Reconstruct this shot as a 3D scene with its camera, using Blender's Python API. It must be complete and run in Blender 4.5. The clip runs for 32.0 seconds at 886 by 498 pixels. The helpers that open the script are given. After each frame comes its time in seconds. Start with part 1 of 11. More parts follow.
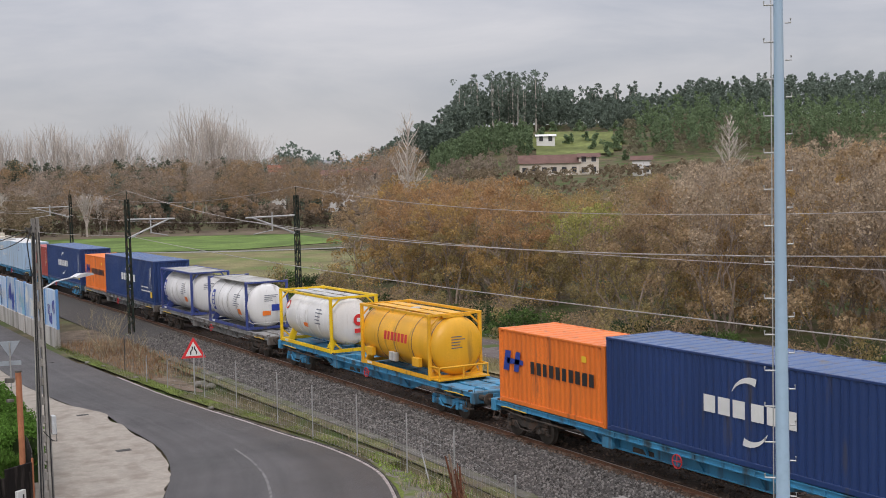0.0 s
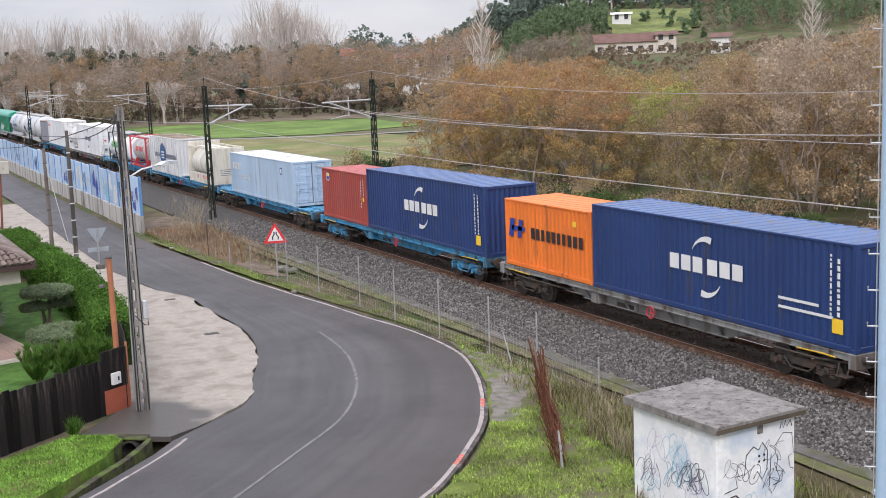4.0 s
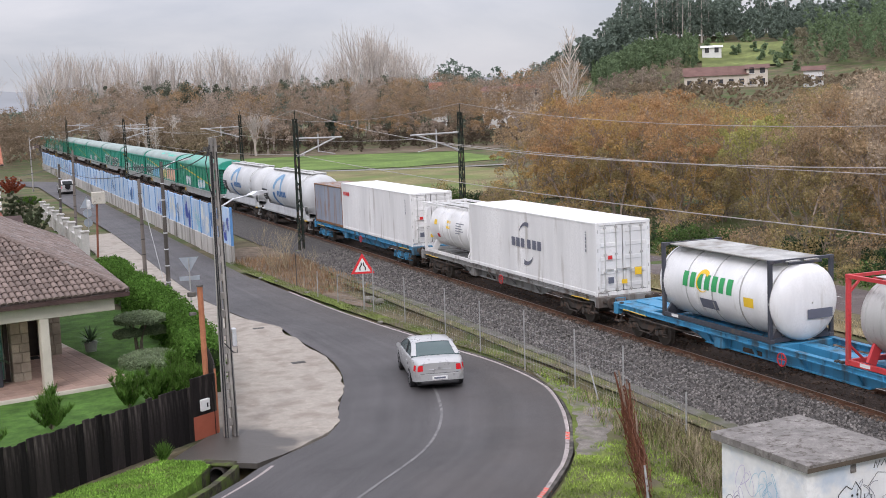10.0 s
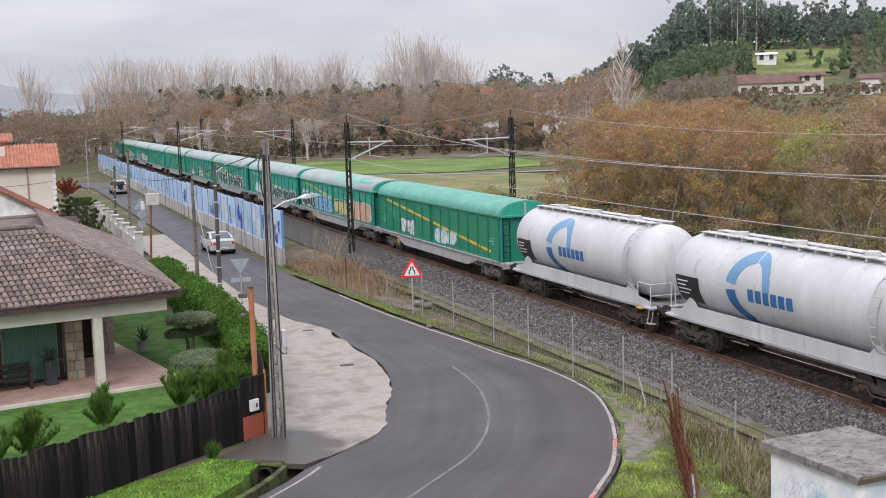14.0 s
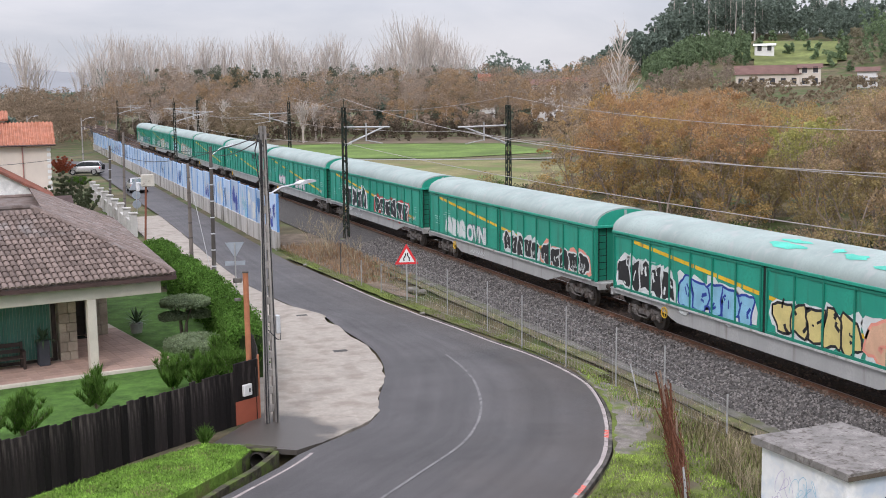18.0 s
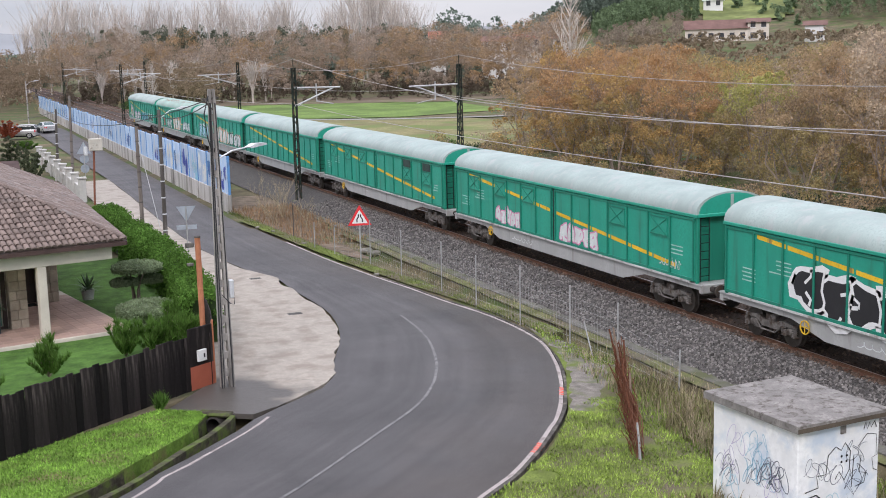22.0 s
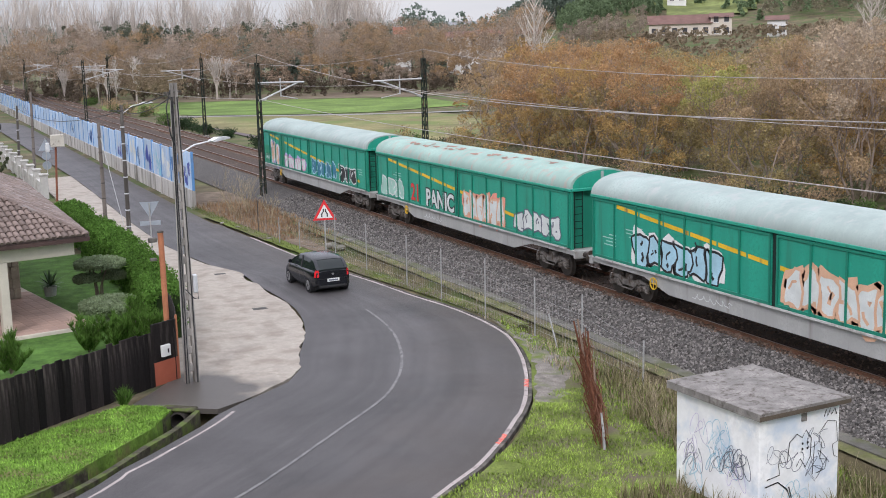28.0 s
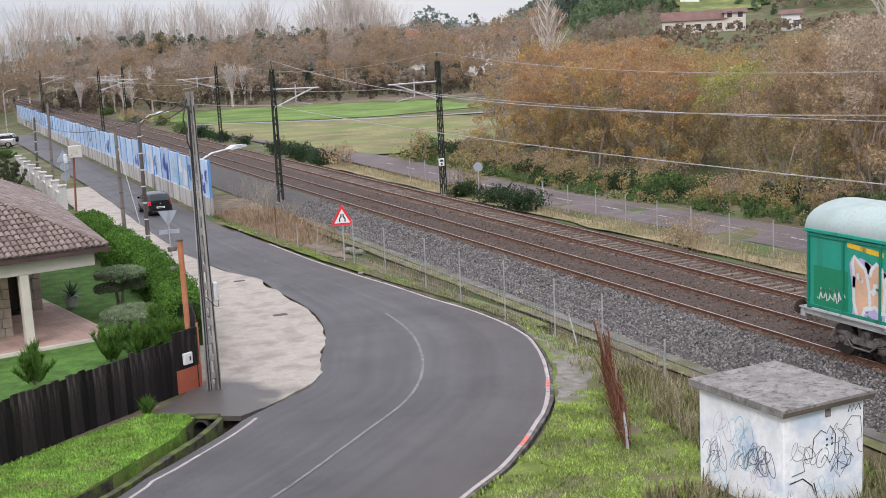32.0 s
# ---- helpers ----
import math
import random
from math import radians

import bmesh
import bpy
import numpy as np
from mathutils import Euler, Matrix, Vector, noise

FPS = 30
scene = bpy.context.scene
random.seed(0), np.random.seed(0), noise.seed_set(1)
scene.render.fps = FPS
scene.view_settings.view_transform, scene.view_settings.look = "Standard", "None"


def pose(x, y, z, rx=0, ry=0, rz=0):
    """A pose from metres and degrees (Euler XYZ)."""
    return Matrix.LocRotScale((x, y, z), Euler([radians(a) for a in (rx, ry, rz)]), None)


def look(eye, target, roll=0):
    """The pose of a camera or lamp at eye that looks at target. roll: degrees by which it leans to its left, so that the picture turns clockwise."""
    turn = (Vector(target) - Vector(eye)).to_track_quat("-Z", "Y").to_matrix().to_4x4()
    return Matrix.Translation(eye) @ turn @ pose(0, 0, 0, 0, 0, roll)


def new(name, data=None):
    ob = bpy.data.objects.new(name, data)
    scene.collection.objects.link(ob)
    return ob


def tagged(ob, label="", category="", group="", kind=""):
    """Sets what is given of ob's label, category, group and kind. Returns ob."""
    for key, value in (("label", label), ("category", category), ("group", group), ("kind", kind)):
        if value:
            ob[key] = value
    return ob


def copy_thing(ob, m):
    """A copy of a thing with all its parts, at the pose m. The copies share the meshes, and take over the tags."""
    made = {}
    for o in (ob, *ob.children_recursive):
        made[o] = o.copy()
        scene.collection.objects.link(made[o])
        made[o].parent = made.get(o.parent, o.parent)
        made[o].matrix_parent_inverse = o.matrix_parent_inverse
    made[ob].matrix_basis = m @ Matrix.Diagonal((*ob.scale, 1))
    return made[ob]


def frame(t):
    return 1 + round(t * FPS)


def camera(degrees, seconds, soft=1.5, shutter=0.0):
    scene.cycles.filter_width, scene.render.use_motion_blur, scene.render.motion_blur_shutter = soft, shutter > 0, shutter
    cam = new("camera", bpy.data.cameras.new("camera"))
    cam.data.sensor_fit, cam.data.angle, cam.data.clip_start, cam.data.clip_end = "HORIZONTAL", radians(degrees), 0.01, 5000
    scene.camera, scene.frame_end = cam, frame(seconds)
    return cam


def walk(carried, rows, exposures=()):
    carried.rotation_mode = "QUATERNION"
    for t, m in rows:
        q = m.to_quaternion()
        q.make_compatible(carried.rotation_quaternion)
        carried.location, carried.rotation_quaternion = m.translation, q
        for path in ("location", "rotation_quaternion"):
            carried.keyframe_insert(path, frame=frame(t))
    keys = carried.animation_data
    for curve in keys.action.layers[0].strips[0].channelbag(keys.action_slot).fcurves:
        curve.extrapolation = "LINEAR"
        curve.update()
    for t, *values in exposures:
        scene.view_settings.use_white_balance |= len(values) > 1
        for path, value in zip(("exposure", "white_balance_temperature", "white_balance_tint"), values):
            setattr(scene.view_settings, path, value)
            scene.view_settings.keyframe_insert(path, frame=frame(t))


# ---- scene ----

# ---- camera and its path: seconds, x, y, z, yaw, pitch, roll ----
cam = camera(40.25, 32.0, soft=0.95)
PATH = [
    (0, 0.20, -0.04, 9.09, -29.86, -3.40, -1.38),
    (0.5, 0.08, 0.16, 9.02, -28.78, -6.88, -2.61),
    (1, 0.12, 0.18, 9.12, -27.41, -8.53, -3.01),
    (1.5, 0.10, 0.18, 9.15, -27.15, -8.72, -2.86),
    (2, 0.09, 0.19, 9.15, -27.11, -8.85, -2.46),
    (2.5, 0.09, 0.19, 9.12, -27.01, -8.86, -2.22),
    (4.5, 0.03, 0.13, 9.12, -25.74, -8.65, -2.24),
    (5, 0.03, 0.11, 9.16, -25.34, -8.29, -1.97),
    (5.5, 0.01, 0.10, 9.16, -25.28, -8.40, -1.75),
    (6, 0.01, 0.12, 9.16, -25.28, -8.17, -1.75),
    (6.5, 0.03, 0.11, 9.14, -25.21, -8.17, -1.84),
    (7, 0.04, 0.07, 9.16, -25.55, -8.10, -1.41),
    (7.5, 0.03, 0.06, 9.13, -25.43, -8.17, -1.33),
    (8, 0.03, -0.01, 9.14, -26.06, -8.29, -0.98),
    (8.5, 0.03, 0.14, 9.17, -26.77, -9.31, -0.54),
    (9, -0.02, 0.11, 9.13, -24.85, -7.88, -1.13),
    (9.5, 0.07, 0.20, 9.11, -23.18, -7.33, -2.20),
    (10, 0.02, 0.11, 9.07, -22.11, -7.09, -2.35),
    (10.5, 0.06, 0.11, 9.05, -22.02, -7.19, -2.35),
    (11, 0.05, 0.09, 9.04, -21.94, -7.33, -2.04),
    (11.5, 0.06, 0.06, 9.09, -21.51, -7.04, -1.87),
    (12, 0.05, 0.10, 9.09, -21.28, -6.79, -2.06),
    (12.5, 0.08, 0.10, 9.07, -20.93, -6.74, -1.87),
    (13, 0.06, 0.18, 9.11, -20.89, -6.71, -1.71),
    (13.5, -0.02, 0.03, 9.06, -20.31, -6.75, -2.05),
    (14, 0.00, 0.03, 9.06, -19.75, -6.76, -1.91),
    (14.5, -0.03, 0.11, 9.10, -19.63, -6.41, -1.83),
    (16.5, -0.14, 0.10, 9.26, -19.42, -7.54, -1.64),
    (17, -0.11, 0.07, 9.20, -19.27, -8.08, -1.08),
    (17.5, -0.05, 0.07, 9.14, -19.23, -7.68, -1.00),
    (18, -0.04, 0.05, 9.17, -20.02, -7.48, -0.83),
    (18.5, -0.13, 0.05, 9.17, -20.05, -7.11, -0.66),
    (19, -0.20, 0.06, 9.18, -20.17, -6.65, -0.51),
    (19.5, -0.08, 0.07, 9.17, -19.55, -7.10, -0.88),
    (20, -0.09, 0.07, 9.15, -20.18, -8.06, -1.26),
    (20.5, -0.12, 0.02, 9.12, -20.23, -10.45, -0.65),
    (21, -0.03, 0.02, 9.17, -19.96, -10.11, -1.38),
    (21.5, -0.05, 0.02, 9.10, -21.10, -9.01, -1.07),
    (22, -0.03, 0.06, 9.24, -22.21, -9.48, -1.47),
    (22.5, -0.01, 0.04, 9.17, -22.70, -9.41, -0.81),
    (23, 0.02, 0.02, 9.18, -22.90, -9.91, -0.95),
    (23.5, 0.02, 0.02, 9.18, -23.11, -9.78, -1.15),
    (24, -0.02, 0.03, 9.16, -23.56, -9.97, -0.98),
    (24.5, -0.00, 0.04, 9.17, -23.53, -9.71, -1.30),
    (25, 0.02, 0.01, 9.20, -23.41, -9.85, -1.29),
    (25.5, 0.05, 0.05, 9.17, -23.41, -9.93, -1.24),
    (27.5, 0.02, 0.05, 9.19, -23.78, -9.72, -1.33),
    (28, 0.01, -0.00, 9.16, -23.81, -9.72, -1.59),
    (28.5, -0.00, 0.02, 9.15, -24.28, -9.61, -1.79),
    (29, 0.03, -0.00, 9.17, -24.24, -9.60, -1.88),
    (29.5, -0.02, -0.01, 9.19, -24.25, -9.58, -1.72),
    (30, -0.02, -0.02, 9.20, -24.19, -9.49, -1.89),
    (30.5, -0.03, 0.02, 9.19, -24.36, -9.99, -1.78),
    (31, 0.01, 0.02, 9.19, -24.04, -10.13, -2.24),
    (31.5, 0.18, 0.05, 9.24, -24.05, -9.19, -2.27),
    (32, -0.03, -0.02, 9.19, -22.97, -9.59, -2.95),
]
walk(cam, [(t, pose(x, y, z, 0, 0, yaw) @ pose(0, 0, 0, 90 + pitch, 0, 0) @ pose(0, 0, 0, 0, 0, roll)) for t, x, y, z, yaw, pitch, roll in PATH],
     exposures=[(0, 0.0, 6450, 16), (0.4, 0.12, 6350, 17), (1.0, 0.50, 6300, 17), (2, 0.64, 6250, 17), (3.5, 0.54, 6250, 17), (5, 0.44, 6250, 18), (8, 0.36, 6250, 18), (10, 0.34, 6250, 18), (14, 0.38, 6250, 18), (22, 0.50, 6200, 18), (27, 0.47, 6200, 17), (32, 0.54, 6200, 17)])

# ---- sky, sun, exposure ----
scene.view_settings.exposure = 0.0
SUN_EL, SUN_AZ = 38.0, 215.0
world = bpy.data.worlds.new("overcast_sky")
scene.world = world
world.use_nodes = True
wn, wl = world.node_tree.nodes, world.node_tree.links
wn.clear()


def wnode(kind, **kw):
    n = wn.new(kind)
    for k, v in kw.items():
        n.inputs[k].default_value = v
    return n


w_out, w_bg = wn.new("ShaderNodeOutputWorld"), wnode("ShaderNodeBackground", Strength=1.0)
w_sky = wn.new("ShaderNodeTexSky")
w_sky.sky_type, w_sky.sun_disc = "NISHITA", False
w_sky.sun_elevation, w_sky.sun_rotation = radians(SUN_EL), radians(SUN_AZ)
w_co, w_sep = wn.new("ShaderNodeTexCoord"), wn.new("ShaderNodeSeparateXYZ")
wl.new(w_co.outputs["Generated"], w_sep.inputs[0])
# clouds: layers of grey, stretched along the horizon
w_map = wn.new("ShaderNodeMapping")
w_map.inputs["Scale"].default_value = (1.6, 1.6, 7.0)
wl.new(w_co.outputs["Generated"], w_map.inputs[0])
w_noise = wnode("ShaderNodeTexNoise", Scale=2.3, Detail=7.0, Roughness=0.55, Distortion=0.4)
wl.new(w_map.outputs[0], w_noise.inputs["Vector"])
w_ramp = wn.new("ShaderNodeValToRGB")
w_ramp.color_ramp.elements[0].position, w_ramp.color_ramp.elements[0].color = 0.30, (0.37, 0.395, 0.43, 1)
w_ramp.color_ramp.elements[1].position, w_ramp.color_ramp.elements[1].color = 0.70, (0.575, 0.575, 0.575, 1)
wl.new(w_noise.outputs["Fac"], w_ramp.inputs[0])
# an overcast sky is brightest overhead
w_up = wn.new("ShaderNodeMapRange")
w_up.inputs["From Min"].default_value, w_up.inputs["From Max"].default_value = 0.06, 1.0
w_up.inputs["To Min"].default_value, w_up.inputs["To Max"].default_value = 1.0, 3.55
wl.new(w_sep.outputs["Z"], w_up.inputs["Value"])
w_mul = wn.new("ShaderNodeVectorMath")
w_mul.operation = "SCALE"
wl.new(w_ramp.outputs[0], w_mul.inputs[0]), wl.new(w_up.outputs[0], w_mul.inputs["Scale"])
w_dim = wn.new("ShaderNodeVectorMath")
w_dim.operation = "SCALE"
w_dim.inputs["Scale"].default_value = 0.10
wl.new(w_sky.outputs[0], w_dim.inputs[0])
w_mix = wn.new("ShaderNodeMix")
w_mix.data_type = "RGBA"
w_mix.inputs["Factor"].default_value = 0.88
wl.new(w_dim.outputs[0], w_mix.inputs["A"]), wl.new(w_mul.outputs[0], w_mix.inputs["B"])
wl.new(w_mix.outputs["Result"], w_bg.inputs["Color"]), wl.new(w_bg.outputs[0], w_out.inputs[0])

sun = new("sun", bpy.data.lights.new("sun", "SUN"))
sun.data.energy, sun.data.angle, sun.data.color = 1.0, radians(14), (1.0, 0.96, 0.9)
sun.matrix_world = pose(0, 0, 60, 0, 0, 0) @ look((0, 0, 0), (-math.sin(radians(SUN_AZ)) * math.cos(radians(SUN_EL)), -math.cos(radians(SUN_AZ)) * math.cos(radians(SUN_EL)), -math.sin(radians(SUN_EL))))

# ---- materials ----
MATS = {}


def mat(name, col, rough=0.7, metal=0.0, var=0.25, scale=1.5, fine=30.0, bump=0.15, bscale=60.0, stain=None, rand=0.0, spec=0.5, streak=False, coat=0.0):
    """A surface: base colour varied at two scales, an optional stain (colour, share, scale), fine relief, and a spread from piece to piece."""
    if name in MATS:
        return MATS[name]
    m = bpy.data.materials.new(name)
    m.use_nodes = True
    n, l = m.node_tree.nodes, m.node_tree.links
    b = n["Principled BSDF"]
    b.inputs["Metallic"].default_value, b.inputs["Specular IOR Level"].default_value, b.inputs["Coat Weight"].default_value = metal, spec if rough < 0.65 else 0.4 * spec, coat
    co = n.new("ShaderNodeTexCoord")
    mp = n.new("ShaderNodeMapping")
    mp.inputs["Scale"].default_value = (1, 1, 0.12) if streak else (1, 1, 1)
    l.new(co.outputs["Object"], mp.inputs[0])

    def noise_of(s, detail, vec):
        t = n.new("ShaderNodeTexNoise")
        t.inputs["Scale"].default_value, t.inputs["Detail"].default_value, t.inputs["Roughness"].default_value = s, detail, 0.6
        l.new(vec, t.inputs["Vector"])
        return t.outputs["Fac"]

    def mixed(fac, a, c, lo=0.35, hi=0.65):
        r = n.new("ShaderNodeMapRange")
        r.inputs["From Min"].default_value, r.inputs["From Max"].default_value = lo, hi
        l.new(fac, r.inputs["Value"])
        x = n.new("ShaderNodeMix")
        x.data_type = "RGBA"
        l.new(r.outputs[0], x.inputs["Factor"])
        for sock, val in (("A", a), ("B", c)):
            if isinstance(val, tuple):
                x.inputs[sock].default_value = (*val[:3], 1)
            else:
                l.new(val, x.inputs[sock])
        return x.outputs["Result"]

    dark = tuple(c * (1 - var) for c in col)
    light = tuple(min(1.0, c * (1 + var)) for c in col)
    c1 = mixed(noise_of(scale, 5, mp.outputs[0]), dark, light)
    c2 = mixed(noise_of(fine, 3, co.outputs["Object"]), tuple(c * (1 - 0.6 * var) for c in col), c1, 0.3, 0.55)
    if stain:
        c2 = mixed(noise_of(stain[2], 6, mp.outputs[0]), c2, stain[0], 0.62 - 0.3 * stain[1], 0.78 - 0.3 * stain[1])
    if rand:
        info = n.new("ShaderNodeObjectInfo")
        geo = n.new("ShaderNodeNewGeometry")
        add = n.new("ShaderNodeMath")
        add.operation = "ADD"
        l.new(info.outputs["Random"], add.inputs[0]), l.new(geo.outputs["Random Per Island"], add.inputs[1])
        wrap = n.new("ShaderNodeMath")
        wrap.operation = "FRACT"
        l.new(add.outputs[0], wrap.inputs[0])
        r = n.new("ShaderNodeMapRange")
        r.inputs["To Min"].default_value, r.inputs["To Max"].default_value = 1 - rand, 1 + rand
        l.new(wrap.outputs[0], r.inputs["Value"])
        sc = n.new("ShaderNodeVectorMath")
        sc.operation = "SCALE"
        l.new(c2, sc.inputs[0]), l.new(r.outputs[0], sc.inputs["Scale"])
        c2 = sc.outputs[0]
    l.new(c2, b.inputs["Base Color"])
    rr = n.new("ShaderNodeMapRange")
    rr.inputs["To Min"].default_value, rr.inputs["To Max"].default_value = max(0.03, rough - 0.12), min(1.0, rough + 0.12)
    l.new(noise_of(scale * 3, 4, co.outputs["Object"]), rr.inputs["Value"])
    l.new(rr.outputs[0], b.inputs["Roughness"])
    if bump:
        bn = n.new("ShaderNodeBump")
        bn.inputs["Strength"].default_value, bn.inputs["Distance"].default_value = bump, 0.02
        l.new(noise_of(bscale, 4, co.outputs["Object"]), bn.inputs["Height"])
        l.new(bn.outputs[0], b.inputs["Normal"])
    MATS[name] = m
    return m


def paint(name, col, rough=0.45, dirt=0.25, dirt_col=(0.11, 0.09, 0.075), rand=0.0):
    """Weathered paint on steel: streaks of dirt that run down."""
    return mat(name, col, rough, var=0.14, scale=0.8, fine=14, bump=0.05, bscale=25, stain=(dirt_col, dirt, 2.2), rand=rand, streak=True)


def glow(name, col, strength):
    if name not in MATS:
        m = bpy.data.materials.new(name)
        m.use_nodes = True
        b = m.node_tree.nodes["Principled BSDF"]
        b.inputs["Base Color"].default_value = (*col, 1)
        b.inputs["Emission Color"].default_value, b.inputs["Emission Strength"].default_value = (*col, 1), strength
        b.inputs["Roughness"].default_value = 0.25
        MATS[name] = m
    return MATS[name]


# ---- mesh helpers ----
class Mesh:
    """Points and faces of one part."""

    def __init__(self):
        self.v, self.f = [], []

    def add(self, verts, faces):
        k = len(self.v)
        self.v += [tuple(p) for p in verts]
        self.f += [tuple(i + k for i in q) for q in faces]
        return self

    def box(self, x0, x1, y0, y1, z0, z1):
        v = [(x, y, z) for z in (z0, z1) for y in (y0, y1) for x in (x0, x1)]
        return self.add(v, [(0, 2, 3, 1), (4, 5, 7, 6), (0, 1, 5, 4), (2, 6, 7, 3), (0, 4, 6, 2), (1, 3, 7, 5)])

    def cbox(self, x0, x1, y0, y1, z0, z1, c=0.02):
        """A box with its twelve edges chamfered."""
        c = min(c, (x1 - x0) / 2.2, (y1 - y0) / 2.2, (z1 - z0) / 2.2)
        bm = bmesh.new()
        bmesh.ops.create_cube(bm, size=1.0)
        for p in bm.verts:
            p.co = Vector(((x0 + x1) / 2 + p.co.x * (x1 - x0), (y0 + y1) / 2 + p.co.y * (y1 - y0), (z0 + z1) / 2 + p.co.z * (z1 - z0)))
        bmesh.ops.bevel(bm, geom=bm.edges[:], offset=c, segments=1, affect="EDGES")
        return self.take(bm)

    def take(self, bm):
        bm.verts.index_update()
        self.add([tuple(p.co) for p in bm.verts], [[p.index for p in q.verts] for q in bm.faces])
        bm.free()
        return self

    def cyl(self, a, b, r0, r1=None, n=8, caps=True):
        a, b = Vector(a), Vector(b)
        r1 = r0 if r1 is None else r1
        d = b - a
        if d.length < 1e-6:
            return self
        u = d.normalized().orthogonal().normalized()
        w = d.normalized().cross(u)
        v = []
        for p, r in ((a, r0), (b, r1)):
            v += [p + r * (math.cos(2 * math.pi * i / n) * u + math.sin(2 * math.pi * i / n) * w) for i in range(n)]
        f = [(i, (i + 1) % n, n + (i + 1) % n, n + i) for i in range(n)]
        if caps:
            f += [tuple(range(n - 1, -1, -1)), tuple(range(n, 2 * n))]
        return self.add(v, f)

    def bar(self, a, b, w, h=None, up=(0, 0, 1)):
        """A straight square bar from a to b."""
        a, b = Vector(a), Vector(b)
        d = (b - a).normalized()
        s = d.cross(Vector(up))
        s = s.normalized() if s.length > 1e-4 else d.orthogonal().normalized()
        t = s.cross(d)
        h = h or w
        v = [p + sx * s * w / 2 + tz * t * h / 2 for p in (a, b) for sx, tz in ((-1, -1), (1, -1), (1, 1), (-1, 1))]
        return self.add(v, [(3, 2, 1, 0), (4, 5, 6, 7), (0, 1, 5, 4), (1, 2, 6, 5), (2, 3, 7, 6), (3, 0, 4, 7)])

    def tube(self, pts, r, n=6):
        pts = [Vector(p) for p in pts]
        rings = []
        for i, p in enumerate(pts):
            d = (pts[min(i + 1, len(pts) - 1)] - pts[max(i - 1, 0)]).normalized()
            s = d.cross(Vector((0, 0, 1)))
            s = s.normalized() if s.length > 1e-3 else Vector((1, 0, 0))
            t = s.cross(d)
            rr = r[i] if isinstance(r, (list, tuple)) else r
            rings.append([p + rr * (math.cos(2 * math.pi * j / n) * s + math.sin(2 * math.pi * j / n) * t) for j in range(n)])
        v = [q for ring in rings for q in ring]
        f = [(i * n + j, i * n + (j + 1) % n, (i + 1) * n + (j + 1) % n, (i + 1) * n + j) for i in range(len(pts) - 1) for j in range(n)]
        f += [tuple(range(n - 1, -1, -1)), tuple(range((len(pts) - 1) * n, len(pts) * n))]
        return self.add(v, f)

    def prism(self, prof, axis, lo, hi):
        """A profile of two coordinates, drawn out along an axis."""
        n = len(prof)
        at = {"x": lambda a, p: (a, p[0], p[1]), "y": lambda a, p: (p[0], a, p[1]), "z": lambda a, p: (p[0], p[1], a)}[axis]
        v = [at(a, p) for a in (lo, hi) for p in prof]
        f = [(i, (i + 1) % n, n + (i + 1) % n, n + i) for i in range(n)] + [tuple(range(n - 1, -1, -1)), tuple(range(n, 2 * n))]
        return self.add(v, f)

    def lathe_y(self, prof, n=24, cx=0.0, cz=0.0):
        """Rings of (y, radius) round an axis along y."""
        v = [(cx + r * math.cos(2 * math.pi * j / n), y, cz + r * math.sin(2 * math.pi * j / n)) for y, r in prof for j in range(n)]
        f = [(i * n + j, i * n + (j + 1) % n, (i + 1) * n + (j + 1) % n, (i + 1) * n + j) for i in range(len(prof) - 1) for j in range(n)]
        return self.add(v, f)

    def lathe_z(self, prof, n=16, cx=0.0, cy=0.0):
        v = [(cx + r * math.cos(2 * math.pi * j / n), cy + r * math.sin(2 * math.pi * j / n), z) for r, z in prof for j in range(n)]
        f = [(i * n + j, i * n + (j + 1) % n, (i + 1) * n + (j + 1) % n, (i + 1) * n + j) for i in range(len(prof) - 1) for j in range(n)]
        return self.add(v, f)

    def data(self, name, material, smooth=False):
        me = bpy.data.meshes.new(name)
        me.from_pydata(self.v, [], self.f)
        me.materials.append(material)
        if smooth:
            me.polygons.foreach_set("use_smooth", [True] * len(me.polygons))
            me.set_sharp_from_angle(angle=radians(38))
        me.update()
        return me


def part(name, mesh, material, parent=None, label="", smooth=False):
    """One mesh object, under a thing or under a part."""
    ob = new(name, mesh if isinstance(mesh, bpy.types.Mesh) else mesh.data(name, material, smooth))
    ob.parent = parent
    if label:
        ob["label"] = label
    return ob


def empty(name, m, label, category, group="", kind=""):
    ob = new(name)
    ob.empty_display_size = 0.2
    ob.matrix_world = m
    return tagged(ob, label, category, group, kind)


def setting(name, mesh, material, label, category, smooth=False, kind="structure"):
    return tagged(part(name, mesh, material, smooth=smooth), label, category, "", kind)


def wob(x, y, s=1.0, seed=0.0):
    return noise.noise(Vector((x * s + seed, y * s - seed, seed * 0.7)))

# ---- the lie of the land ----
ROAD_Z = -0.80
TRACK_X, TRACK2_X, GAUGE = 24.14, 28.07, 1.735
SPEED = 13.68
OUTER = [(15.6, 175), (15.6, 120), (15.7, 72.5), (16.0, 67.9), (16.4, 59.8), (16.7, 54.9), (17.2, 50.1), (17.6, 47.0), (17.9, 43.9), (18.3, 41.1), (18.4, 38.5), (18.2, 36.1), (17.5, 33.8),
         (16.7, 31.9), (16.0, 30.5), (14.9, 28.6), (13.8, 27.2), (12.7, 25.9), (11.6, 24.8), (10.6, 24.0), (8.6, 22.4), (5.0, 19.8), (-2.0, 15.4), (-10, 11)]
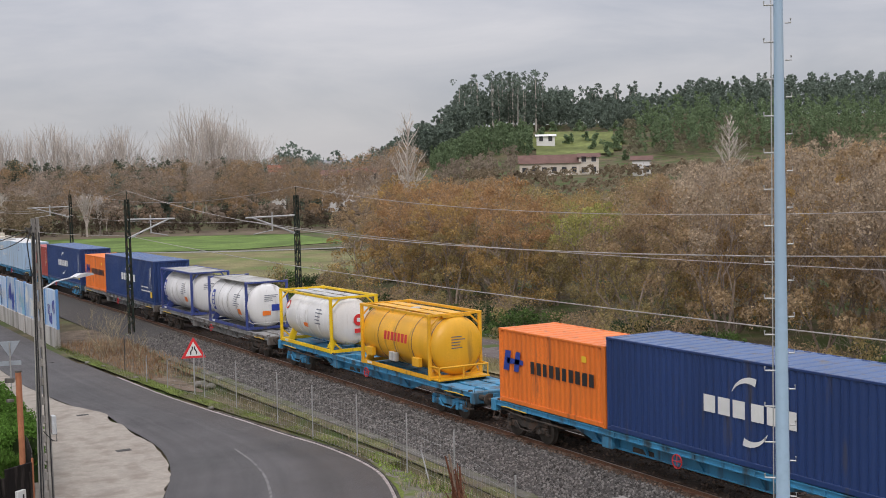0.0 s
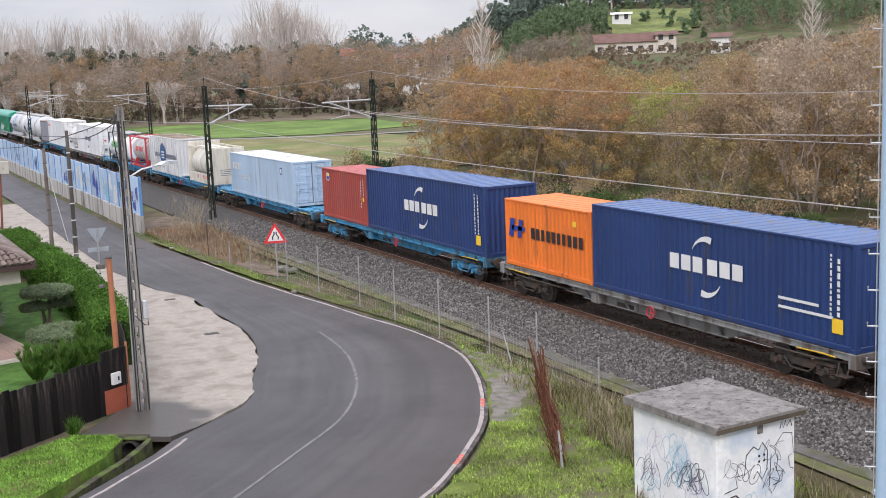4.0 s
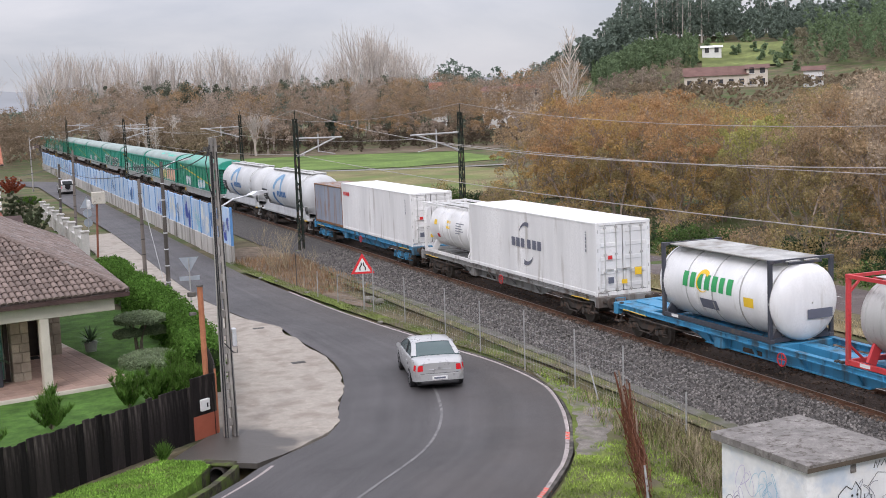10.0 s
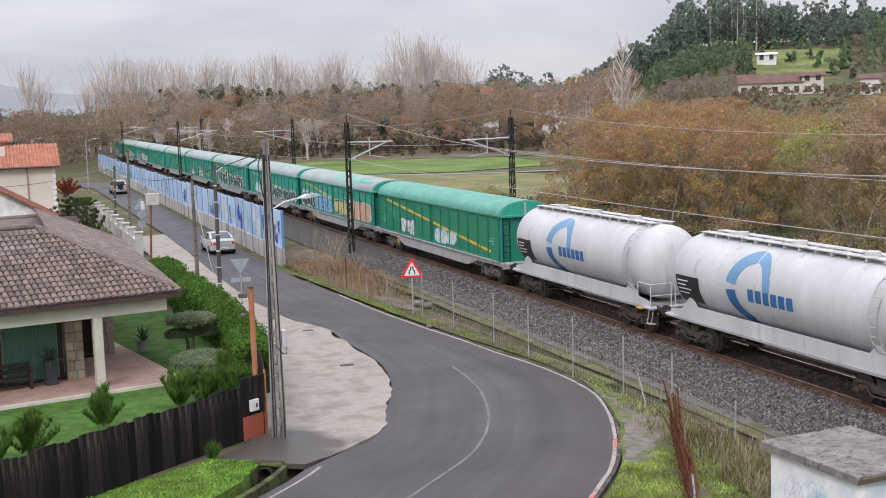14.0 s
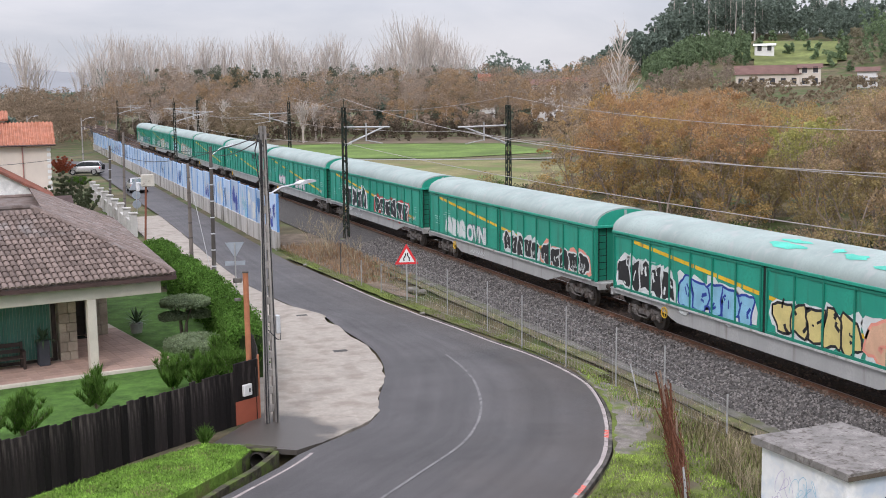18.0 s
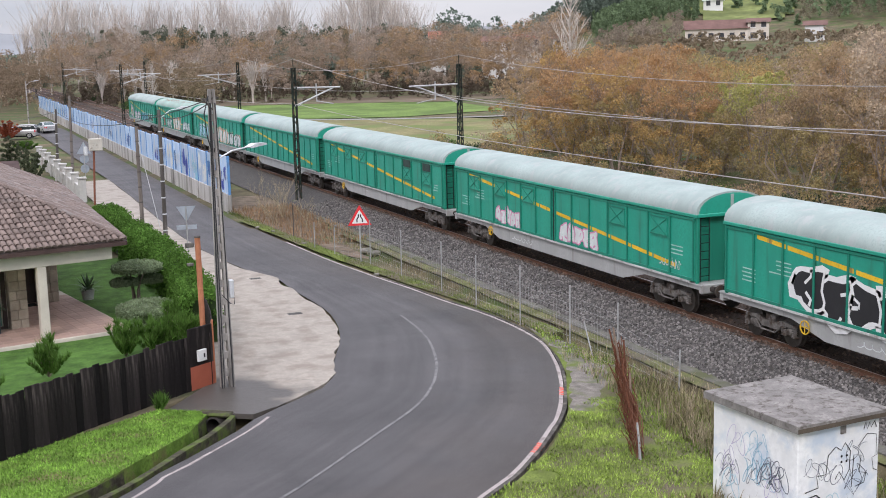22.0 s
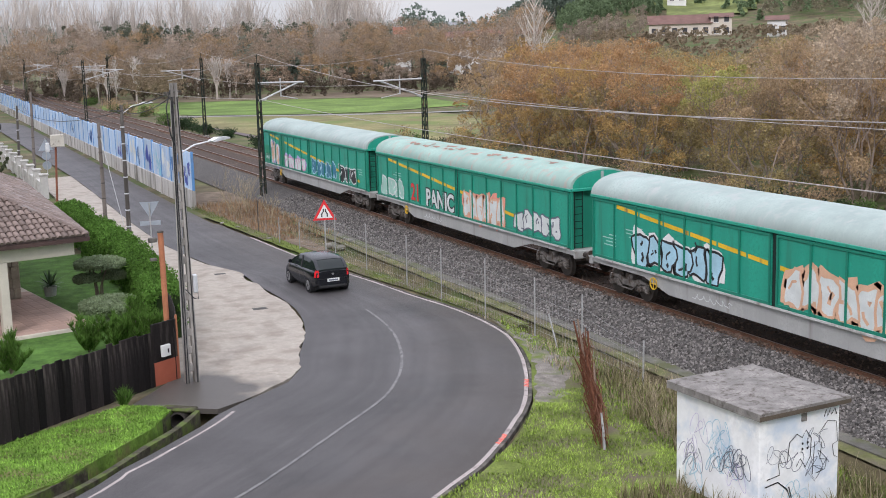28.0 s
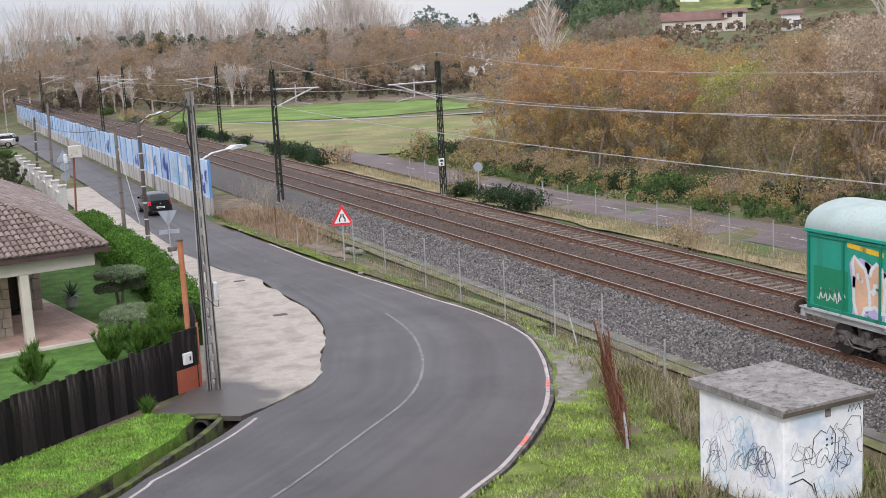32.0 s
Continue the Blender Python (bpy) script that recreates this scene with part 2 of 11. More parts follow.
INNER = [(11.5, 175), (11.9, 120), (12.1, 102), (12.0, 88.4), (11.8, 77.6), (11.7, 71.2), (11.8, 61.9), (12.6, 54.1), (13.2, 52.0), (13.1, 49.9), (13.2, 45.2), (12.9, 42.5), (12.2, 39.8), (11.1, 37.0),
         (10.2, 34.5), (8.7, 33.2), (7.4, 32.2), (6.6, 31.2), (5.6, 30.2), (4.7, 29.3), (3.9, 28.6), (3.2, 27.7), (0.0, 24.9), (-5, 21), (-12, 16)]
CENTRE = [(15.4, 42.3), (15.3, 41.0), (15.15, 39.6), (14.75, 37.6), (13.95, 35.1), (13.1, 33.2), (12.2, 31.7), (11.3, 30.6), (9.9, 29.2), (8.7, 28.0), (7.7, 27.0), (6.3, 25.7), (4.0, 23.9), (0, 21)]


DITCH = [(6.35, 32.75), (5.75, 31.75), (4.3, 30.1), (2.8, 28.35), (0.5, 26.6), (-4, 23.3)]


def smooth_line(pts, step):
    """A rounded line through the points, with a point every so many metres."""
    out = []
    q = [Vector(p) for p in pts]
    for i in range(len(q) - 1):
        p0, p1, p2, p3 = q[max(i - 1, 0)], q[i], q[i + 1], q[min(i + 2, len(q) - 1)]
        k = max(1, int((p2 - p1).length / step))
        for j in range(k):
            s = j / k
            out.append(0.5 * ((2 * p1) + (p2 - p0) * s + (2 * p0 - 5 * p1 + 4 * p2 - p3) * s * s + (3 * p1 - p0 - 3 * p2 + p3) * s ** 3))
    return out + [q[-1]]


def even(pts, n):
    d = np.cumsum([0.0] + [(pts[i + 1] - pts[i]).length for i in range(len(pts) - 1)])
    s = np.linspace(0, d[-1], n)
    return [Vector((np.interp(a, d, [p[0] for p in pts]), np.interp(a, d, [p[1] for p in pts]))) for a in s]


def ribbon(pts, off0, off1, z, ragged=0.0, thick=0.0):
    """A band along a line, between two offsets to its left."""
    m = Mesh()
    rows = []
    for i, p in enumerate(pts):
        d = (pts[min(i + 1, len(pts) - 1)] - pts[max(i - 1, 0)]).normalized()
        s = Vector((-d.y, d.x))
        a, b = p + s * (off0 + ragged * wob(p.x, p.y, 1.3)), p + s * (off1 + ragged * wob(p.x, p.y, 1.7, 5))
        rows.append((a, b))
    v, n = [], len(rows)
    for a, b in rows:
        v += [(a.x, a.y, z), (b.x, b.y, z)]
    f = [(2 * i, 2 * i + 1, 2 * i + 3, 2 * i + 2) for i in range(n - 1)]
    if thick:
        k = len(v)
        v += [(x, y, zz - thick) for x, y, zz in v]
        f += [(2 * i + 1, 2 * i, k + 2 * i, k + 2 * i + 1) for i in (0,)] + [(2 * i, 2 * i + 2, k + 2 * i + 2, k + 2 * i) for i in range(n - 1)] + [(2 * i + 3, 2 * i + 1, k + 2 * i + 1, k + 2 * i + 3) for i in range(n - 1)]
    return m.add(v, f)


def fill(pts, z, depth=0.0, step=None):
    """A flat slab with that outline, cut up fine enough for its outline alone."""
    bm = bmesh.new()
    vs = [bm.verts.new((p[0], p[1], z)) for p in pts]
    bm.faces.new(vs)
    bmesh.ops.triangulate(bm, faces=bm.faces[:])
    m = Mesh().take(bm)
    for i in range(len(m.f)):
        a, b, c = (Vector(m.v[j]) for j in m.f[i])
        if (b - a).cross(c - a).z < 0:
            m.f[i] = m.f[i][::-1]
    if depth:
        n = len(pts)
        v = [(p[0], p[1], z) for p in pts] + [(p[0], p[1], z - depth) for p in pts]
        m.add(v, [(i, (i + 1) % n, n + (i + 1) % n, n + i) for i in range(n)])
    return m


def ragged(pts, amp=0.12, step=0.25):
    """An outline cut up fine and made uneven."""
    out = []
    for i, p in enumerate(pts):
        p, q = Vector(p), Vector(pts[(i + 1) % len(pts)])
        k = max(1, int((q - p).length / step))
        for j in range(k):
            a = p.lerp(q, j / k)
            out.append((a.x + amp * wob(a.x, a.y, 2.3), a.y + amp * wob(a.y, a.x, 2.3, 2)))
    return out


def ease(a, b, x):
    s = min(1.0, max(0.0, (x - a) / (b - a)))
    return s * s * (3 - 2 * s)


def land(x, y):
    """Height of the bare ground."""
    r, az = math.hypot(x, y), math.degrees(math.atan2(x, y))
    z = -0.93 + 0.05 * wob(x, y, 0.3)
    if 15 < y < 500 and 18.9 < x < 19.75:
        z -= 0.32 * ease(18.9, 19.05, x) * ease(19.75, 19.6, x) * ease(66, 58, y)
    if x > 16 and y < 64:
        z += 0.1 * ease(16, 18.5, x)
    if -6 < x < 8 and 21 < y < 35:
        off = min((Vector((x, y)) - Vector(a).lerp(Vector(b), min(1.0, max(0.0, (Vector((x, y)) - Vector(a)).dot(Vector(b) - Vector(a)) / (Vector(b) - Vector(a)).length_squared)))).length for a, b in zip(DITCH[:-1], DITCH[1:]))
        z -= 0.75 * ease(1.5, 0.5, off)
    if x > 30:
        z += 0.25 * ease(30, 33, x)
    side = ease(24, 33, az) * ease(118, 95, az)
    hill = 9 * ease(215, 300, r) + 14 * ease(305, 410, r) + 7 * ease(410, 480, r) + 6 * ease(480, 700, r)
    far = 26 * ease(900, 2200, r) * (0.6 + 0.5 * wob(az, 0, 0.11, 3)) if y > 0 else 0
    return z + side * (hill + 2.0 * wob(x, y, 0.02) * ease(200, 400, r)) + far


def axis_steps(parts):
    out = []
    for a, b, s in parts:
        out += list(np.arange(a, b, s))
    return out + [parts[-1][1]]


xs = axis_steps([(-4000, -600, 340), (-600, -60, 45), (-60, -8, 4), (-8, 18, 0.8), (18, 21, 0.15), (21, 44, 1.0), (44, 140, 6), (140, 560, 14), (560, 1200, 60), (1200, 4200, 300)])
ys = axis_steps([(-2500, -500, 250), (-500, -20, 40), (-20, 12, 4), (12, 70, 0.8), (70, 130, 2.0), (130, 560, 12), (560, 1300, 60), (1300, 4500, 320)])
g = Mesh()
nx = len(xs)
g.v = [(x, y, land(x, y)) for y in ys for x in xs]
g.f = [(j * nx + i, j * nx + i + 1, (j + 1) * nx + i + 1, (j + 1) * nx + i) for j in range(len(ys) - 1) for i in range(nx - 1)]
M_EARTH = mat("damp_earth_and_dry_grass", (0.125, 0.105, 0.06), 0.95, var=0.45, scale=0.35, fine=5, bump=0.8, bscale=9, stain=((0.07, 0.10, 0.03), 0.55, 0.22))
setting("ground", g, M_EARTH, "damp brown earth with dry grass and green patches", "ground", smooth=True)

# ---- roads ----
M_ASPHALT = mat("asphalt", (0.060, 0.055, 0.055), 0.64, var=0.22, scale=0.16, fine=60, bump=0.35, bscale=160, stain=((0.038, 0.035, 0.035), 0.42, 0.3))
M_ASPHALT2 = mat("reddish_asphalt", (0.118, 0.094, 0.090), 0.75, var=0.2, scale=0.2, fine=40, bump=0.3, bscale=120, stain=((0.16, 0.14, 0.13), 0.3, 0.6))
M_WHITE_LINE = mat("worn_white_road_paint", (0.52, 0.51, 0.49), 0.7, var=0.2, scale=2, fine=30, bump=0.1, stain=((0.15, 0.145, 0.14), 0.62, 5))
M_FAINT_LINE = mat("faded_road_paint", (0.20, 0.195, 0.19), 0.7, var=0.2, scale=2, fine=30, bump=0.1, stain=((0.10, 0.098, 0.098), 0.55, 4))
M_EDGE_LINE = mat("worn_pinkish_edge_line", (0.38, 0.335, 0.315), 0.75, var=0.2, scale=2, fine=30, bump=0.1, stain=((0.22, 0.19, 0.18), 0.42, 4))
M_RED_LINE = mat("red_spray_paint", (0.75, 0.09, 0.05), 0.6, var=0.2, scale=3)
M_CONCRETE = mat("stained_concrete_paving", (0.335, 0.30, 0.255), 0.8, var=0.13, scale=2.6, fine=11, bump=0.5, bscale=16, stain=((0.25, 0.215, 0.18), 0.46, 1.1))
M_KERB = mat("mossy_kerb_concrete", (0.23, 0.215, 0.19), 0.9, var=0.3, scale=1.5, stain=((0.09, 0.10, 0.04), 0.45, 1.4))
M_GRASS = mat("verge_grass", (0.115, 0.20, 0.03), 0.9, var=0.5, scale=1.3, fine=12, bump=0.9, bscale=26, stain=((0.15, 0.125, 0.06), 0.4, 1.1))
M_BANK = mat("patchy_moss_and_dead_grass", (0.125, 0.16, 0.035), 0.95, var=0.45, scale=0.9, fine=14, bump=0.9, bscale=26, stain=((0.125, 0.105, 0.07), 0.62, 0.55))
M_LAWN = mat("mown_lawn", (0.075, 0.155, 0.03), 0.9, var=0.4, scale=1.8, fine=25, bump=0.7, bscale=50)
M_MEADOW = mat("green_meadow", (0.125, 0.19, 0.045), 0.95, var=0.4, scale=0.12, fine=2, bump=0.4, bscale=6)
M_DRYFIELD = mat("dry_yellow_field", (0.20, 0.18, 0.085), 0.95, var=0.4, scale=0.15, fine=2, bump=0.5, bscale=5, stain=((0.13, 0.17, 0.05), 0.5, 0.1))
M_GRAVEL = mat("grey_gravel_path", (0.26, 0.25, 0.235), 0.95, var=0.2, scale=0.5, fine=20, bump=0.5, bscale=40)

outer, inner = even(smooth_line(OUTER, 0.8), 150), even(smooth_line(INNER, 0.8), 150)
m = Mesh()
for k, s in ((0, 0.0), (1, 0.33), (2, 0.66), (3, 1.0)):
    m.v += [(*(o * (1 - s) + i * s), ROAD_Z + 0.03 * math.sin(math.pi * s)) for o, i in zip(outer, inner)]
m.f = [(k * 150 + i, k * 150 + i + 1, (k + 1) * 150 + i + 1, (k + 1) * 150 + i) for k in range(3) for i in range(149)]
# the street bends away to the left beyond the parked car
m.f = [q[::-1] for q in m.f]
bend_o = smooth_line([(15.6, 175), (14.8, 186), (10, 194), (0, 199), (-30, 207), (-80, 215)], 4)
bend_i = smooth_line([(11.5, 175), (9.5, 181), (4, 187), (-4, 191), (-32, 198), (-80, 206)], 4)
bo, bi = even(bend_o, 20), even(bend_i, 20)
m.add([(*p, ROAD_Z) for p in bo] + [(*p, ROAD_Z) for p in bi], [(i, i + 1, 21 + i, 20 + i)[::-1] for i in range(19)])
# the lane's broken edge, down into the ditch
k = len(m.v)
rim = [p for p in inner if p.y < 34]
m.add([(*p, ROAD_Z) for p in rim] + [(*p, ROAD_Z - 0.9) for p in rim], [(j, j + 1, len(rim) + j + 1, len(rim) + j) for j in range(len(rim) - 1)])
lane_uv = [(i * 1.35, sx) for sx in (0.0, 0.33, 0.66, 1.0) for i in range(150)]
lane_uv += [(300.0 + i, 0.5) for i in range(len(m.v) - len(lane_uv))]
road = setting("road", m, M_ASPHALT, "damp grey asphalt lane that curves beside the railway", "road", smooth=True)

uv_ = road.data.uv_layers.new(name="lane")
uv_.data.foreach_set("uv", [c for lp_ in road.data.loops for c in lane_uv[lp_.vertex_index]])


def lane_wear(m_):
    """Wheel tracks along the lane, and a brown dusting on its outer side."""
    n, l = m_.node_tree.nodes, m_.node_tree.links
    b = n["Principled BSDF"]
    src = b.inputs["Base Color"].links[0].from_socket
    uv = n.new("ShaderNodeUVMap")
    uv.uv_map = "lane"
    sep = n.new("ShaderNodeSeparateXYZ")
    l.new(uv.outputs[0], sep.inputs[0])
    mp = n.new("ShaderNodeMapping")
    mp.inputs["Scale"].default_value = (0.035, 13.0, 1)
    l.new(uv.outputs[0], mp.inputs[0])
    tn = n.new("ShaderNodeTexNoise")
    tn.inputs["Scale"].default_value, tn.inputs["Detail"].default_value = 1.0, 4.0
    l.new(mp.outputs[0], tn.inputs["Vector"])
    r = n.new("ShaderNodeMapRange")
    r.inputs["From Min"].default_value, r.inputs["From Max"].default_value, r.inputs["To Min"].default_value, r.inputs["To Max"].default_value = 0.3, 0.7, 0.72, 1.30
    l.new(tn.outputs["Fac"], r.inputs["Value"])
    sc = n.new("ShaderNodeVectorMath")
    sc.operation = "SCALE"
    l.new(src, sc.inputs[0]), l.new(r.outputs[0], sc.inputs["Scale"])
    tn2 = n.new("ShaderNodeTexNoise")
    tn2.inputs["Scale"].default_value, tn2.inputs["Detail"].default_value = 0.5, 5.0
    co = n.new("ShaderNodeTexCoord")
    l.new(co.outputs["Object"], tn2.inputs["Vector"])
    d = n.new("ShaderNodeMath")
    d.operation = "SUBTRACT"
    l.new(tn2.outputs["Fac"], d.inputs[0]), l.new(sep.outputs["Y"], d.inputs[1])
    r2 = n.new("ShaderNodeMapRange")
    r2.inputs["From Min"].default_value, r2.inputs["From Max"].default_value, r2.inputs["To Max"].default_value = 0.0, 0.5, 0.55
    l.new(d.outputs[0], r2.inputs["Value"])
    x = n.new("ShaderNodeMix")
    x.data_type = "RGBA"
    l.new(r2.outputs[0], x.inputs["Factor"]), l.new(sc.outputs[0], x.inputs["A"])
    x.inputs["B"].default_value = (0.060, 0.047, 0.039, 1)
    l.new(x.outputs["Result"], b.inputs["Base Color"])


lane_wear(M_ASPHALT)
edge = smooth_line(OUTER[2:-1], 0.5)
setting("trim_edge_line", ribbon(edge[20:], -0.03, 0.085, ROAD_Z + 0.006, 0.025), M_EDGE_LINE, "worn white edge line on asphalt", "road marking")
edge_in = smooth_line(INNER[16:-1], 0.5)
setting("trim_inner_line", ribbon(edge_in, 0.26, 0.345, ROAD_Z + 0.006, 0.03), M_EDGE_LINE, "worn white edge line on asphalt", "road marking")
setting("trim_centre_line", ribbon(smooth_line(CENTRE, 0.5), -0.045, 0.045, ROAD_Z + 0.036, 0.012), M_FAINT_LINE, "thin worn white centre line", "road marking")
kerb = smooth_line(OUTER[6:-1], 0.5)
setting("kerb", ribbon(kerb, 0.10, 0.20, ROAD_Z + 0.02, 0.035, thick=0.2), mat("dark_kerb_edge", (0.075, 0.068, 0.06), 0.9, var=0.4, scale=2.5, stain=((0.16, 0.145, 0.12), 0.35, 2)), "low mossy concrete kerb along the bend", "kerb")
for a, b in ((15.95, 30.35), (13.25, 26.45)):
    i = min(range(len(kerb)), key=lambda j: (kerb[j] - Vector((a, b))).length)
    d = (kerb[i + 1] - kerb[i - 1]).normalized()
    for j in range(5):
        p = kerb[i] + d * (0.16 * (j - 2)) + Vector((-d.y, d.x)) * (0.06 + 0.03 * (j % 2))
        e = d * 0.05 + Vector((-d.y, d.x)) * 0.10
        q = Mesh().bar((p.x - e.x, p.y - e.y, ROAD_Z + 0.012), (p.x + e.x, p.y + e.y, ROAD_Z + 0.012), 0.07, 0.006)
        setting("trim_paint_mark", q, M_RED_LINE, "red spray paint mark on the kerb", "paint mark")

# concrete apron between the garden and the lane
apron = [(12.05, 102), (11.95, 88.4), (11.75, 77.6), (11.65, 71.2), (11.75, 61.9), (12.3, 55.5), (12.9, 53.6), (13.25, 52.3), (12.95, 50.6), (13.2, 49.4), (13.0, 47.6), (13.15, 45.2), (12.9, 42.8), (12.25, 39.9), (11.6, 38.4), (11.1, 37.0),
         (10.7, 35.6), (10.1, 34.5), (9.4, 33.9), (8.7, 33.3), (7.9, 32.75), (7.3, 32.4), (6.3, 33.1), (5.2, 34.0), (6.4, 35.6), (7.1, 36.6), (7.9, 40.5), (8.6, 45.0), (9.2, 52), (9.4, 62), (9.3, 80), (9.1, 101.4)]
ap = []
for i, p in enumerate(apron):
    q = apron[(i + 1) % len(apron)]
    k = 4 if i < 20 else 1
    for j in range(k):
        a = Vector(p).lerp(Vector(q), j / k)
        ap.append((a.x + (0.10 * wob(a.x, a.y, 1.9) if i < 20 else 0), a.y + (0.10 * wob(a.y, a.x, 1.9) if i < 20 else 0)))
pave = setting("pavement", fill(ap, ROAD_Z + 0.016, 0.15), M_CONCRETE, "stained pale concrete apron beside the lane", "pavement")


def damp_patch(m_, centre, r0, r1, col, rough):
    """A damp patch that soaks outwards from one place with an uneven rim."""
    n, l = m_.node_tree.nodes, m_.node_tree.links
    b = n["Principled BSDF"]
    co, ds, ns, ad, mr = n.new("ShaderNodeTexCoord"), n.new("ShaderNodeVectorMath"), n.new("ShaderNodeTexNoise"), n.new("ShaderNodeMath"), n.new("ShaderNodeMapRange")
    ds.operation, ds.inputs[1].default_value = "DISTANCE", centre
    l.new(co.outputs["Object"], ds.inputs[0]), l.new(co.outputs["Object"], ns.inputs["Vector"])
    ns.inputs["Scale"].default_value, ns.inputs["Detail"].default_value = 1.3, 6.0
    ad.operation, ad.inputs[1].default_value = "MULTIPLY_ADD", -2.6
    l.new(ns.outputs["Fac"], ad.inputs[0]), l.new(ds.outputs["Value"], ad.inputs[2])
    mr.inputs["From Min"].default_value, mr.inputs["From Max"].default_value, mr.inputs["To Min"].default_value, mr.inputs["To Max"].default_value = r0, r1, 0.92, 0.0
    l.new(ad.outputs[0], mr.inputs["Value"])
    x = n.new("ShaderNodeMix")
    x.data_type = "RGBA"
    l.new(mr.outputs[0], x.inputs["Factor"]), l.new(b.inputs["Base Color"].links[0].from_socket, x.inputs["A"])
    x.inputs["B"].default_value = (*col, 1)
    l.new(x.outputs["Result"], b.inputs["Base Color"])
    y = n.new("ShaderNodeMix")
    l.new(mr.outputs[0], y.inputs["Factor"]), l.new(b.inputs["Roughness"].links[0].from_socket, y.inputs["A"])
    y.inputs["B"].default_value = rough
    l.new(y.outputs["Result"], b.inputs["Roughness"])


damp_patch(M_CONCRETE, (6.7, 34.2, ROAD_Z), 0.6, 1.5, (0.062, 0.056, 0.05), 0.38)
for x, y, w, d in ((11.9, 44.6, 0.55, 0.35), (12.3, 52.6, 0.5, 0.3), (10.6, 58, 0.5, 0.3), (10.9, 69, 0.6, 0.4)):
    setting("manhole_cover", Mesh().cbox(x - w / 2, x + w / 2, y - d / 2, y + d / 2, ROAD_Z - 0.01, ROAD_Z + 0.025, 0.01), mat("cast_iron", (0.06, 0.055, 0.05), 0.6, 0.6, bump=0.4), "cast iron inspection cover in concrete", "manhole cover")

# grass, garden and fields
setting("lawn_verge", fill([(6.2, 33.15), (5.0, 34.1), (2.4, 32.6), (0.4, 31.2), (-4, 27.5), (-9, 23.5), (-8, 21.2), (-3, 24.9), (0.6, 27.3), (2.6, 28.6), (4.0, 30.1), (5.3, 31.5)], ROAD_Z + 0.02, 0.9), M_GRASS, "bright mossy grass verge below the fence", "grass")
setting("lawn_garden", fill([(6.7, 36.6), (7.3, 40.5), (8.1, 45.0), (8.6, 52), (8.8, 62), (4.5, 62), (-14, 55), (-14, 20), (-6, 27.4), (0.7, 31.6), (3.0, 33.7)], ROAD_Z - 0.02), M_LAWN, "mown green garden lawn", "lawn")
setting("bare_gravel_verge", fill(ragged([(16.15, 30.2), (17.1, 31.9), (17.8, 33.6), (18.45, 36.2), (18.75, 38), (18.8, 35), (18.5, 32.2), (17.6, 30.6), (16.7, 29.4), (15.9, 28.3), (15.3, 28.6)], 0.22), ROAD_Z + 0.046), mat("grey_verge_gravel", (0.19, 0.172, 0.15), 0.95, var=0.4, scale=3, fine=25, bump=0.6, bscale=40, stain=((0.12, 0.15, 0.04), 0.35, 0.9)), "bare grey gravel beside the kerb", "gravel")
setting("grass_bank", fill([(16.1, 30.3), (17.0, 32.0), (17.7, 33.8), (18.4, 36.4), (18.75, 38.4), (18.85, 36), (18.95, 33), (19.0, 28), (19.0, 20), (18.8, 10), (4, 10), (9, 21.9), (11, 23.8), (12.1, 24.8), (13.2, 25.9), (14.3, 27.2), (15.3, 28.7)], ROAD_Z + 0.04), M_BANK, "rough mossy grass bank inside the bend", "grass")
setting("grass_strip", ribbon(smooth_line([(15.9, 72), (16.3, 66), (16.75, 59), (17.1, 54.5), (17.6, 50), (18.0, 46.5), (18.5, 43), (18.8, 40), (18.9, 37)], 1.0), 0.02, 0.75, ROAD_Z + 0.03, 0.12), M_BANK, "narrow grass strip between lane and fence", "grass")
setting("grass_trackside", ribbon(smooth_line([(19.5, 66), (19.75, 50), (19.75, 35), (19.75, 8)], 2.0), 0.0, 0.55, ROAD_Z + 0.05, 0.15), mat("dull_trackside_moss", (0.14, 0.145, 0.06), 0.95, var=0.4, scale=1.2, fine=14, bump=0.8, bscale=26, stain=((0.13, 0.11, 0.08), 0.55, 0.8)), "thin moss and grass beside the trackside path", "grass")
setting("trackside_path", ribbon(smooth_line([(20.15, 70), (20.25, 40), (20.25, 5)], 2.0), 0.0, 0.75, ROAD_Z + 0.09, 0.06, thick=0.3), mat("mossy_cable_trough", (0.15, 0.142, 0.125), 0.95, var=0.4, scale=1.2, stain=((0.10, 0.105, 0.055), 0.55, 0.9)), "mossy grey concrete cable trough beside the ballast", "path")
setting("bare_earth", fill(ragged([(16.55, 76.2), (16.75, 70), (17.2, 62), (17.9, 56), (18.6, 55), (18.85, 60), (19.9, 66), (20.4, 72), (20.4, 84), (17.0, 84)], 0.25, 0.5), ROAD_Z - 0.01), mat("brown_bare_earth", (0.17, 0.13, 0.095), 0.95, var=0.4, scale=1.5, fine=12, bump=0.8, bscale=20, stain=((0.10, 0.075, 0.05), 0.45, 0.8)), "bare brown earth and rubble by the barrier", "ground")
setting("fallow_strip", fill(ragged([(33, 229), (46.5, 227), (66, 219), (86, 206), (118, 214), (96, 236), (60, 252), (34, 250)], 1.0, 3.0), -0.58), mat("brown_fallow_soil", (0.155, 0.12, 0.085), 0.95, var=0.35, scale=0.3, fine=2, bump=0.4, bscale=5, stain=((0.11, 0.125, 0.05), 0.35, 0.25)), "brown fallow strip before the wood", "field")
setting("meadow", fill([(30.5, 205), (40.8, 178), (52, 170), (62.4, 166), (82, 172), (86, 205), (66, 218), (46.5, 226), (33, 228)], -0.60), M_MEADOW, "bright green meadow", "meadow")
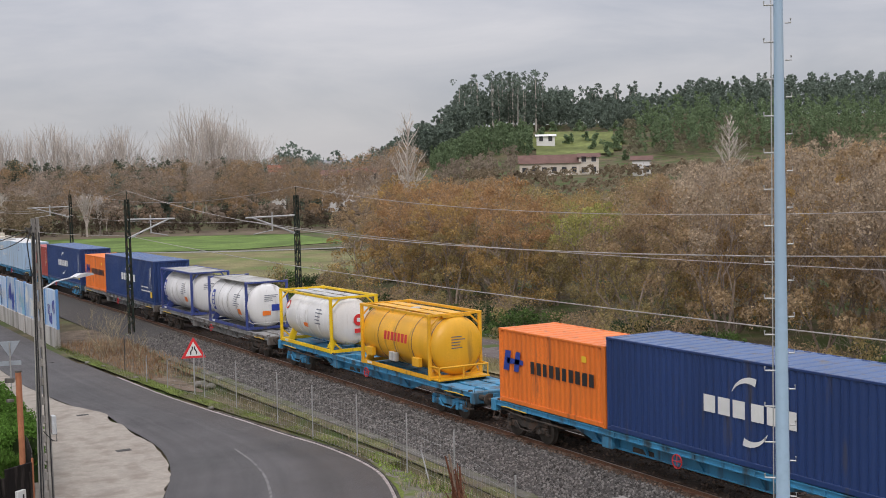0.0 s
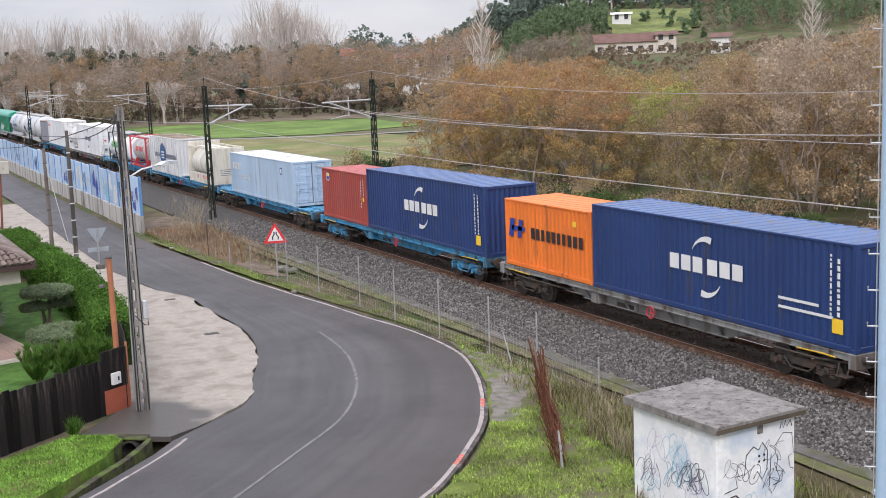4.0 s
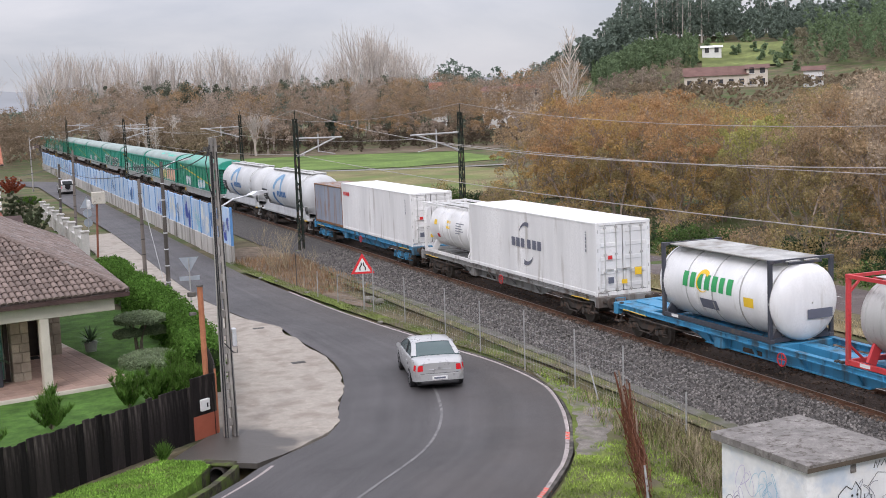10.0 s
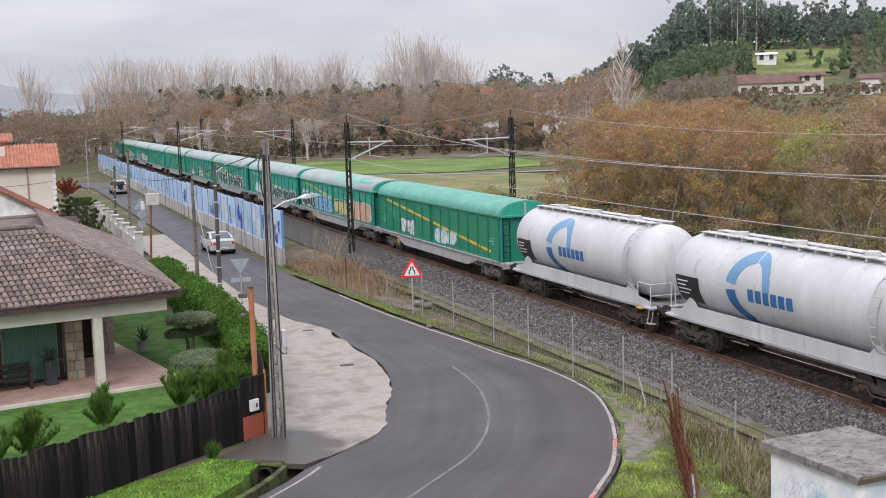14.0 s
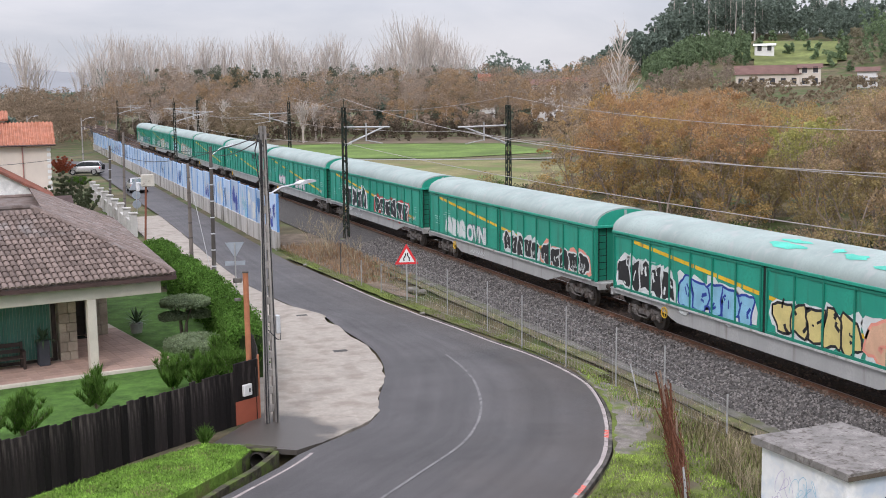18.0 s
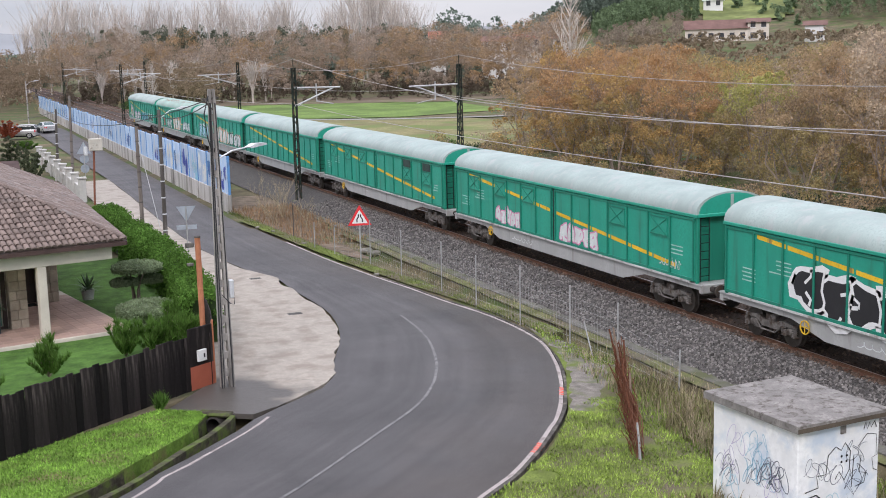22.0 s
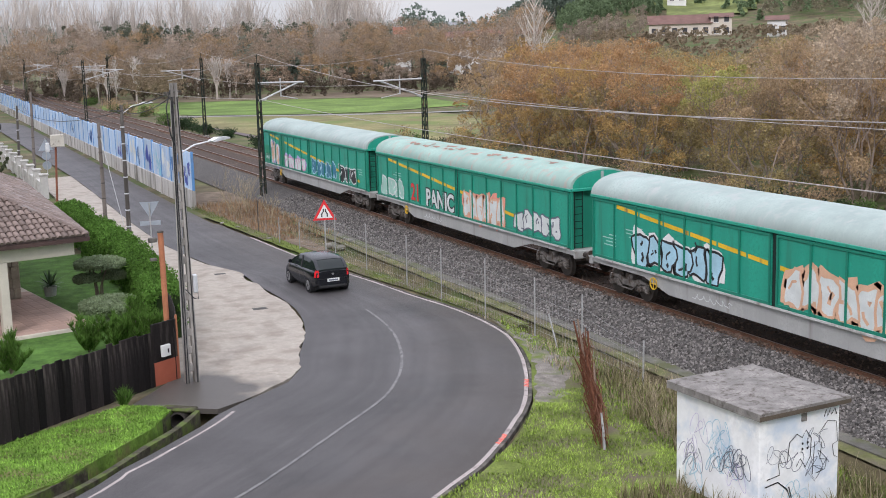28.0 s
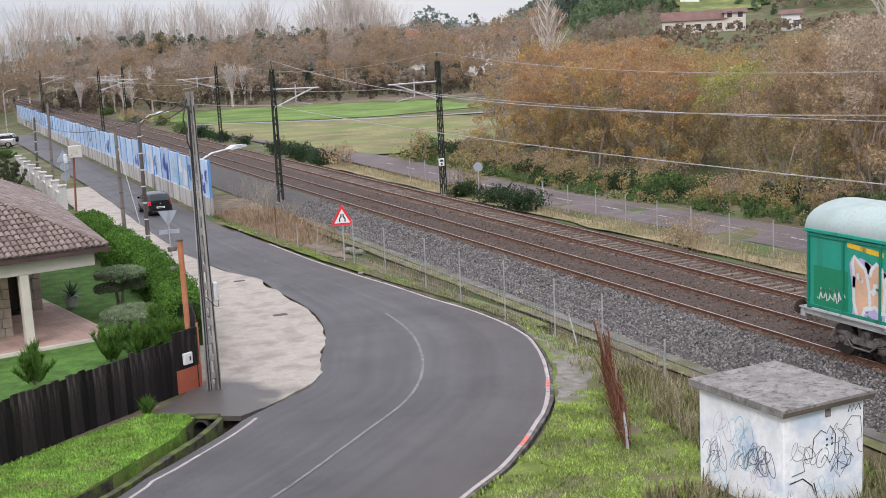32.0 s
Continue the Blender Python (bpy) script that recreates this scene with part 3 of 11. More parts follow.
setting("dry_field", fill([(34.2, 170), (36.5, 118), (38.5, 106), (60, 98), (75, 120), (68, 154), (60.4, 158.0), (50, 165), (40.8, 174)], -0.56), M_DRYFIELD, "yellowed rough field", "field")
setting("field_path", ribbon(smooth_line([(36.5, 178), (45, 170.5), (60.4, 159.5), (75, 155)], 3), -1.1, 1.1, -0.52), M_GRAVEL, "pale gravel field path", "path")
m = ribbon(smooth_line([(35.8, -60), (36.6, 30), (36.9, 45), (35.8, 60), (35.5, 75), (36.4, 100), (36.8, 130), (36.5, 180)], 4), -2.1, 2.1, -0.57)
setting("back_road", m, M_ASPHALT2, "narrow reddish grey road behind the railway", "road")
for i in range(12):
    y = 38 + 5.2 * i
    x = float(np.interp(y, (30, 45, 60, 75, 100), (36.6, 36.9, 35.8, 35.5, 36.4)))
    setting("trim_dash", Mesh().add([(x - 0.05, y, -0.564), (x + 0.05, y, -0.564), (x + 0.05, y + 1.9, -0.564), (x - 0.05, y + 1.9, -0.564)], [(0, 1, 2, 3)]), M_WHITE_LINE, "worn white dash on the back road", "road marking")
setting("dry_verge", ribbon(smooth_line([(32.4, 20), (32.6, 45), (32.3, 60), (32.2, 100)], 2), -0.8, 0.9, -0.585, 0.3), mat("dry_tawny_grass", (0.24, 0.195, 0.11), 0.95, var=0.3, scale=0.7, fine=15, bump=0.8, bscale=20, stain=((0.14, 0.15, 0.05), 0.4, 0.5)), "dry tawny grass along the back road", "grass")

# ---- railway ----
M_BALLAST = mat("ballast_stone", (0.160, 0.148, 0.138), 0.9, var=0.2, scale=1.5, fine=9, bump=0.5, bscale=16, rand=0.7)
M_BROWN_BALLAST = mat("rust_dusted_ballast_stone", (0.125, 0.088, 0.066), 0.9, var=0.2, scale=1.5, fine=9, bump=0.5, bscale=16, rand=0.55)
M_BED = mat("ballast_bed", (0.082, 0.076, 0.071), 0.95, var=0.55, scale=13, fine=32, bump=1.0, bscale=18, stain=((0.17, 0.16, 0.15), 0.25, 16))
M_BROWN_BED = mat("rust_dusted_ballast_bed", (0.066, 0.047, 0.037), 0.95, var=0.5, scale=13, fine=32, bump=1.0, bscale=18, stain=((0.15, 0.12, 0.10), 0.22, 16))
prof = [(20.45, -0.86), (20.9, -0.62), (22.35, -0.22), (23.0, -0.12), (25.4, -0.12), (25.9, -0.15), (29.3, -0.15), (29.9, -0.22), (31.3, -0.72), (31.5, -0.86)]
m = Mesh()
yy = axis_steps([(-470, 8, 20), (8, 70, 0.35), (70, 130, 1.0), (130, 720, 20)])
fx = []
for i in range(len(prof) - 1):
    k = max(1, int((prof[i + 1][0] - prof[i][0]) / 0.35))
    fx += [(prof[i][0] + (prof[i + 1][0] - prof[i][0]) * j / k, prof[i][1] + (prof[i + 1][1] - prof[i][1]) * j / k) for j in range(k)]
fx.append(prof[-1])
m.v = [(x, y, z + 0.035 * noise.noise(Vector((x * 2.1, y * 2.1, 0)))) for y in yy for x, z in fx]
n = len(fx)
m.f = [(j * n + i, j * n + i + 1, (j + 1) * n + i + 1, (j + 1) * n + i) for j in range(len(yy) - 1) for i in range(n - 1)]
inner_bed = Mesh()
inner_bed.v = m.v
inner_bed.f = [q for k, q in enumerate(m.f) if fx[k % (n - 1)][0] > 22.9]
m.f = [q for k, q in enumerate(m.f) if fx[k % (n - 1)][0] <= 22.9]
setting("track_bed", m, M_BED, "shoulder of grey crushed stone ballast", "ballast", smooth=True)
setting("track_bed_between_rails", inner_bed, M_BROWN_BED, "ballast browned by rust between the rails", "ballast", smooth=True)
rnd = random.Random(4)
m, m2 = Mesh(), Mesh()
CUBE = [(-1, -1, -1), (1, -1, -1), (1, 1, -1), (-1, 1, -1), (-.7, -.8, 1), (.8, -.6, .8), (.6, .7, 1), (-.8, .6, .7)]
CUBE_F = [(3, 2, 1, 0), (4, 5, 6, 7), (0, 1, 5, 4), (1, 2, 6, 5), (2, 3, 7, 6), (3, 0, 4, 7)]
bx, bz = [p[0] for p in fx], [p[1] for p in fx]
for i in range(30000):
    y = 14 + 60 * rnd.random() ** 1.7
    x = rnd.uniform(20.5, 23.2) if i % 4 else rnd.uniform(23.2, 29.6)
    s = rnd.uniform(0.022, 0.046)
    e = Euler((rnd.uniform(0, 6), rnd.uniform(0, 6), rnd.uniform(0, 6))).to_matrix()
    z = float(np.interp(x, bx, bz)) + 0.035 * noise.noise(Vector((x * 2.1, y * 2.1, 0)))
    mm = m if x < 22.9 else m2
    k = len(mm.v)
    for cx, cy, cz in CUBE:
        p = e @ Vector((cx * s, cy * s * 0.8, cz * s * 0.65))
        mm.v.append((x + p.x, y + p.y, z + p.z + 0.01))
    mm.f += [tuple(j + k for j in q) for q in CUBE_F]
setting("ballast_stones", m, M_BALLAST, "loose grey crushed stones", "ballast", kind="stuff")
setting("rusty_ballast_stones", m2, M_BROWN_BALLAST, "loose rust brown crushed stones", "ballast", kind="stuff")

M_RAIL = mat("rusty_rail_steel", (0.17, 0.085, 0.05), 0.6, 0.35, var=0.25, scale=2, fine=20, bump=0.15)
RAIL = [(-0.07, -0.15), (0.07, -0.15), (0.07, -0.13), (0.012, -0.11), (0.012, -0.045), (0.036, -0.03), (0.036, 0.0), (-0.036, 0.0), (-0.036, -0.03), (-0.012, -0.045), (-0.012, -0.11), (-0.07, -0.13)]
M_SHINE = mat("polished_rail_head", (0.45, 0.40, 0.37), 0.35, 0.85, var=0.15, scale=1, bump=0.02)
for x in (TRACK_X - GAUGE / 2, TRACK_X + GAUGE / 2, TRACK2_X - GAUGE / 2, TRACK2_X + GAUGE / 2):
    r = empty("rail", pose(x, 0, 0), "rust brown steel rail with a worn bright head", "rail", "rails of the double track", "structure")
    part("rail_profile", Mesh().prism(RAIL, "y", -470, 720), M_RAIL, r)
    part("running_surface", Mesh().box(-0.024, 0.024, -470, 720, 0.0, 0.003), M_SHINE, r, "bright worn running surface")
M_SLEEPER = mat("weathered_sleeper", (0.13, 0.10, 0.078), 0.9, var=0.3, scale=3, fine=25, bump=0.4, rand=0.3)
M_CLIP = mat("rusty_clip", (0.12, 0.06, 0.04), 0.8, 0.3)

# ---- the train: paints ----
P_BLUE = paint("flat_wagon_blue", (0.05, 0.26, 0.45), 0.5, 0.42, (0.045, 0.08, 0.105))
P_GREY = paint("flat_wagon_grey", (0.25, 0.25, 0.24), 0.6, 0.45)
P_NAVY = paint("navy_container_paint", (0.018, 0.045, 0.15), 0.4, 0.12, (0.06, 0.055, 0.055))
P_ORANGE = paint("orange_container_paint", (0.80, 0.19, 0.025), 0.45, 0.14, (0.25, 0.08, 0.03))
P_RED = paint("red_container_paint", (0.34, 0.06, 0.045), 0.5, 0.16)
P_PALE = paint("pale_blue_container_paint", (0.40, 0.53, 0.66), 0.5, 0.18, (0.3, 0.28, 0.25))
P_WHITE = paint("white_container_paint", (0.77, 0.765, 0.75), 0.42, 0.16, (0.42, 0.39, 0.35))
P_TANK = paint("greyed_white_tank_paint", (0.54, 0.545, 0.54), 0.5, 0.10, (0.36, 0.35, 0.33))
P_CREAM = paint("cream_tank_paint", (0.66, 0.62, 0.52), 0.45, 0.25, (0.40, 0.34, 0.26))
P_YELLOW = paint("yellow_tank_paint", (0.80, 0.41, 0.02), 0.42, 0.12, (0.35, 0.19, 0.04))
P_YFRAME = paint("yellow_frame_paint", (0.85, 0.56, 0.01), 0.45, 0.1, (0.35, 0.2, 0.04))
P_BAND = paint("brown_steel_band", (0.30, 0.17, 0.06), 0.5, 0.2)
P_BFRAME = paint("dark_blue_frame_paint", (0.045, 0.07, 0.24), 0.45, 0.2)
P_RFRAME = paint("red_frame_paint", (0.55, 0.05, 0.055), 0.45, 0.15)
P_DARKFRAME = paint("dark_grey_frame_paint", (0.05, 0.055, 0.07), 0.5, 0.2)
P_SILVER = paint("silver_tank_paint", (0.50, 0.50, 0.48), 0.5, 0.35, (0.24, 0.22, 0.19))
P_RUSTY = paint("faded_blue_grey_rusting_paint", (0.25, 0.28, 0.33), 0.6, 0.28, (0.24, 0.13, 0.08))
P_GREEN = paint("green_wagon_paint", (0.018, 0.30, 0.205), 0.42, 0.12, (0.03, 0.15, 0.10))
P_GREEN1 = paint("fresh_green_wagon_paint", (0.01, 0.21, 0.10), 0.4, 0.06, (0.02, 0.10, 0.06))
P_GREENDK = paint("dark_green_end_paint", (0.012, 0.225, 0.145), 0.5, 0.3, (0.02, 0.08, 0.06))
P_ROOF = paint("chalky_white_green_roof", (0.325, 0.39, 0.365), 0.75, 0.3, (0.37, 0.395, 0.38))
P_ROOF2 = paint("pale_green_flaking_roof", (0.29, 0.41, 0.36), 0.7, 0.35, (0.37, 0.32, 0.28))
P_ROOF1 = paint("green_roof", (0.09, 0.33, 0.25), 0.5, 0.25, (0.2, 0.45, 0.38))
P_SILL = paint("grey_underframe", (0.37, 0.37, 0.355), 0.6, 0.12, (0.20, 0.18, 0.16))
P_DARK = mat("brake_dust_steel", (0.075, 0.066, 0.058), 0.85, 0.2, var=0.4, scale=4, fine=30, bump=0.3, stain=((0.10, 0.06, 0.04), 0.4, 4))
P_BOGIE = mat("dusty_grey_bogie_steel", (0.185, 0.17, 0.155), 0.8, 0.2, var=0.45, scale=3, fine=25, bump=0.3, stain=((0.075, 0.055, 0.042), 0.5, 3.5))
P_WHEEL = mat("wheel_steel", (0.08, 0.07, 0.06), 0.6, 0.6, var=0.3, scale=4)
P_STRIPE = paint("yellow_stripe_paint", (0.72, 0.45, 0.02), 0.5, 0.15)
D_WHITE = mat("white_lettering", (0.72, 0.72, 0.70), 0.5, var=0.06, bump=0)
D_BLACK = mat("black_lettering", (0.02, 0.02, 0.022), 0.5, var=0.1, bump=0)
D_BLUE = mat("blue_lettering", (0.02, 0.05, 0.30), 0.5, var=0.08, bump=0)
D_MID = mat("mid_blue_lettering", (0.03, 0.13, 0.31), 0.5, var=0.08, bump=0)
D_RED = mat("red_lettering", (0.62, 0.03, 0.03), 0.5, var=0.08, bump=0)
D_GREEN = mat("green_lettering", (0.03, 0.32, 0.10), 0.5, var=0.08, bump=0)
D_ORANGE = mat("orange_plate", (0.85, 0.20, 0.02), 0.5, var=0.08, bump=0)
D_YELLOW = mat("yellow_plate", (0.85, 0.55, 0.03), 0.5, var=0.08, bump=0)
D_GREY = mat("grey_lettering", (0.13, 0.14, 0.18), 0.5, var=0.08, bump=0)
D_PINK = mat("pink_spray_paint", (0.62, 0.25, 0.40), 0.5, var=0.15, bump=0)
D_LILAC = mat("lilac_spray_paint", (0.45, 0.38, 0.60), 0.5, var=0.15, bump=0)
D_CYAN = mat("light_blue_spray_paint", (0.22, 0.46, 0.60), 0.5, var=0.15, bump=0)
D_PEACH = mat("peach_spray_paint", (0.66, 0.40, 0.26), 0.5, var=0.15, bump=0)
D_SALMON = mat("salmon_spray_paint", (0.75, 0.30, 0.22), 0.5, var=0.15, bump=0)
D_PALE = mat("pale_spray_paint", (0.62, 0.65, 0.63), 0.5, var=0.12, bump=0)
D_TEAL = mat("dark_teal_spray_paint", (0.03, 0.17, 0.26), 0.5, var=0.2, bump=0)
D_SKY = mat("sky_blue_spray_paint", (0.36, 0.58, 0.68), 0.5, var=0.15, bump=0)
D_MINT = mat("pale_green_spray_paint", (0.34, 0.56, 0.48), 0.5, var=0.15, bump=0)
M_HOSE = mat("black_rubber", (0.02, 0.02, 0.02), 0.7, bump=0.05)

SIDE = -1.0  # the side of the train that faces the lane


# ---- flat marks on a side (plane x = const) or an end (plane y = const) ----
def on_side(x):
    return lambda a, b: (x, a, b)


def on_end(y):
    return lambda a, b: (a, y, b)


def plate(m, at, a0, a1, b0, b1, rows=1):
    """A flat plate, or a bent one where it lies in several rows on a round tank."""
    v = []
    for i in range(rows + 1):
        b = b0 + (b1 - b0) * i / rows
        v += [at(a0, b), at(a1, b)]
    return m.add(v, [(2 * i, 2 * i + 1, 2 * i + 3, 2 * i + 2) for i in range(rows)])


def stroke(m, at, pts, w, taper=False):
    """A painted line of even or tapering width."""
    pts = [Vector(p) for p in pts]
    k, v = len(pts), []
    for i, p in enumerate(pts):
        d = (pts[min(i + 1, k - 1)] - pts[max(i - 1, 0)]).normalized()
        s = Vector((-d.y, d.x)) * (w / 2 * ((1 - 0.92 * i / (k - 1)) if taper else 1))
        v += [at(*(p + s)), at(*(p - s))]
    return m.add(v, [(2 * i, 2 * i + 1, 2 * i + 3, 2 * i + 2) for i in range(k - 1)])


def disc(m, at, a, b, r, n=20, squash=1.0):
    return m.add([at(a + r * math.cos(6.2832 * i / n), b + squash * r * math.sin(6.2832 * i / n)) for i in range(n)], [tuple(range(n))])


def sweep_arc(m, at, a, b, r, t0, t1, w, squash=1.0, n=14):
    return stroke(m, at, [(a + r * math.cos(t0 + (t1 - t0) * i / n), b + squash * r * math.sin(t0 + (t1 - t0) * i / n)) for i in range(n + 1)], w, True)


def name_bars(parent, material, at, a0, a1, b0, b1, count, rnd, fat=0.62, rows=1):
    """A name drawn as plain bars, each a part of its own."""
    step = (a1 - a0) / count
    for i in range(count):
        x = a0 + i * step
        part("name_bar", plate(Mesh(), at, x + 0.12 * step, x + (0.12 + min(0.8, fat * rnd.uniform(1.0, 1.25))) * step, b0, b1, rows), material, parent)


def small_print(m, at, a0, a1, b0, b1, rows, rnd):
    """Lines of writing too small to read."""
    h = (b1 - b0) / rows
    for i in range(rows):
        plate(m, at, a0, a0 + (a1 - a0) * rnd.uniform(0.45, 1.0), b0 + i * h + 0.34 * h, b0 + i * h + 0.66 * h)
    return m


def upright_print(m, at, a, b0, b1, w, rnd):
    z = b0
    while z < b1:
        h = rnd.uniform(0.06, 0.16)
        plate(m, at, a - w / 2, a + w / 2, z, min(z + h, b1))
        z += h + 0.05
    return m


def wobbly(rnd, a, b, w, h, n=14, slant=0.0):
    """The outline of one swollen letter."""
    out = []
    ph, e = rnd.uniform(0, 6), rnd.uniform(0.5, 0.8)
    for i in range(n):
        t = 6.2832 * i / n
        c, s = math.cos(t), math.sin(t)
        k = 1 + 0.16 * math.sin(3 * t + ph) + 0.10 * math.sin(5 * t + 2 * ph)
        px, py = math.copysign(abs(c) ** e, c) * w / 2 * k, math.copysign(abs(s) ** e, s) * h / 2 * k
        out.append((a + px + slant * py, b + py))
    return out


def graffiti(parent, x, y0, y1, z0, z1, letters, fill_mat, line_mat, seed, halo=None, label="swollen spray-painted graffiti shape"):
    """A throw-up: swollen letters, each a filled shape with an outline, inner strokes and a halo behind."""
    rnd = random.Random(seed)
    step = (y1 - y0) / letters
    for i in range(letters):
        f, o, hl = Mesh(), Mesh(), Mesh()
        a, b = y0 + (i + 0.5) * step, (z0 + z1) / 2 + rnd.uniform(-0.08, 0.08) * (z1 - z0)
        w, h = step * rnd.uniform(0.98, 1.22), (z1 - z0) * rnd.uniform(0.78, 1.0)
        pts = wobbly(rnd, a, b, w, h, 16, rnd.uniform(-0.1, 0.1))
        d = 0.0012 * i
        at, at2, at3 = on_side(x + SIDE * (0.008 + d)), on_side(x + SIDE * (0.0085 + d)), on_side(x + SIDE * 0.004)
        f.add([at(*p) for p in pts], [tuple(range(16))])
        lw = min(0.11, 0.075 * (z1 - z0))
        stroke(o, at2, pts + pts[:2], lw)
        for _ in range(2):
            p = (a + rnd.uniform(-0.25, 0.25) * w, b + rnd.uniform(-0.35, 0.35) * h)
            q = (p[0] + rnd.uniform(-0.28, 0.28) * w, p[1] + rnd.uniform(-0.4, 0.4) * h)
            r = ((p[0] + q[0]) / 2 + rnd.uniform(-0.15, 0.15) * w, (p[1] + q[1]) / 2)
            stroke(o, at2, [p, r, q], lw * rnd.uniform(0.7, 1.5))
        if halo:
            hl.add([at3(*p) for p in wobbly(rnd, a, b, w * 1.3, h * 1.22, 16)], [tuple(range(16))])
        p = part("graffiti", f, fill_mat, parent, label)
        part("graffiti_outline", o, line_mat, p)
        if halo:
            part("graffiti_halo", hl, halo, p)


def scrawl(parent, x, y0, y1, z0, z1, material, seed, turns=14, w=0.05, end=False):
    """A hand-written tag: one nervous line."""
    rnd = random.Random(seed)
    pts = []
    for i in range(turns * 6):
        s = i / (turns * 6 - 1)
        pts.append((y0 + (y1 - y0) * s + 0.25 * (y1 - y0) / turns * math.sin(i * 1.1), (z0 + z1) / 2 + (z1 - z0) / 2 * math.sin(i * 6.2832 / 6 + rnd.uniform(-0.5, 0.5)) * rnd.uniform(0.5, 1)))
    at = on_end(x) if end else on_side(x + SIDE * 0.010)
    return part("tag", stroke(Mesh(), at, pts, w), material, parent, "hand-sprayed tag")


def lettering(text, parent, x, y, z, size, material, name="lettering", end=None, fat=0.0):
    """Words in the built-in font, on the side towards the lane, read from the far end to the near end of the train."""
    cu = bpy.data.curves.new(name, "FONT")
    cu.body, cu.size, cu.extrude, cu.resolution_u, cu.offset = text, size, 0.001, 3, fat
    tmp = bpy.data.objects.new(name, cu)
    scene.collection.objects.link(tmp)
    bpy.context.view_layer.update()
    me = bpy.data.meshes.new_from_object(tmp.evaluated_get(bpy.context.evaluated_depsgraph_get()))
    bpy.data.objects.remove(tmp)
    turn = Matrix(((0, 0, -1), (-1, 0, 0), (0, 1, 0))).to_4x4() if end is None else Matrix(((1, 0, 0), (0, 0, -1), (0, 1, 0))).to_4x4()
    me.transform(Matrix.Translation((x, y, z)) @ turn)
    me.materials.clear()
    me.materials.append(material)
    return part(name, me, material, parent)


# ---- bogies and flat wagons ----
def bogie_meshes():
    fr = Mesh()
    for s in (-1, 1):
        x = s * 1.06
        # side frame: raised over the axles, bellied between them
        fr.prism([(-1.22, 0.70), (-1.22, 0.62), (-0.62, 0.62), (-0.40, 0.44), (0.40, 0.44), (0.62, 0.62), (1.22, 0.62), (1.22, 0.70), (0.55, 0.76), (0.35, 0.66), (-0.35, 0.66), (-0.55, 0.76)], "x", x - 0.05, x + 0.05)
        for y in (-0.9, 0.9):
            fr.cbox(x - 0.06, x + 0.16, y - 0.13, y + 0.13, 0.34, 0.58, 0.05)
            fr.cyl((x + s * 0.16, y, 0.46), (x + s * 0.20, y, 0.46), 0.09, n=10)
            for dy in (-0.25, 0.25):
                fr.cbox(x - 0.07, x + 0.09, y + dy - 0.10, y + dy + 0.10, 0.33, 0.37, 0.01)
                for k in range(4):
                    fr.cyl((x + s * 0.02, y + dy, 0.38 + 0.062 * k), (x + s * 0.02, y + dy, 0.415 + 0.062 * k), 0.088, n=9)
        fr.tube([(x + s * 0.09, -0.62, 0.60), (x + s * 0.12, -0.35, 0.36), (x + s * 0.12, 0.35, 0.36), (x + s * 0.09, 0.62, 0.60)], 0.028, 6)
        fr.cbox(x - 0.03, x + 0.12, -0.16, 0.16, 0.60, 0.82, 0.03)
    fr.cbox(-1.1, 1.1, -0.24, 0.24, 0.66, 0.86, 0.03)
    fr.cbox(-0.95, 0.95, -1.26, -1.17, 0.58, 0.70, 0.02).cbox(-0.95, 0.95, 1.17, 1.26, 0.58, 0.70, 0.02)
    ws = Mesh()
    for s in (-1, 1):
        x = s * GAUGE / 2
        pr = [(0.10, 0.12), (0.40, 0.11), (0.46, 0.09), (0.46, -0.03), (0.49, -0.05), (0.49, -0.075), (0.40, -0.06), (0.10, -0.05)]
        n = 24
        v = [(x + s * w, r * math.cos(6.2832 * j / n), r * math.sin(6.2832 * j / n)) for r, w in pr for j in range(n)]
        ws.add(v, [(i * n + j, i * n + (j + 1) % n, (i + 1) * n + (j + 1) % n, (i + 1) * n + j) for i in range(len(pr) - 1) for j in range(n)] + [tuple(range(n)), tuple(range(7 * n, 8 * n))])
    ws.cyl((-0.9, 0, 0), (0.9, 0, 0), 0.08, n=10)
    return fr, ws


FR_M, WS_M = bogie_meshes()
BOGIE_FRAMES = {}
WHEELSET = WS_M.data("wheelset", P_WHEEL, True)


def add_bogie(wagon, y, material):
    key = material.name
    if key not in BOGIE_FRAMES:
        BOGIE_FRAMES[key] = FR_M.data("bogie_frame", material, True)
    b = part("bogie", BOGIE_FRAMES[key], material, wagon)
    b.matrix_basis = pose(0, y, 0)
    for dy in (-0.9, 0.9):
        w = part("wheelset", WHEELSET, P_WHEEL, b)
        w.matrix_basis = pose(0, dy, 0.46)
    return b


BUFFER = Mesh().cyl((0, 0, 0), (0, -0.36, 0), 0.10, n=12).cyl((0, -0.36, 0), (0, -0.60, 0), 0.075, n=12).cyl((0, -0.58, 0), (0, -0.62, 0), 0.22, n=16).data("buffer", P_DARK, True)


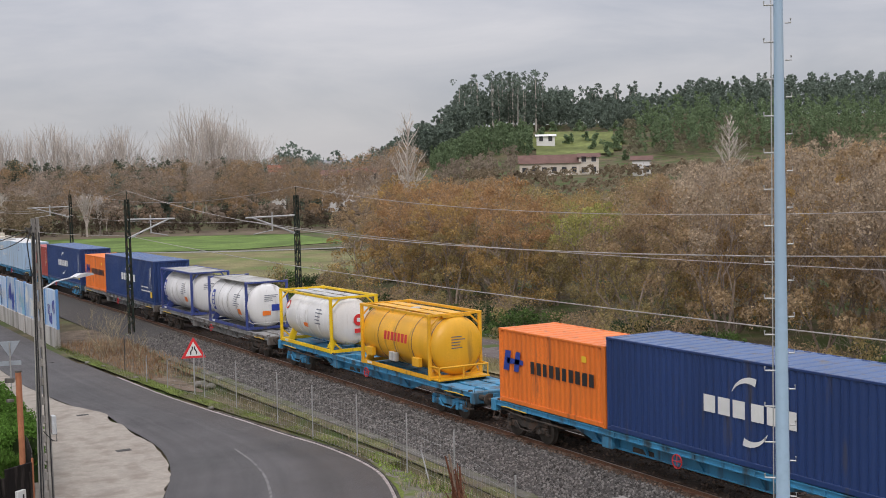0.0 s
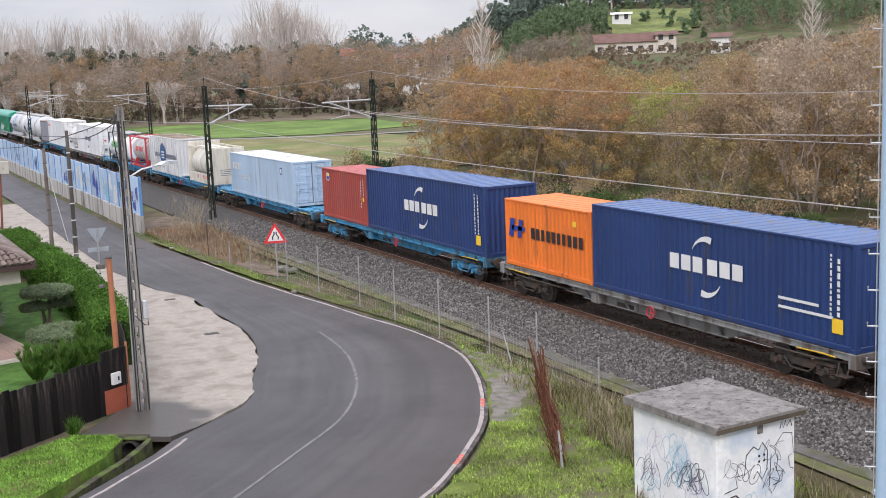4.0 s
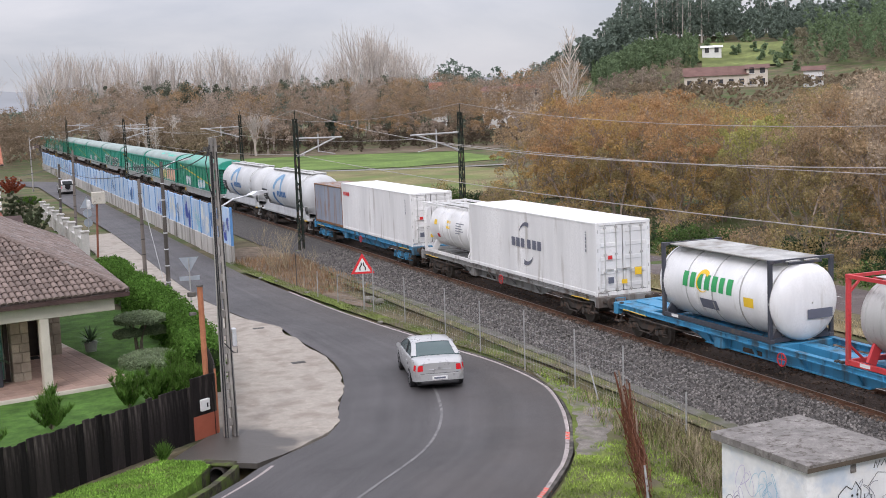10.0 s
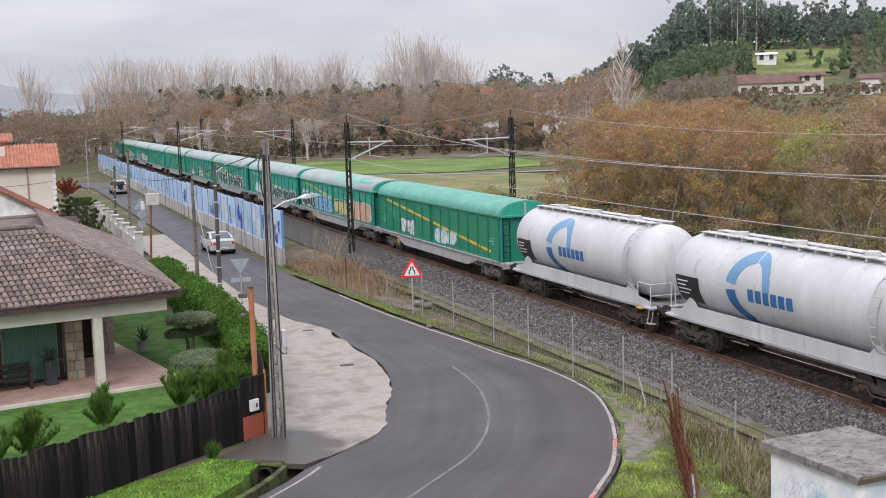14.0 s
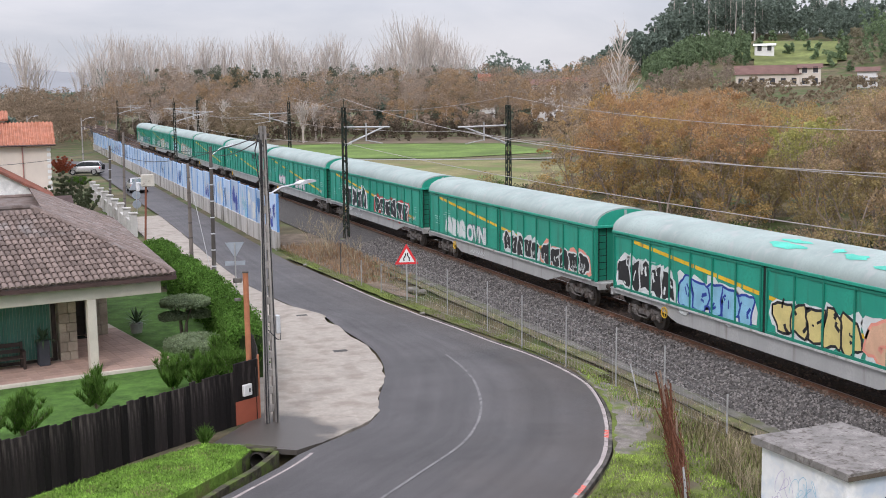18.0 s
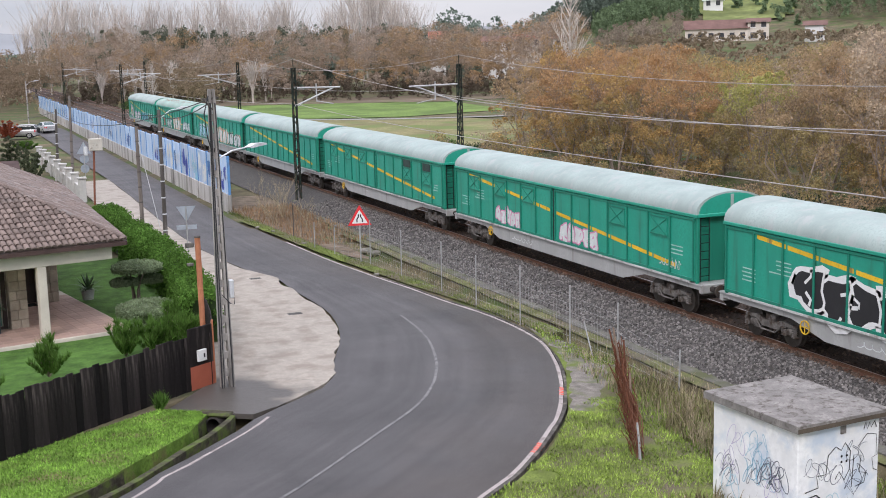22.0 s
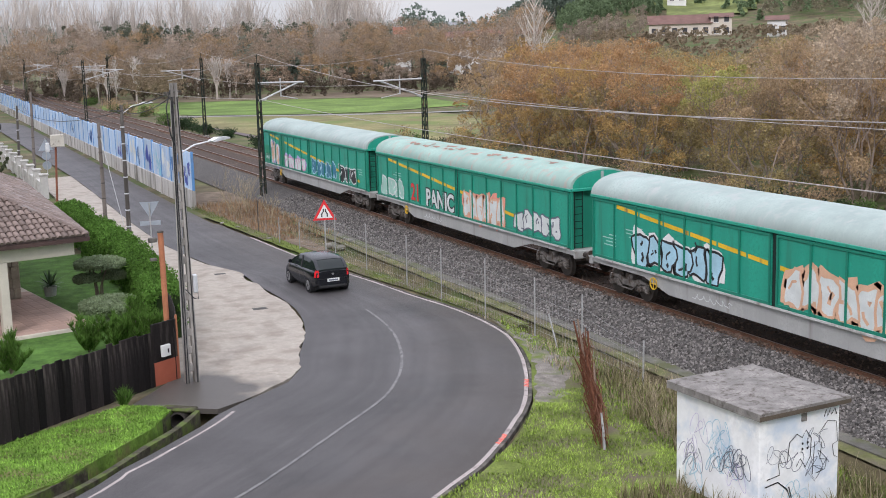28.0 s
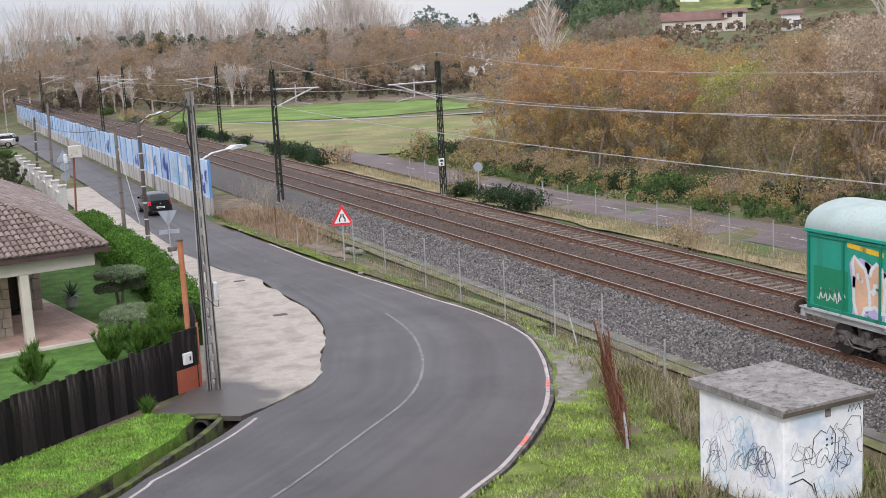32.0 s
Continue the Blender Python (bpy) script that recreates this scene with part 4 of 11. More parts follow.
def add_ends(wagon, half, z=1.05):
    """Buffers, coupling and air hoses at both ends."""
    for s in (-1, 1):
        for x in (-0.95, 0.95):
            b = part("buffer", BUFFER, P_DARK, wagon)
            b.matrix_basis = pose(x, s * (half - 0.62), z, 0, 0, 0 if s < 0 else 180)
        c = Mesh().tube([(0, s * (half - 0.75), z), (0.02, s * (half - 0.3), z - 0.08), (0, s * (half - 0.05), z - 0.03)], 0.05, 6)
        part("coupling", c, P_DARK, wagon)
        part("air_hose", Mesh().tube([(0.35, s * (half - 0.7), z - 0.1), (0.35, s * (half - 0.45), z - 0.4), (0.3, s * (half - 0.1), z - 0.5), (0.22, s * half, z - 0.42)], 0.03, 6), M_HOSE, wagon)


FLAT_CACHE = {}


def flat_wagon(material, bogie_mat, deck=1.16):
    """A container flat wagon, 20 m over the couplings, made once for each colour."""
    key = (material.name, bogie_mat.name)
    if key in FLAT_CACHE:
        return copy_thing(FLAT_CACHE[key], pose(0, 0, 0))
    w = empty("flat_wagon", pose(0, 0, 0), "", "railway wagon", "wagons of the freight train")
    half = 10.0
    for s in (-1, 1):
        x = s * 1.12
        sill = Mesh()
        sill.prism([(-9.2, deck), (9.2, deck), (9.2, deck - 0.17), (-9.2, deck - 0.17)], "x", x - 0.05, x + 0.05)
        sill.box(x - 0.10, x + 0.10, -9.2, 9.2, deck - 0.03, deck - 0.001)
        sill.box(x - 0.09, x + 0.09, -9.2, 9.2, deck - 0.19, deck - 0.165)
        for y in np.arange(-8.4, 8.5, 1.2):
            sill.box(x + s * 0.05, x + s * 0.09, y - 0.025, y + 0.025, deck - 0.165, deck - 0.03)
        belly = Mesh().prism([(-5.6, deck - 0.19), (5.6, deck - 0.19), (3.9, deck - 0.60), (-3.9, deck - 0.60)], "x", s * 0.80 - 0.03, s * 0.80 + 0.03)
        belly.cbox(s * 0.80 - 0.10, s * 0.80 + 0.10, -3.95, 3.95, deck - 0.63, deck - 0.58, 0.01)
        for y in (-3.6, -1.2, 1.2, 3.6):
            belly.bar((s * 0.84, y, deck - 0.58), (s * 1.08, y, deck - 0.18), 0.05, 0.12, (0, 1, 0))
        part("belly_girder", belly, material, w)
        for y in (-5.9, -4.8, 4.8, 5.9):
            part("outrigger", Mesh().prism([(s * 0.25, deck - 0.40), (s * 1.08, deck - 0.17), (s * 1.08, deck - 0.05), (s * 0.25, deck - 0.05)], "y", y - 0.04, y + 0.04), material, w)
        part("side_sill", sill, material, w)
    part("centre_sill", Mesh().box(-0.25, 0.25, -9.3, 9.3, deck - 0.36, deck - 0.04), material, w)
    for y in (-8.0, -5.4, -2.7, 0.0, 2.7, 5.4, 8.0):
        part("cross_member", Mesh().cbox(-1.08, 1.08, y - 0.13, y + 0.13, deck - 0.28, deck - 0.02, 0.02), material, w)
    for s in (-1, 1):
        e = Mesh().cbox(-1.25, 1.25, s * 9.28 - 0.14, s * 9.28 + 0.14, deck - 0.42, deck + 0.02, 0.03)
        part("headstock", e, material, w)
        for x0, x1 in ((-1.15, -0.55), (0.55, 1.15), (-0.4, 0.4)):
            y0, y1 = sorted((s * 9.15, s * 7.0))
            part("end_deck_plate", Mesh().cbox(x0, x1, y0, y1, deck - 0.06, deck + 0.004, 0.01), material, w)
        part("step", Mesh().box(-1.35, -1.1, s * 9.0 - 0.2, s * 9.0 + 0.2, 0.52, 0.55).bar((-1.3, s * 9.0 - 0.18, 0.54), (-1.2, s * 9.0 - 0.18, deck - 0.3), 0.03).bar((-1.3, s * 9.0 + 0.18, 0.54), (-1.2, s * 9.0 + 0.18, deck - 0.3), 0.03), P_DARK, w)
    for y in (-9.0, -3.1, -2.9, 2.9, 3.1, 9.0):
        for x in (-1.13, 1.13):
            part("twistlock", Mesh().cbox(x - 0.07, x + 0.07, y - 0.07, y + 0.07, deck - 0.02, deck + 0.06, 0.02), P_DARK, w)
    wheel = Mesh()
    for i in range(16):
        a, b = 6.2832 * i / 16, 6.2832 * (i + 1) / 16
        wheel.bar((-1.28, -0.6 + 0.2 * math.cos(a), 0.82 + 0.2 * math.sin(a)), (-1.28, -0.6 + 0.2 * math.cos(b), 0.82 + 0.2 * math.sin(b)), 0.03)
    wheel.bar((-1.28, -0.8, 0.82), (-1.28, -0.4, 0.82), 0.02).bar((-1.28, -0.6, 0.62), (-1.28, -0.6, 1.02), 0.02).bar((-1.28, -0.6, 0.82), (-1.1, -0.6, 0.82), 0.03)
    part("handbrake_wheel", wheel, P_RFRAME, w, "red handbrake wheel")
    part("brake_reservoir", Mesh().lathe_y([(0.9, 0.01), (0.95, 0.17), (1.9, 0.17), (1.95, 0.01)], 12, -0.7, 0.62), P_DARK, w, smooth=True)
    for s in (-1, 1):
        part("brake_pipe", Mesh().tube([(-1.0, s * 9.1, 0.85), (-1.22, s * 8.0, 0.82), (-1.2, s * 6.0, 0.8), (-0.9, s * 4.6, 0.7)], 0.035), P_DARK, w)
    part("equipment_box", Mesh().cbox(-1.15, -0.75, 2.6, 3.1, 0.55, 0.95, 0.03), material, w)
    for s in (-1, 1):
        part("brake_lever", Mesh().tube([(-1.24, s * 8.7, 0.98), (-1.30, s * 8.3, 1.02), (-1.27, s * 7.6, 0.99), (-1.2, s * 7.2, 0.96)], 0.02, 5), P_STRIPE, w, "yellow brake changeover lever")
        part("grab_rail", Mesh().tube([(-1.18, s * 9.35, deck), (-1.18, s * 9.35, deck + 0.16), (-0.75, s * 9.35, deck + 0.16), (-0.75, s * 9.35, deck)], 0.015, 5), material, w)
    for y in (-7.3, 7.3):
        add_bogie(w, y, bogie_mat)
    add_ends(w, half, 1.0)
    FLAT_CACHE[key] = w
    return w


# ---- containers ----
W2 = 1.219


def corrugated(y0, y1, z0, z1, x, depth=0.036, pitch=0.278):
    """A trapezoid-corrugated side, hollow side towards the middle."""
    m, s = Mesh(), (1 if x > 0 else -1)
    n = max(2, round((y1 - y0) / pitch))
    p = (y1 - y0) / n
    cols = []
    for i in range(n):
        a = y0 + i * p
        cols += [(a, 0), (a + 0.26 * p, 0), (a + 0.5 * p, -depth), (a + 0.76 * p, -depth)]
    cols.append((y1, 0))
    v = [(x + s * dx, y, z) for y, dx in cols for z in (z0, z1)]
    return m.add(v, [(2 * i, 2 * i + 1, 2 * i + 3, 2 * i + 2) for i in range(len(cols) - 1)])


def corrugated_end(x0, x1, z0, z1, y, depth=0.04, pitch=0.25):
    m, s = Mesh(), (1 if y > 0 else -1)
    n = max(2, round((x1 - x0) / pitch))
    p = (x1 - x0) / n
    cols = []
    for i in range(n):
        a = x0 + i * p
        cols += [(a, 0), (a + 0.26 * p, 0), (a + 0.5 * p, -depth), (a + 0.76 * p, -depth)]
    cols.append((x1, 0))
    v = [(x, y + s * dy, z) for x, dy in cols for z in (z0, z1)]
    return m.add(v, [(2 * i, 2 * i + 1, 2 * i + 3, 2 * i + 2) for i in range(len(cols) - 1)])


CASTING = Mesh().cbox(-0.089, 0.089, -0.081, 0.081, -0.059, 0.059, 0.012)
CAST_MESH = {}


def castings(c, length, h, material, w=W2):
    key = material.name
    if key not in CAST_MESH:
        CAST_MESH[key] = CASTING.data("corner_casting", material)
    for sx in (-1, 1):
        for sy in (-1, 1):
            for z in (0.06, h - 0.06):
                k = part("corner_casting", CAST_MESH[key], material, c)
                k.matrix_basis = pose(sx * (w - 0.085), sy * (length / 2 - 0.079), z)


def lock_door(c, y, h, material, handle):
    """A pair of end doors with their lock bars, on the end that faces the lane's near end."""
    for sx in (-1, 1):
        d = Mesh().cbox(0.02 if sx > 0 else -1.10, 1.10 if sx > 0 else -0.02, y - 0.01, y + 0.05, 0.18, h - 0.14, 0.012)
        for i in range(5):
            z = 0.32 + i * (h - 0.75) / 4
            d.cbox(0.12 if sx > 0 else -1.0, 1.0 if sx > 0 else -0.12, y - 0.035, y - 0.008, z, z + 0.16, 0.012)
        door = part("door", d, material, c)
        for bx in (0.32, 0.82):
            x = sx * bx
            lb = Mesh().cyl((x, y - 0.06, 0.14), (x, y - 0.06, h - 0.1), 0.02, n=8)
            lb.bar((x, y - 0.075, 1.05), (x - sx * 0.35, y - 0.075, 1.02), 0.03, 0.05)
            for z in (0.2, 0.9, 1.6, h - 0.25):
                lb.box(x - 0.05, x + 0.05, y - 0.085, y - 0.03, z, z + 0.07)
            part("lock_bar", lb, handle, door)
        for z in np.linspace(0.35, h - 0.35, 4):
            part("hinge", Mesh().cyl((sx * 1.13, y - 0.03, z - 0.07), (sx * 1.13, y - 0.03, z + 0.07), 0.03, n=8), handle, door)


def container(length, h, material, label, frame_mat=None, smooth_side=False, doors=False, roof_mat=None, rib=False):
    frame_mat = frame_mat or material
    c = empty("shipping_container", pose(0, 0, 0), label, "container", "containers on the train")
    hl = length / 2
    for s in (-1, 1):
        x = s * (W2 - 0.02)
        if smooth_side:
            sd = Mesh().cbox(min(x, x - s * 0.05), max(x, x - s * 0.05), -hl + 0.1, hl - 0.1, 0.14, h - 0.06, 0.01)
            for y in np.linspace(-hl + 0.75, hl - 0.75, rib) if rib else ():
                part("rib", Mesh().cbox(min(x, x + s * 0.035), max(x, x + s * 0.035), y - 0.05, y + 0.05, 0.16, h - 0.08, 0.012), material, c)
        else:
            sd = corrugated(-hl + 0.1, hl - 0.1, 0.14, h - 0.06, x)
        part("side_panel", sd, material, c)
        part("bottom_rail", Mesh().cbox(min(s * W2, s * (W2 - 0.06)), max(s * W2, s * (W2 - 0.06)), -hl + 0.15, hl - 0.15, 0.02, 0.17, 0.01), frame_mat, c)
        part("top_rail", Mesh().cbox(min(s * W2, s * (W2 - 0.06)), max(s * W2, s * (W2 - 0.06)), -hl + 0.15, hl - 0.15, h - 0.08, h - 0.01, 0.01), frame_mat, c)
        for e in (-1, 1):
            xa, xb = sorted((s * W2, s * (W2 - 0.15)))
            ya, yb = sorted((e * hl, e * (hl - 0.10)))
            part("corner_post", Mesh().cbox(xa, xb, ya, yb, 0.1, h - 0.1, 0.015), frame_mat, c)
    rf, cols = Mesh(), []
    n = max(6, int(length / 0.5))
    for i in range(n):
        a = -hl + 0.08 + i * (length - 0.16) / n
        p = (length - 0.16) / n
        cols += [(a, h - 0.030), (a + 0.55 * p, h - 0.030), (a + 0.64 * p, h - 0.010), (a + 0.92 * p, h - 0.010)]
    cols.append((hl - 0.08, h - 0.030))
    rf.v = [(x, y, z) for y, z in cols for x in (-W2 + 0.05, W2 - 0.05)]
    rf.f = [(2 * i, 2 * i + 1, 2 * i + 3, 2 * i + 2) for i in range(len(cols) - 1)]
    part("roof_panel", rf, roof_mat or material, c)
    part("floor_frame", Mesh().box(-W2 + 0.07, W2 - 0.07, -hl + 0.1, hl - 0.1, 0.06, 0.13), P_DARK, c)
    for e in (-1, 1):
        y = e * (hl - 0.05)
        if doors and e < 0:
            lock_door(c, y, h, material, doors)
        else:
            part("end_panel", corrugated_end(-W2 + 0.15, W2 - 0.15, 0.15, h - 0.12, y), material, c)
        ya, yb = sorted((e * hl, e * (hl - 0.08)))
        part("header", Mesh().cbox(-W2 + 0.17, W2 - 0.17, ya, yb, h - 0.13, h - 0.01, 0.01), frame_mat, c)
        part("threshold", Mesh().cbox(-W2 + 0.17, W2 - 0.17, ya, yb, 0.01, 0.16, 0.01), frame_mat, c)
    castings(c, length, h, frame_mat)
    return c


def tank_container(material, frame_mat, label, length=6.058, h=2.591, r=1.13, tank_len=None, braces=True, top_mat=None, open_frame=False, protrude=0.0, walk_boards=True):
    """A round tank in a frame of 20 feet."""
    c = empty("tank_container", pose(0, 0, 0), label, "tank container", "containers on the train")
    hl, cz = length / 2, h - r - 0.13
    tl = (tank_len or length - 0.25) / 2
    prof = [(-tl, 0.02)] + [(-tl + 0.42 * (1 - math.cos(t)), max(0.02, r * math.sin(t) ** 0.8)) for t in np.linspace(0.15, math.pi / 2, 8)]
    prof += [(-y, rr) for y, rr in prof[::-1]]
    part("tank", Mesh().lathe_y(prof, 40, 0, cz), material, c, smooth=True)
    for y in np.linspace(-tl + 0.5, tl - 0.5, 5):
        part("band", Mesh().lathe_y([(y - 0.03, r + 0.001), (y - 0.03, r + 0.012), (y + 0.03, r + 0.012), (y + 0.03, r + 0.001)], 40, 0, cz), (P_BAND if material is P_YELLOW else material) if braces else P_SILVER, c, smooth=True)
    for s in (-1, 1):
        x = s * (W2 - 0.06)
        if not open_frame:
            part("top_rail", Mesh().bar((x, -hl + 0.1, h - 0.06), (x, hl - 0.1, h - 0.06), 0.10, 0.10), frame_mat, c)
        part("bottom_rail", Mesh().bar((x, -hl + 0.1, 0.09), (x, hl - 0.1, 0.09), 0.11, 0.14), frame_mat, c)
        for e in (-1, 1):
            y = e * (hl - 0.07)
            part("corner_post", Mesh().cbox(x - 0.07, x + 0.07, y - 0.06, y + 0.06, 0.1, h - 0.1, 0.02), frame_mat, c)
            if braces:
                part("corner_brace", Mesh().bar((x, y, h - 0.55), (x - s * 0.5, y, h - 0.08), 0.06).bar((x, y, 0.6), (x - s * 0.5, y, 0.14), 0.06), frame_mat, c)
            part("saddle", Mesh().bar((s * 0.95, e * (tl - 0.6), 0.12), (s * 0.7, e * (tl - 0.6), cz - 0.75), 0.10, 0.3), frame_mat, c)
    for e in (-1, 1):
        y = e * (hl - 0.07)
        part("end_bar", Mesh().bar((-1.1, y, h - 0.06), (1.1, y, h - 0.06), 0.09), frame_mat, c)
        part("end_sill", Mesh().bar((-1.1, y, 0.09), (1.1, y, 0.09), 0.10, 0.14), frame_mat, c)
    if walk_boards:
        for x0 in (-0.62, 0.08):
            for i in range(3):
                y = -tl + 0.35 + i * (2 * tl - 0.7) / 3
                part("walkway_board", Mesh().cbox(x0, x0 + 0.5, y + 0.04, y + (2 * tl - 0.7) / 3 - 0.08, h - 0.085, h - 0.055, 0.008), top_mat or P_SILVER, c)
        for y in (-tl + 0.33, tl - 0.33):
            part("walkway_bearer", Mesh().box(-0.62, 0.62, y - 0.03, y + 0.03, h - 0.16, h - 0.087), frame_mat, c)
    part("manhole", Mesh().lathe_z([(0.0, h - 0.045), (0.24, h - 0.05), (0.26, h - 0.16)], 16, 0, 0.2), P_SILVER, c, smooth=True)
    part("data_plate", Mesh().box(-W2 - 0.004, -W2 + 0.01, hl - 1.0, hl - 0.6, 0.06, 0.16), D_WHITE, c)
    castings(c, length, h, frame_mat)
    return c


TRAIN = []  # (thing, place along the train, height of its base)


def aboard(ob, u, z=0.0):
    ob.matrix_basis = pose(TRACK_X, u, z)
    TRAIN.append((ob, u, z))
    return ob


# flat wagons, in their order from the near end
FLATS = [(P_BLUE, P_DARK, "blue flat wagon under a navy and an orange container"), (P_BLUE, P_BLUE, "bright blue flat wagon with an empty end deck"), (P_GREY, P_DARK, "grey flat wagon with grimy bogies under two tanks"),
         (P_GREY, P_DARK, "grey flat wagon under a navy and an orange container"), (P_BLUE, P_BLUE, "bright blue flat wagon with blue bogies"), (P_BLUE, P_DARK, "bright blue flat wagon with an empty end deck"),
         (P_BLUE, P_DARK, "blue flat wagon with dark grimy bogies"), (P_BLUE, P_DARK, "blue flat wagon under two tank containers"), (P_GREY, P_DARK, "rusty grey flat wagon under a white container"), (P_BLUE, P_BLUE, "blue flat wagon under a white and a rusting container")]
for i, (a, b, text) in enumerate(FLATS):
    aboard(tagged(flat_wagon(a, b), text), 26.9 + 20.0 * i)
DECK = 1.17
rnd = random.Random(11)


def navy(length=12.192, extra=False):
    # the roof's lighter blue paints in the sheen of the sky
    c = container(length, 2.896, P_NAVY, "navy blue corrugated steel container with white mark", roof_mat=paint("navy_roof_in_sky_sheen", (0.05, 0.11, 0.26), 0.35, 0.2))
    at = on_side(-W2 - 0.004)
    m = Mesh()
    # the name runs from the far end (high y) to the near end
    flip = lambda a, b: at(-a, b)
    for i in range(6):
        a = -1.72 + 0.57 * i + (0.12 if i > 2 else 0)
        part("name_bar", plate(Mesh(), flip, a, a + 0.46, 1.28, 1.76), D_WHITE, c)
    for b, t0, t1 in ((1.585, 1.25, 2.6), (1.415, 4.4, 5.75)):
        part("crescent", sweep_arc(Mesh(), flip, 0.05, b, 0.765, t0, t1, 0.22), D_WHITE, c)
    m = Mesh()
    upright_print(m, at, -length / 2 + 0.62, 0.9, 2.5, 0.10, rnd)
    upright_print(m, at, -length / 2 + 0.9, 0.9, 2.55, 0.07, rnd)
    if extra:
        small_print(m, flip, 3.2, 5.4, 0.72, 1.22, 2, rnd)
    part("small_lettering", m, D_WHITE, c)
    plate_m = Mesh()
    plate(plate_m, at, -length / 2 + 0.45, -length / 2 + 0.85, 0.45, 0.85)
    plate(plate_m, on_end(-length / 2 - 0.003), -0.25, 0.05, 0.85, 1.25)
    part("warning_plate", plate_m, D_YELLOW, c, "yellow warning plate")
    return c


def orange():
    c = container(6.058, 2.591, P_ORANGE, "bright orange corrugated steel container with dark blue mark", roof_mat=P_ORANGE)
    at = on_side(-W2 - 0.004)
    flip = lambda a, b: at(-a, b)
    m = Mesh()
    m.add([flip(-2.75, 1.15), flip(-2.4, 1.15), flip(-2.25, 1.85), flip(-2.6, 1.85)], [(0, 1, 2, 3)])
    m.add([flip(-2.1, 1.15), flip(-1.8, 1.15), flip(-1.65, 1.85), flip(-1.95, 1.85)], [(0, 1, 2, 3)])
    m.add([flip(-2.5, 1.4), flip(-1.5, 1.42), flip(-1.5, 1.58), flip(-2.5, 1.6)], [(0, 1, 2, 3)])
    part("company_mark", m, D_BLUE, c, "dark blue mark drawn as plain shapes")
    name_bars(c, D_BLACK, flip, -1.1, 2.55, 1.2, 1.62, 10, rnd, 0.6)
    m = plate(Mesh(), at, -2.1, -1.85, 1.95, 2.15)
    part("warning_plate", m, D_YELLOW, c, "yellow warning plate")
    return c


def pair_a(u40, u20):
    aboard(navy(extra=u40 > 50), u40, DECK)
    aboard(orange(), u20, DECK)


pair_a(23.5, 32.72)
pair_a(83.6, 92.8)
aboard(navy(), 103.55, DECK)

# yellow tank
c = tank_container(P_YELLOW, P_YELLOW, "bright yellow round tank container with steel bands", r=1.16, tank_len=6.9, top_mat=P_YELLOW)
at = on_side(-1.175)
m = Mesh()
flip = lambda a, b: (-math.sqrt(max(0.01, 1.175 ** 2 - (b - 1.30) ** 2)), -a, b)
name_bars(c, D_RED, flip, -0.95, 1.15, 1.25, 1.60, 7, rnd)
small_print(m2 := Mesh(), on_end(-3.46), -0.45, 0.35, 1.2, 1.75, 5, rnd)
part("end_lettering", m2, D_GREY, c)
part("end_handrail", Mesh().tube([(-1.1, -3.0, 0.55), (-1.1, -3.6, 0.55), (1.1, -3.6, 0.55), (1.1, -3.0, 0.55)], 0.04).bar((-1.1, -3.6, 0.1), (-1.1, -3.6, 0.55), 0.05).bar((0, -3.6, 0.1), (0, -3.6, 0.55), 0.05).bar((1.1, -3.6, 0.1), (1.1, -3.6, 0.55), 0.05).box(-1.15, 1.15, -3.65, -3.0, 0.04, 0.10), P_YELLOW, c, "yellow tubular handrail")
for y in (-1.9, 0.1, 2.2):
    part("valve_box", Mesh().cbox(-1.24, -1.05, y - 0.28, y + 0.28, 0.42, 0.78, 0.02), P_YELLOW if y != 0.1 else P_SILVER, c)
aboard(c, 43.85, DECK)

# white tank in a yellow frame
c = tank_container(P_WHITE, P_YFRAME, "white round tank in a bright yellow frame", r=1.10)
at = lambda a, b: (-math.sqrt(max(0.01, 1.115 ** 2 - (b - 1.36) ** 2)), -a, b)
for a, b in ((-2.35, 1.85),):
    m = disc(Mesh(), at, a, b, 0.2)
    part("round_mark", m, D_RED, c, "round red and white mark")
    part("round_mark_core", disc(Mesh(), lambda a, b: (at(a, b)[0] - 0.004, *at(a, b)[1:]), a, b, 0.13), D_WHITE, c)
m = disc(Mesh(), on_end(-2.96), 0.25, 1.45, 0.27)
plate(m, on_end(-2.96), 0.02, 0.42, 0.85, 1.05)
part("round_mark", m, D_RED, c, "round red mark on the tank end")
part("round_mark_core", plate(Mesh(), on_end(-2.965), 0.14, 0.36, 1.36, 1.54), D_WHITE, c)
m = Mesh()
plate(m, at, -0.35, 0.1, 0.95, 1.15)
part("hazard_plate", m, D_ORANGE, c, "orange hazard plate")
part("small_lettering", small_print(Mesh(), at, 1.0, 1.8, 1.15, 1.95, 5, rnd), D_GREY, c)
aboard(c, 53.0, DECK)

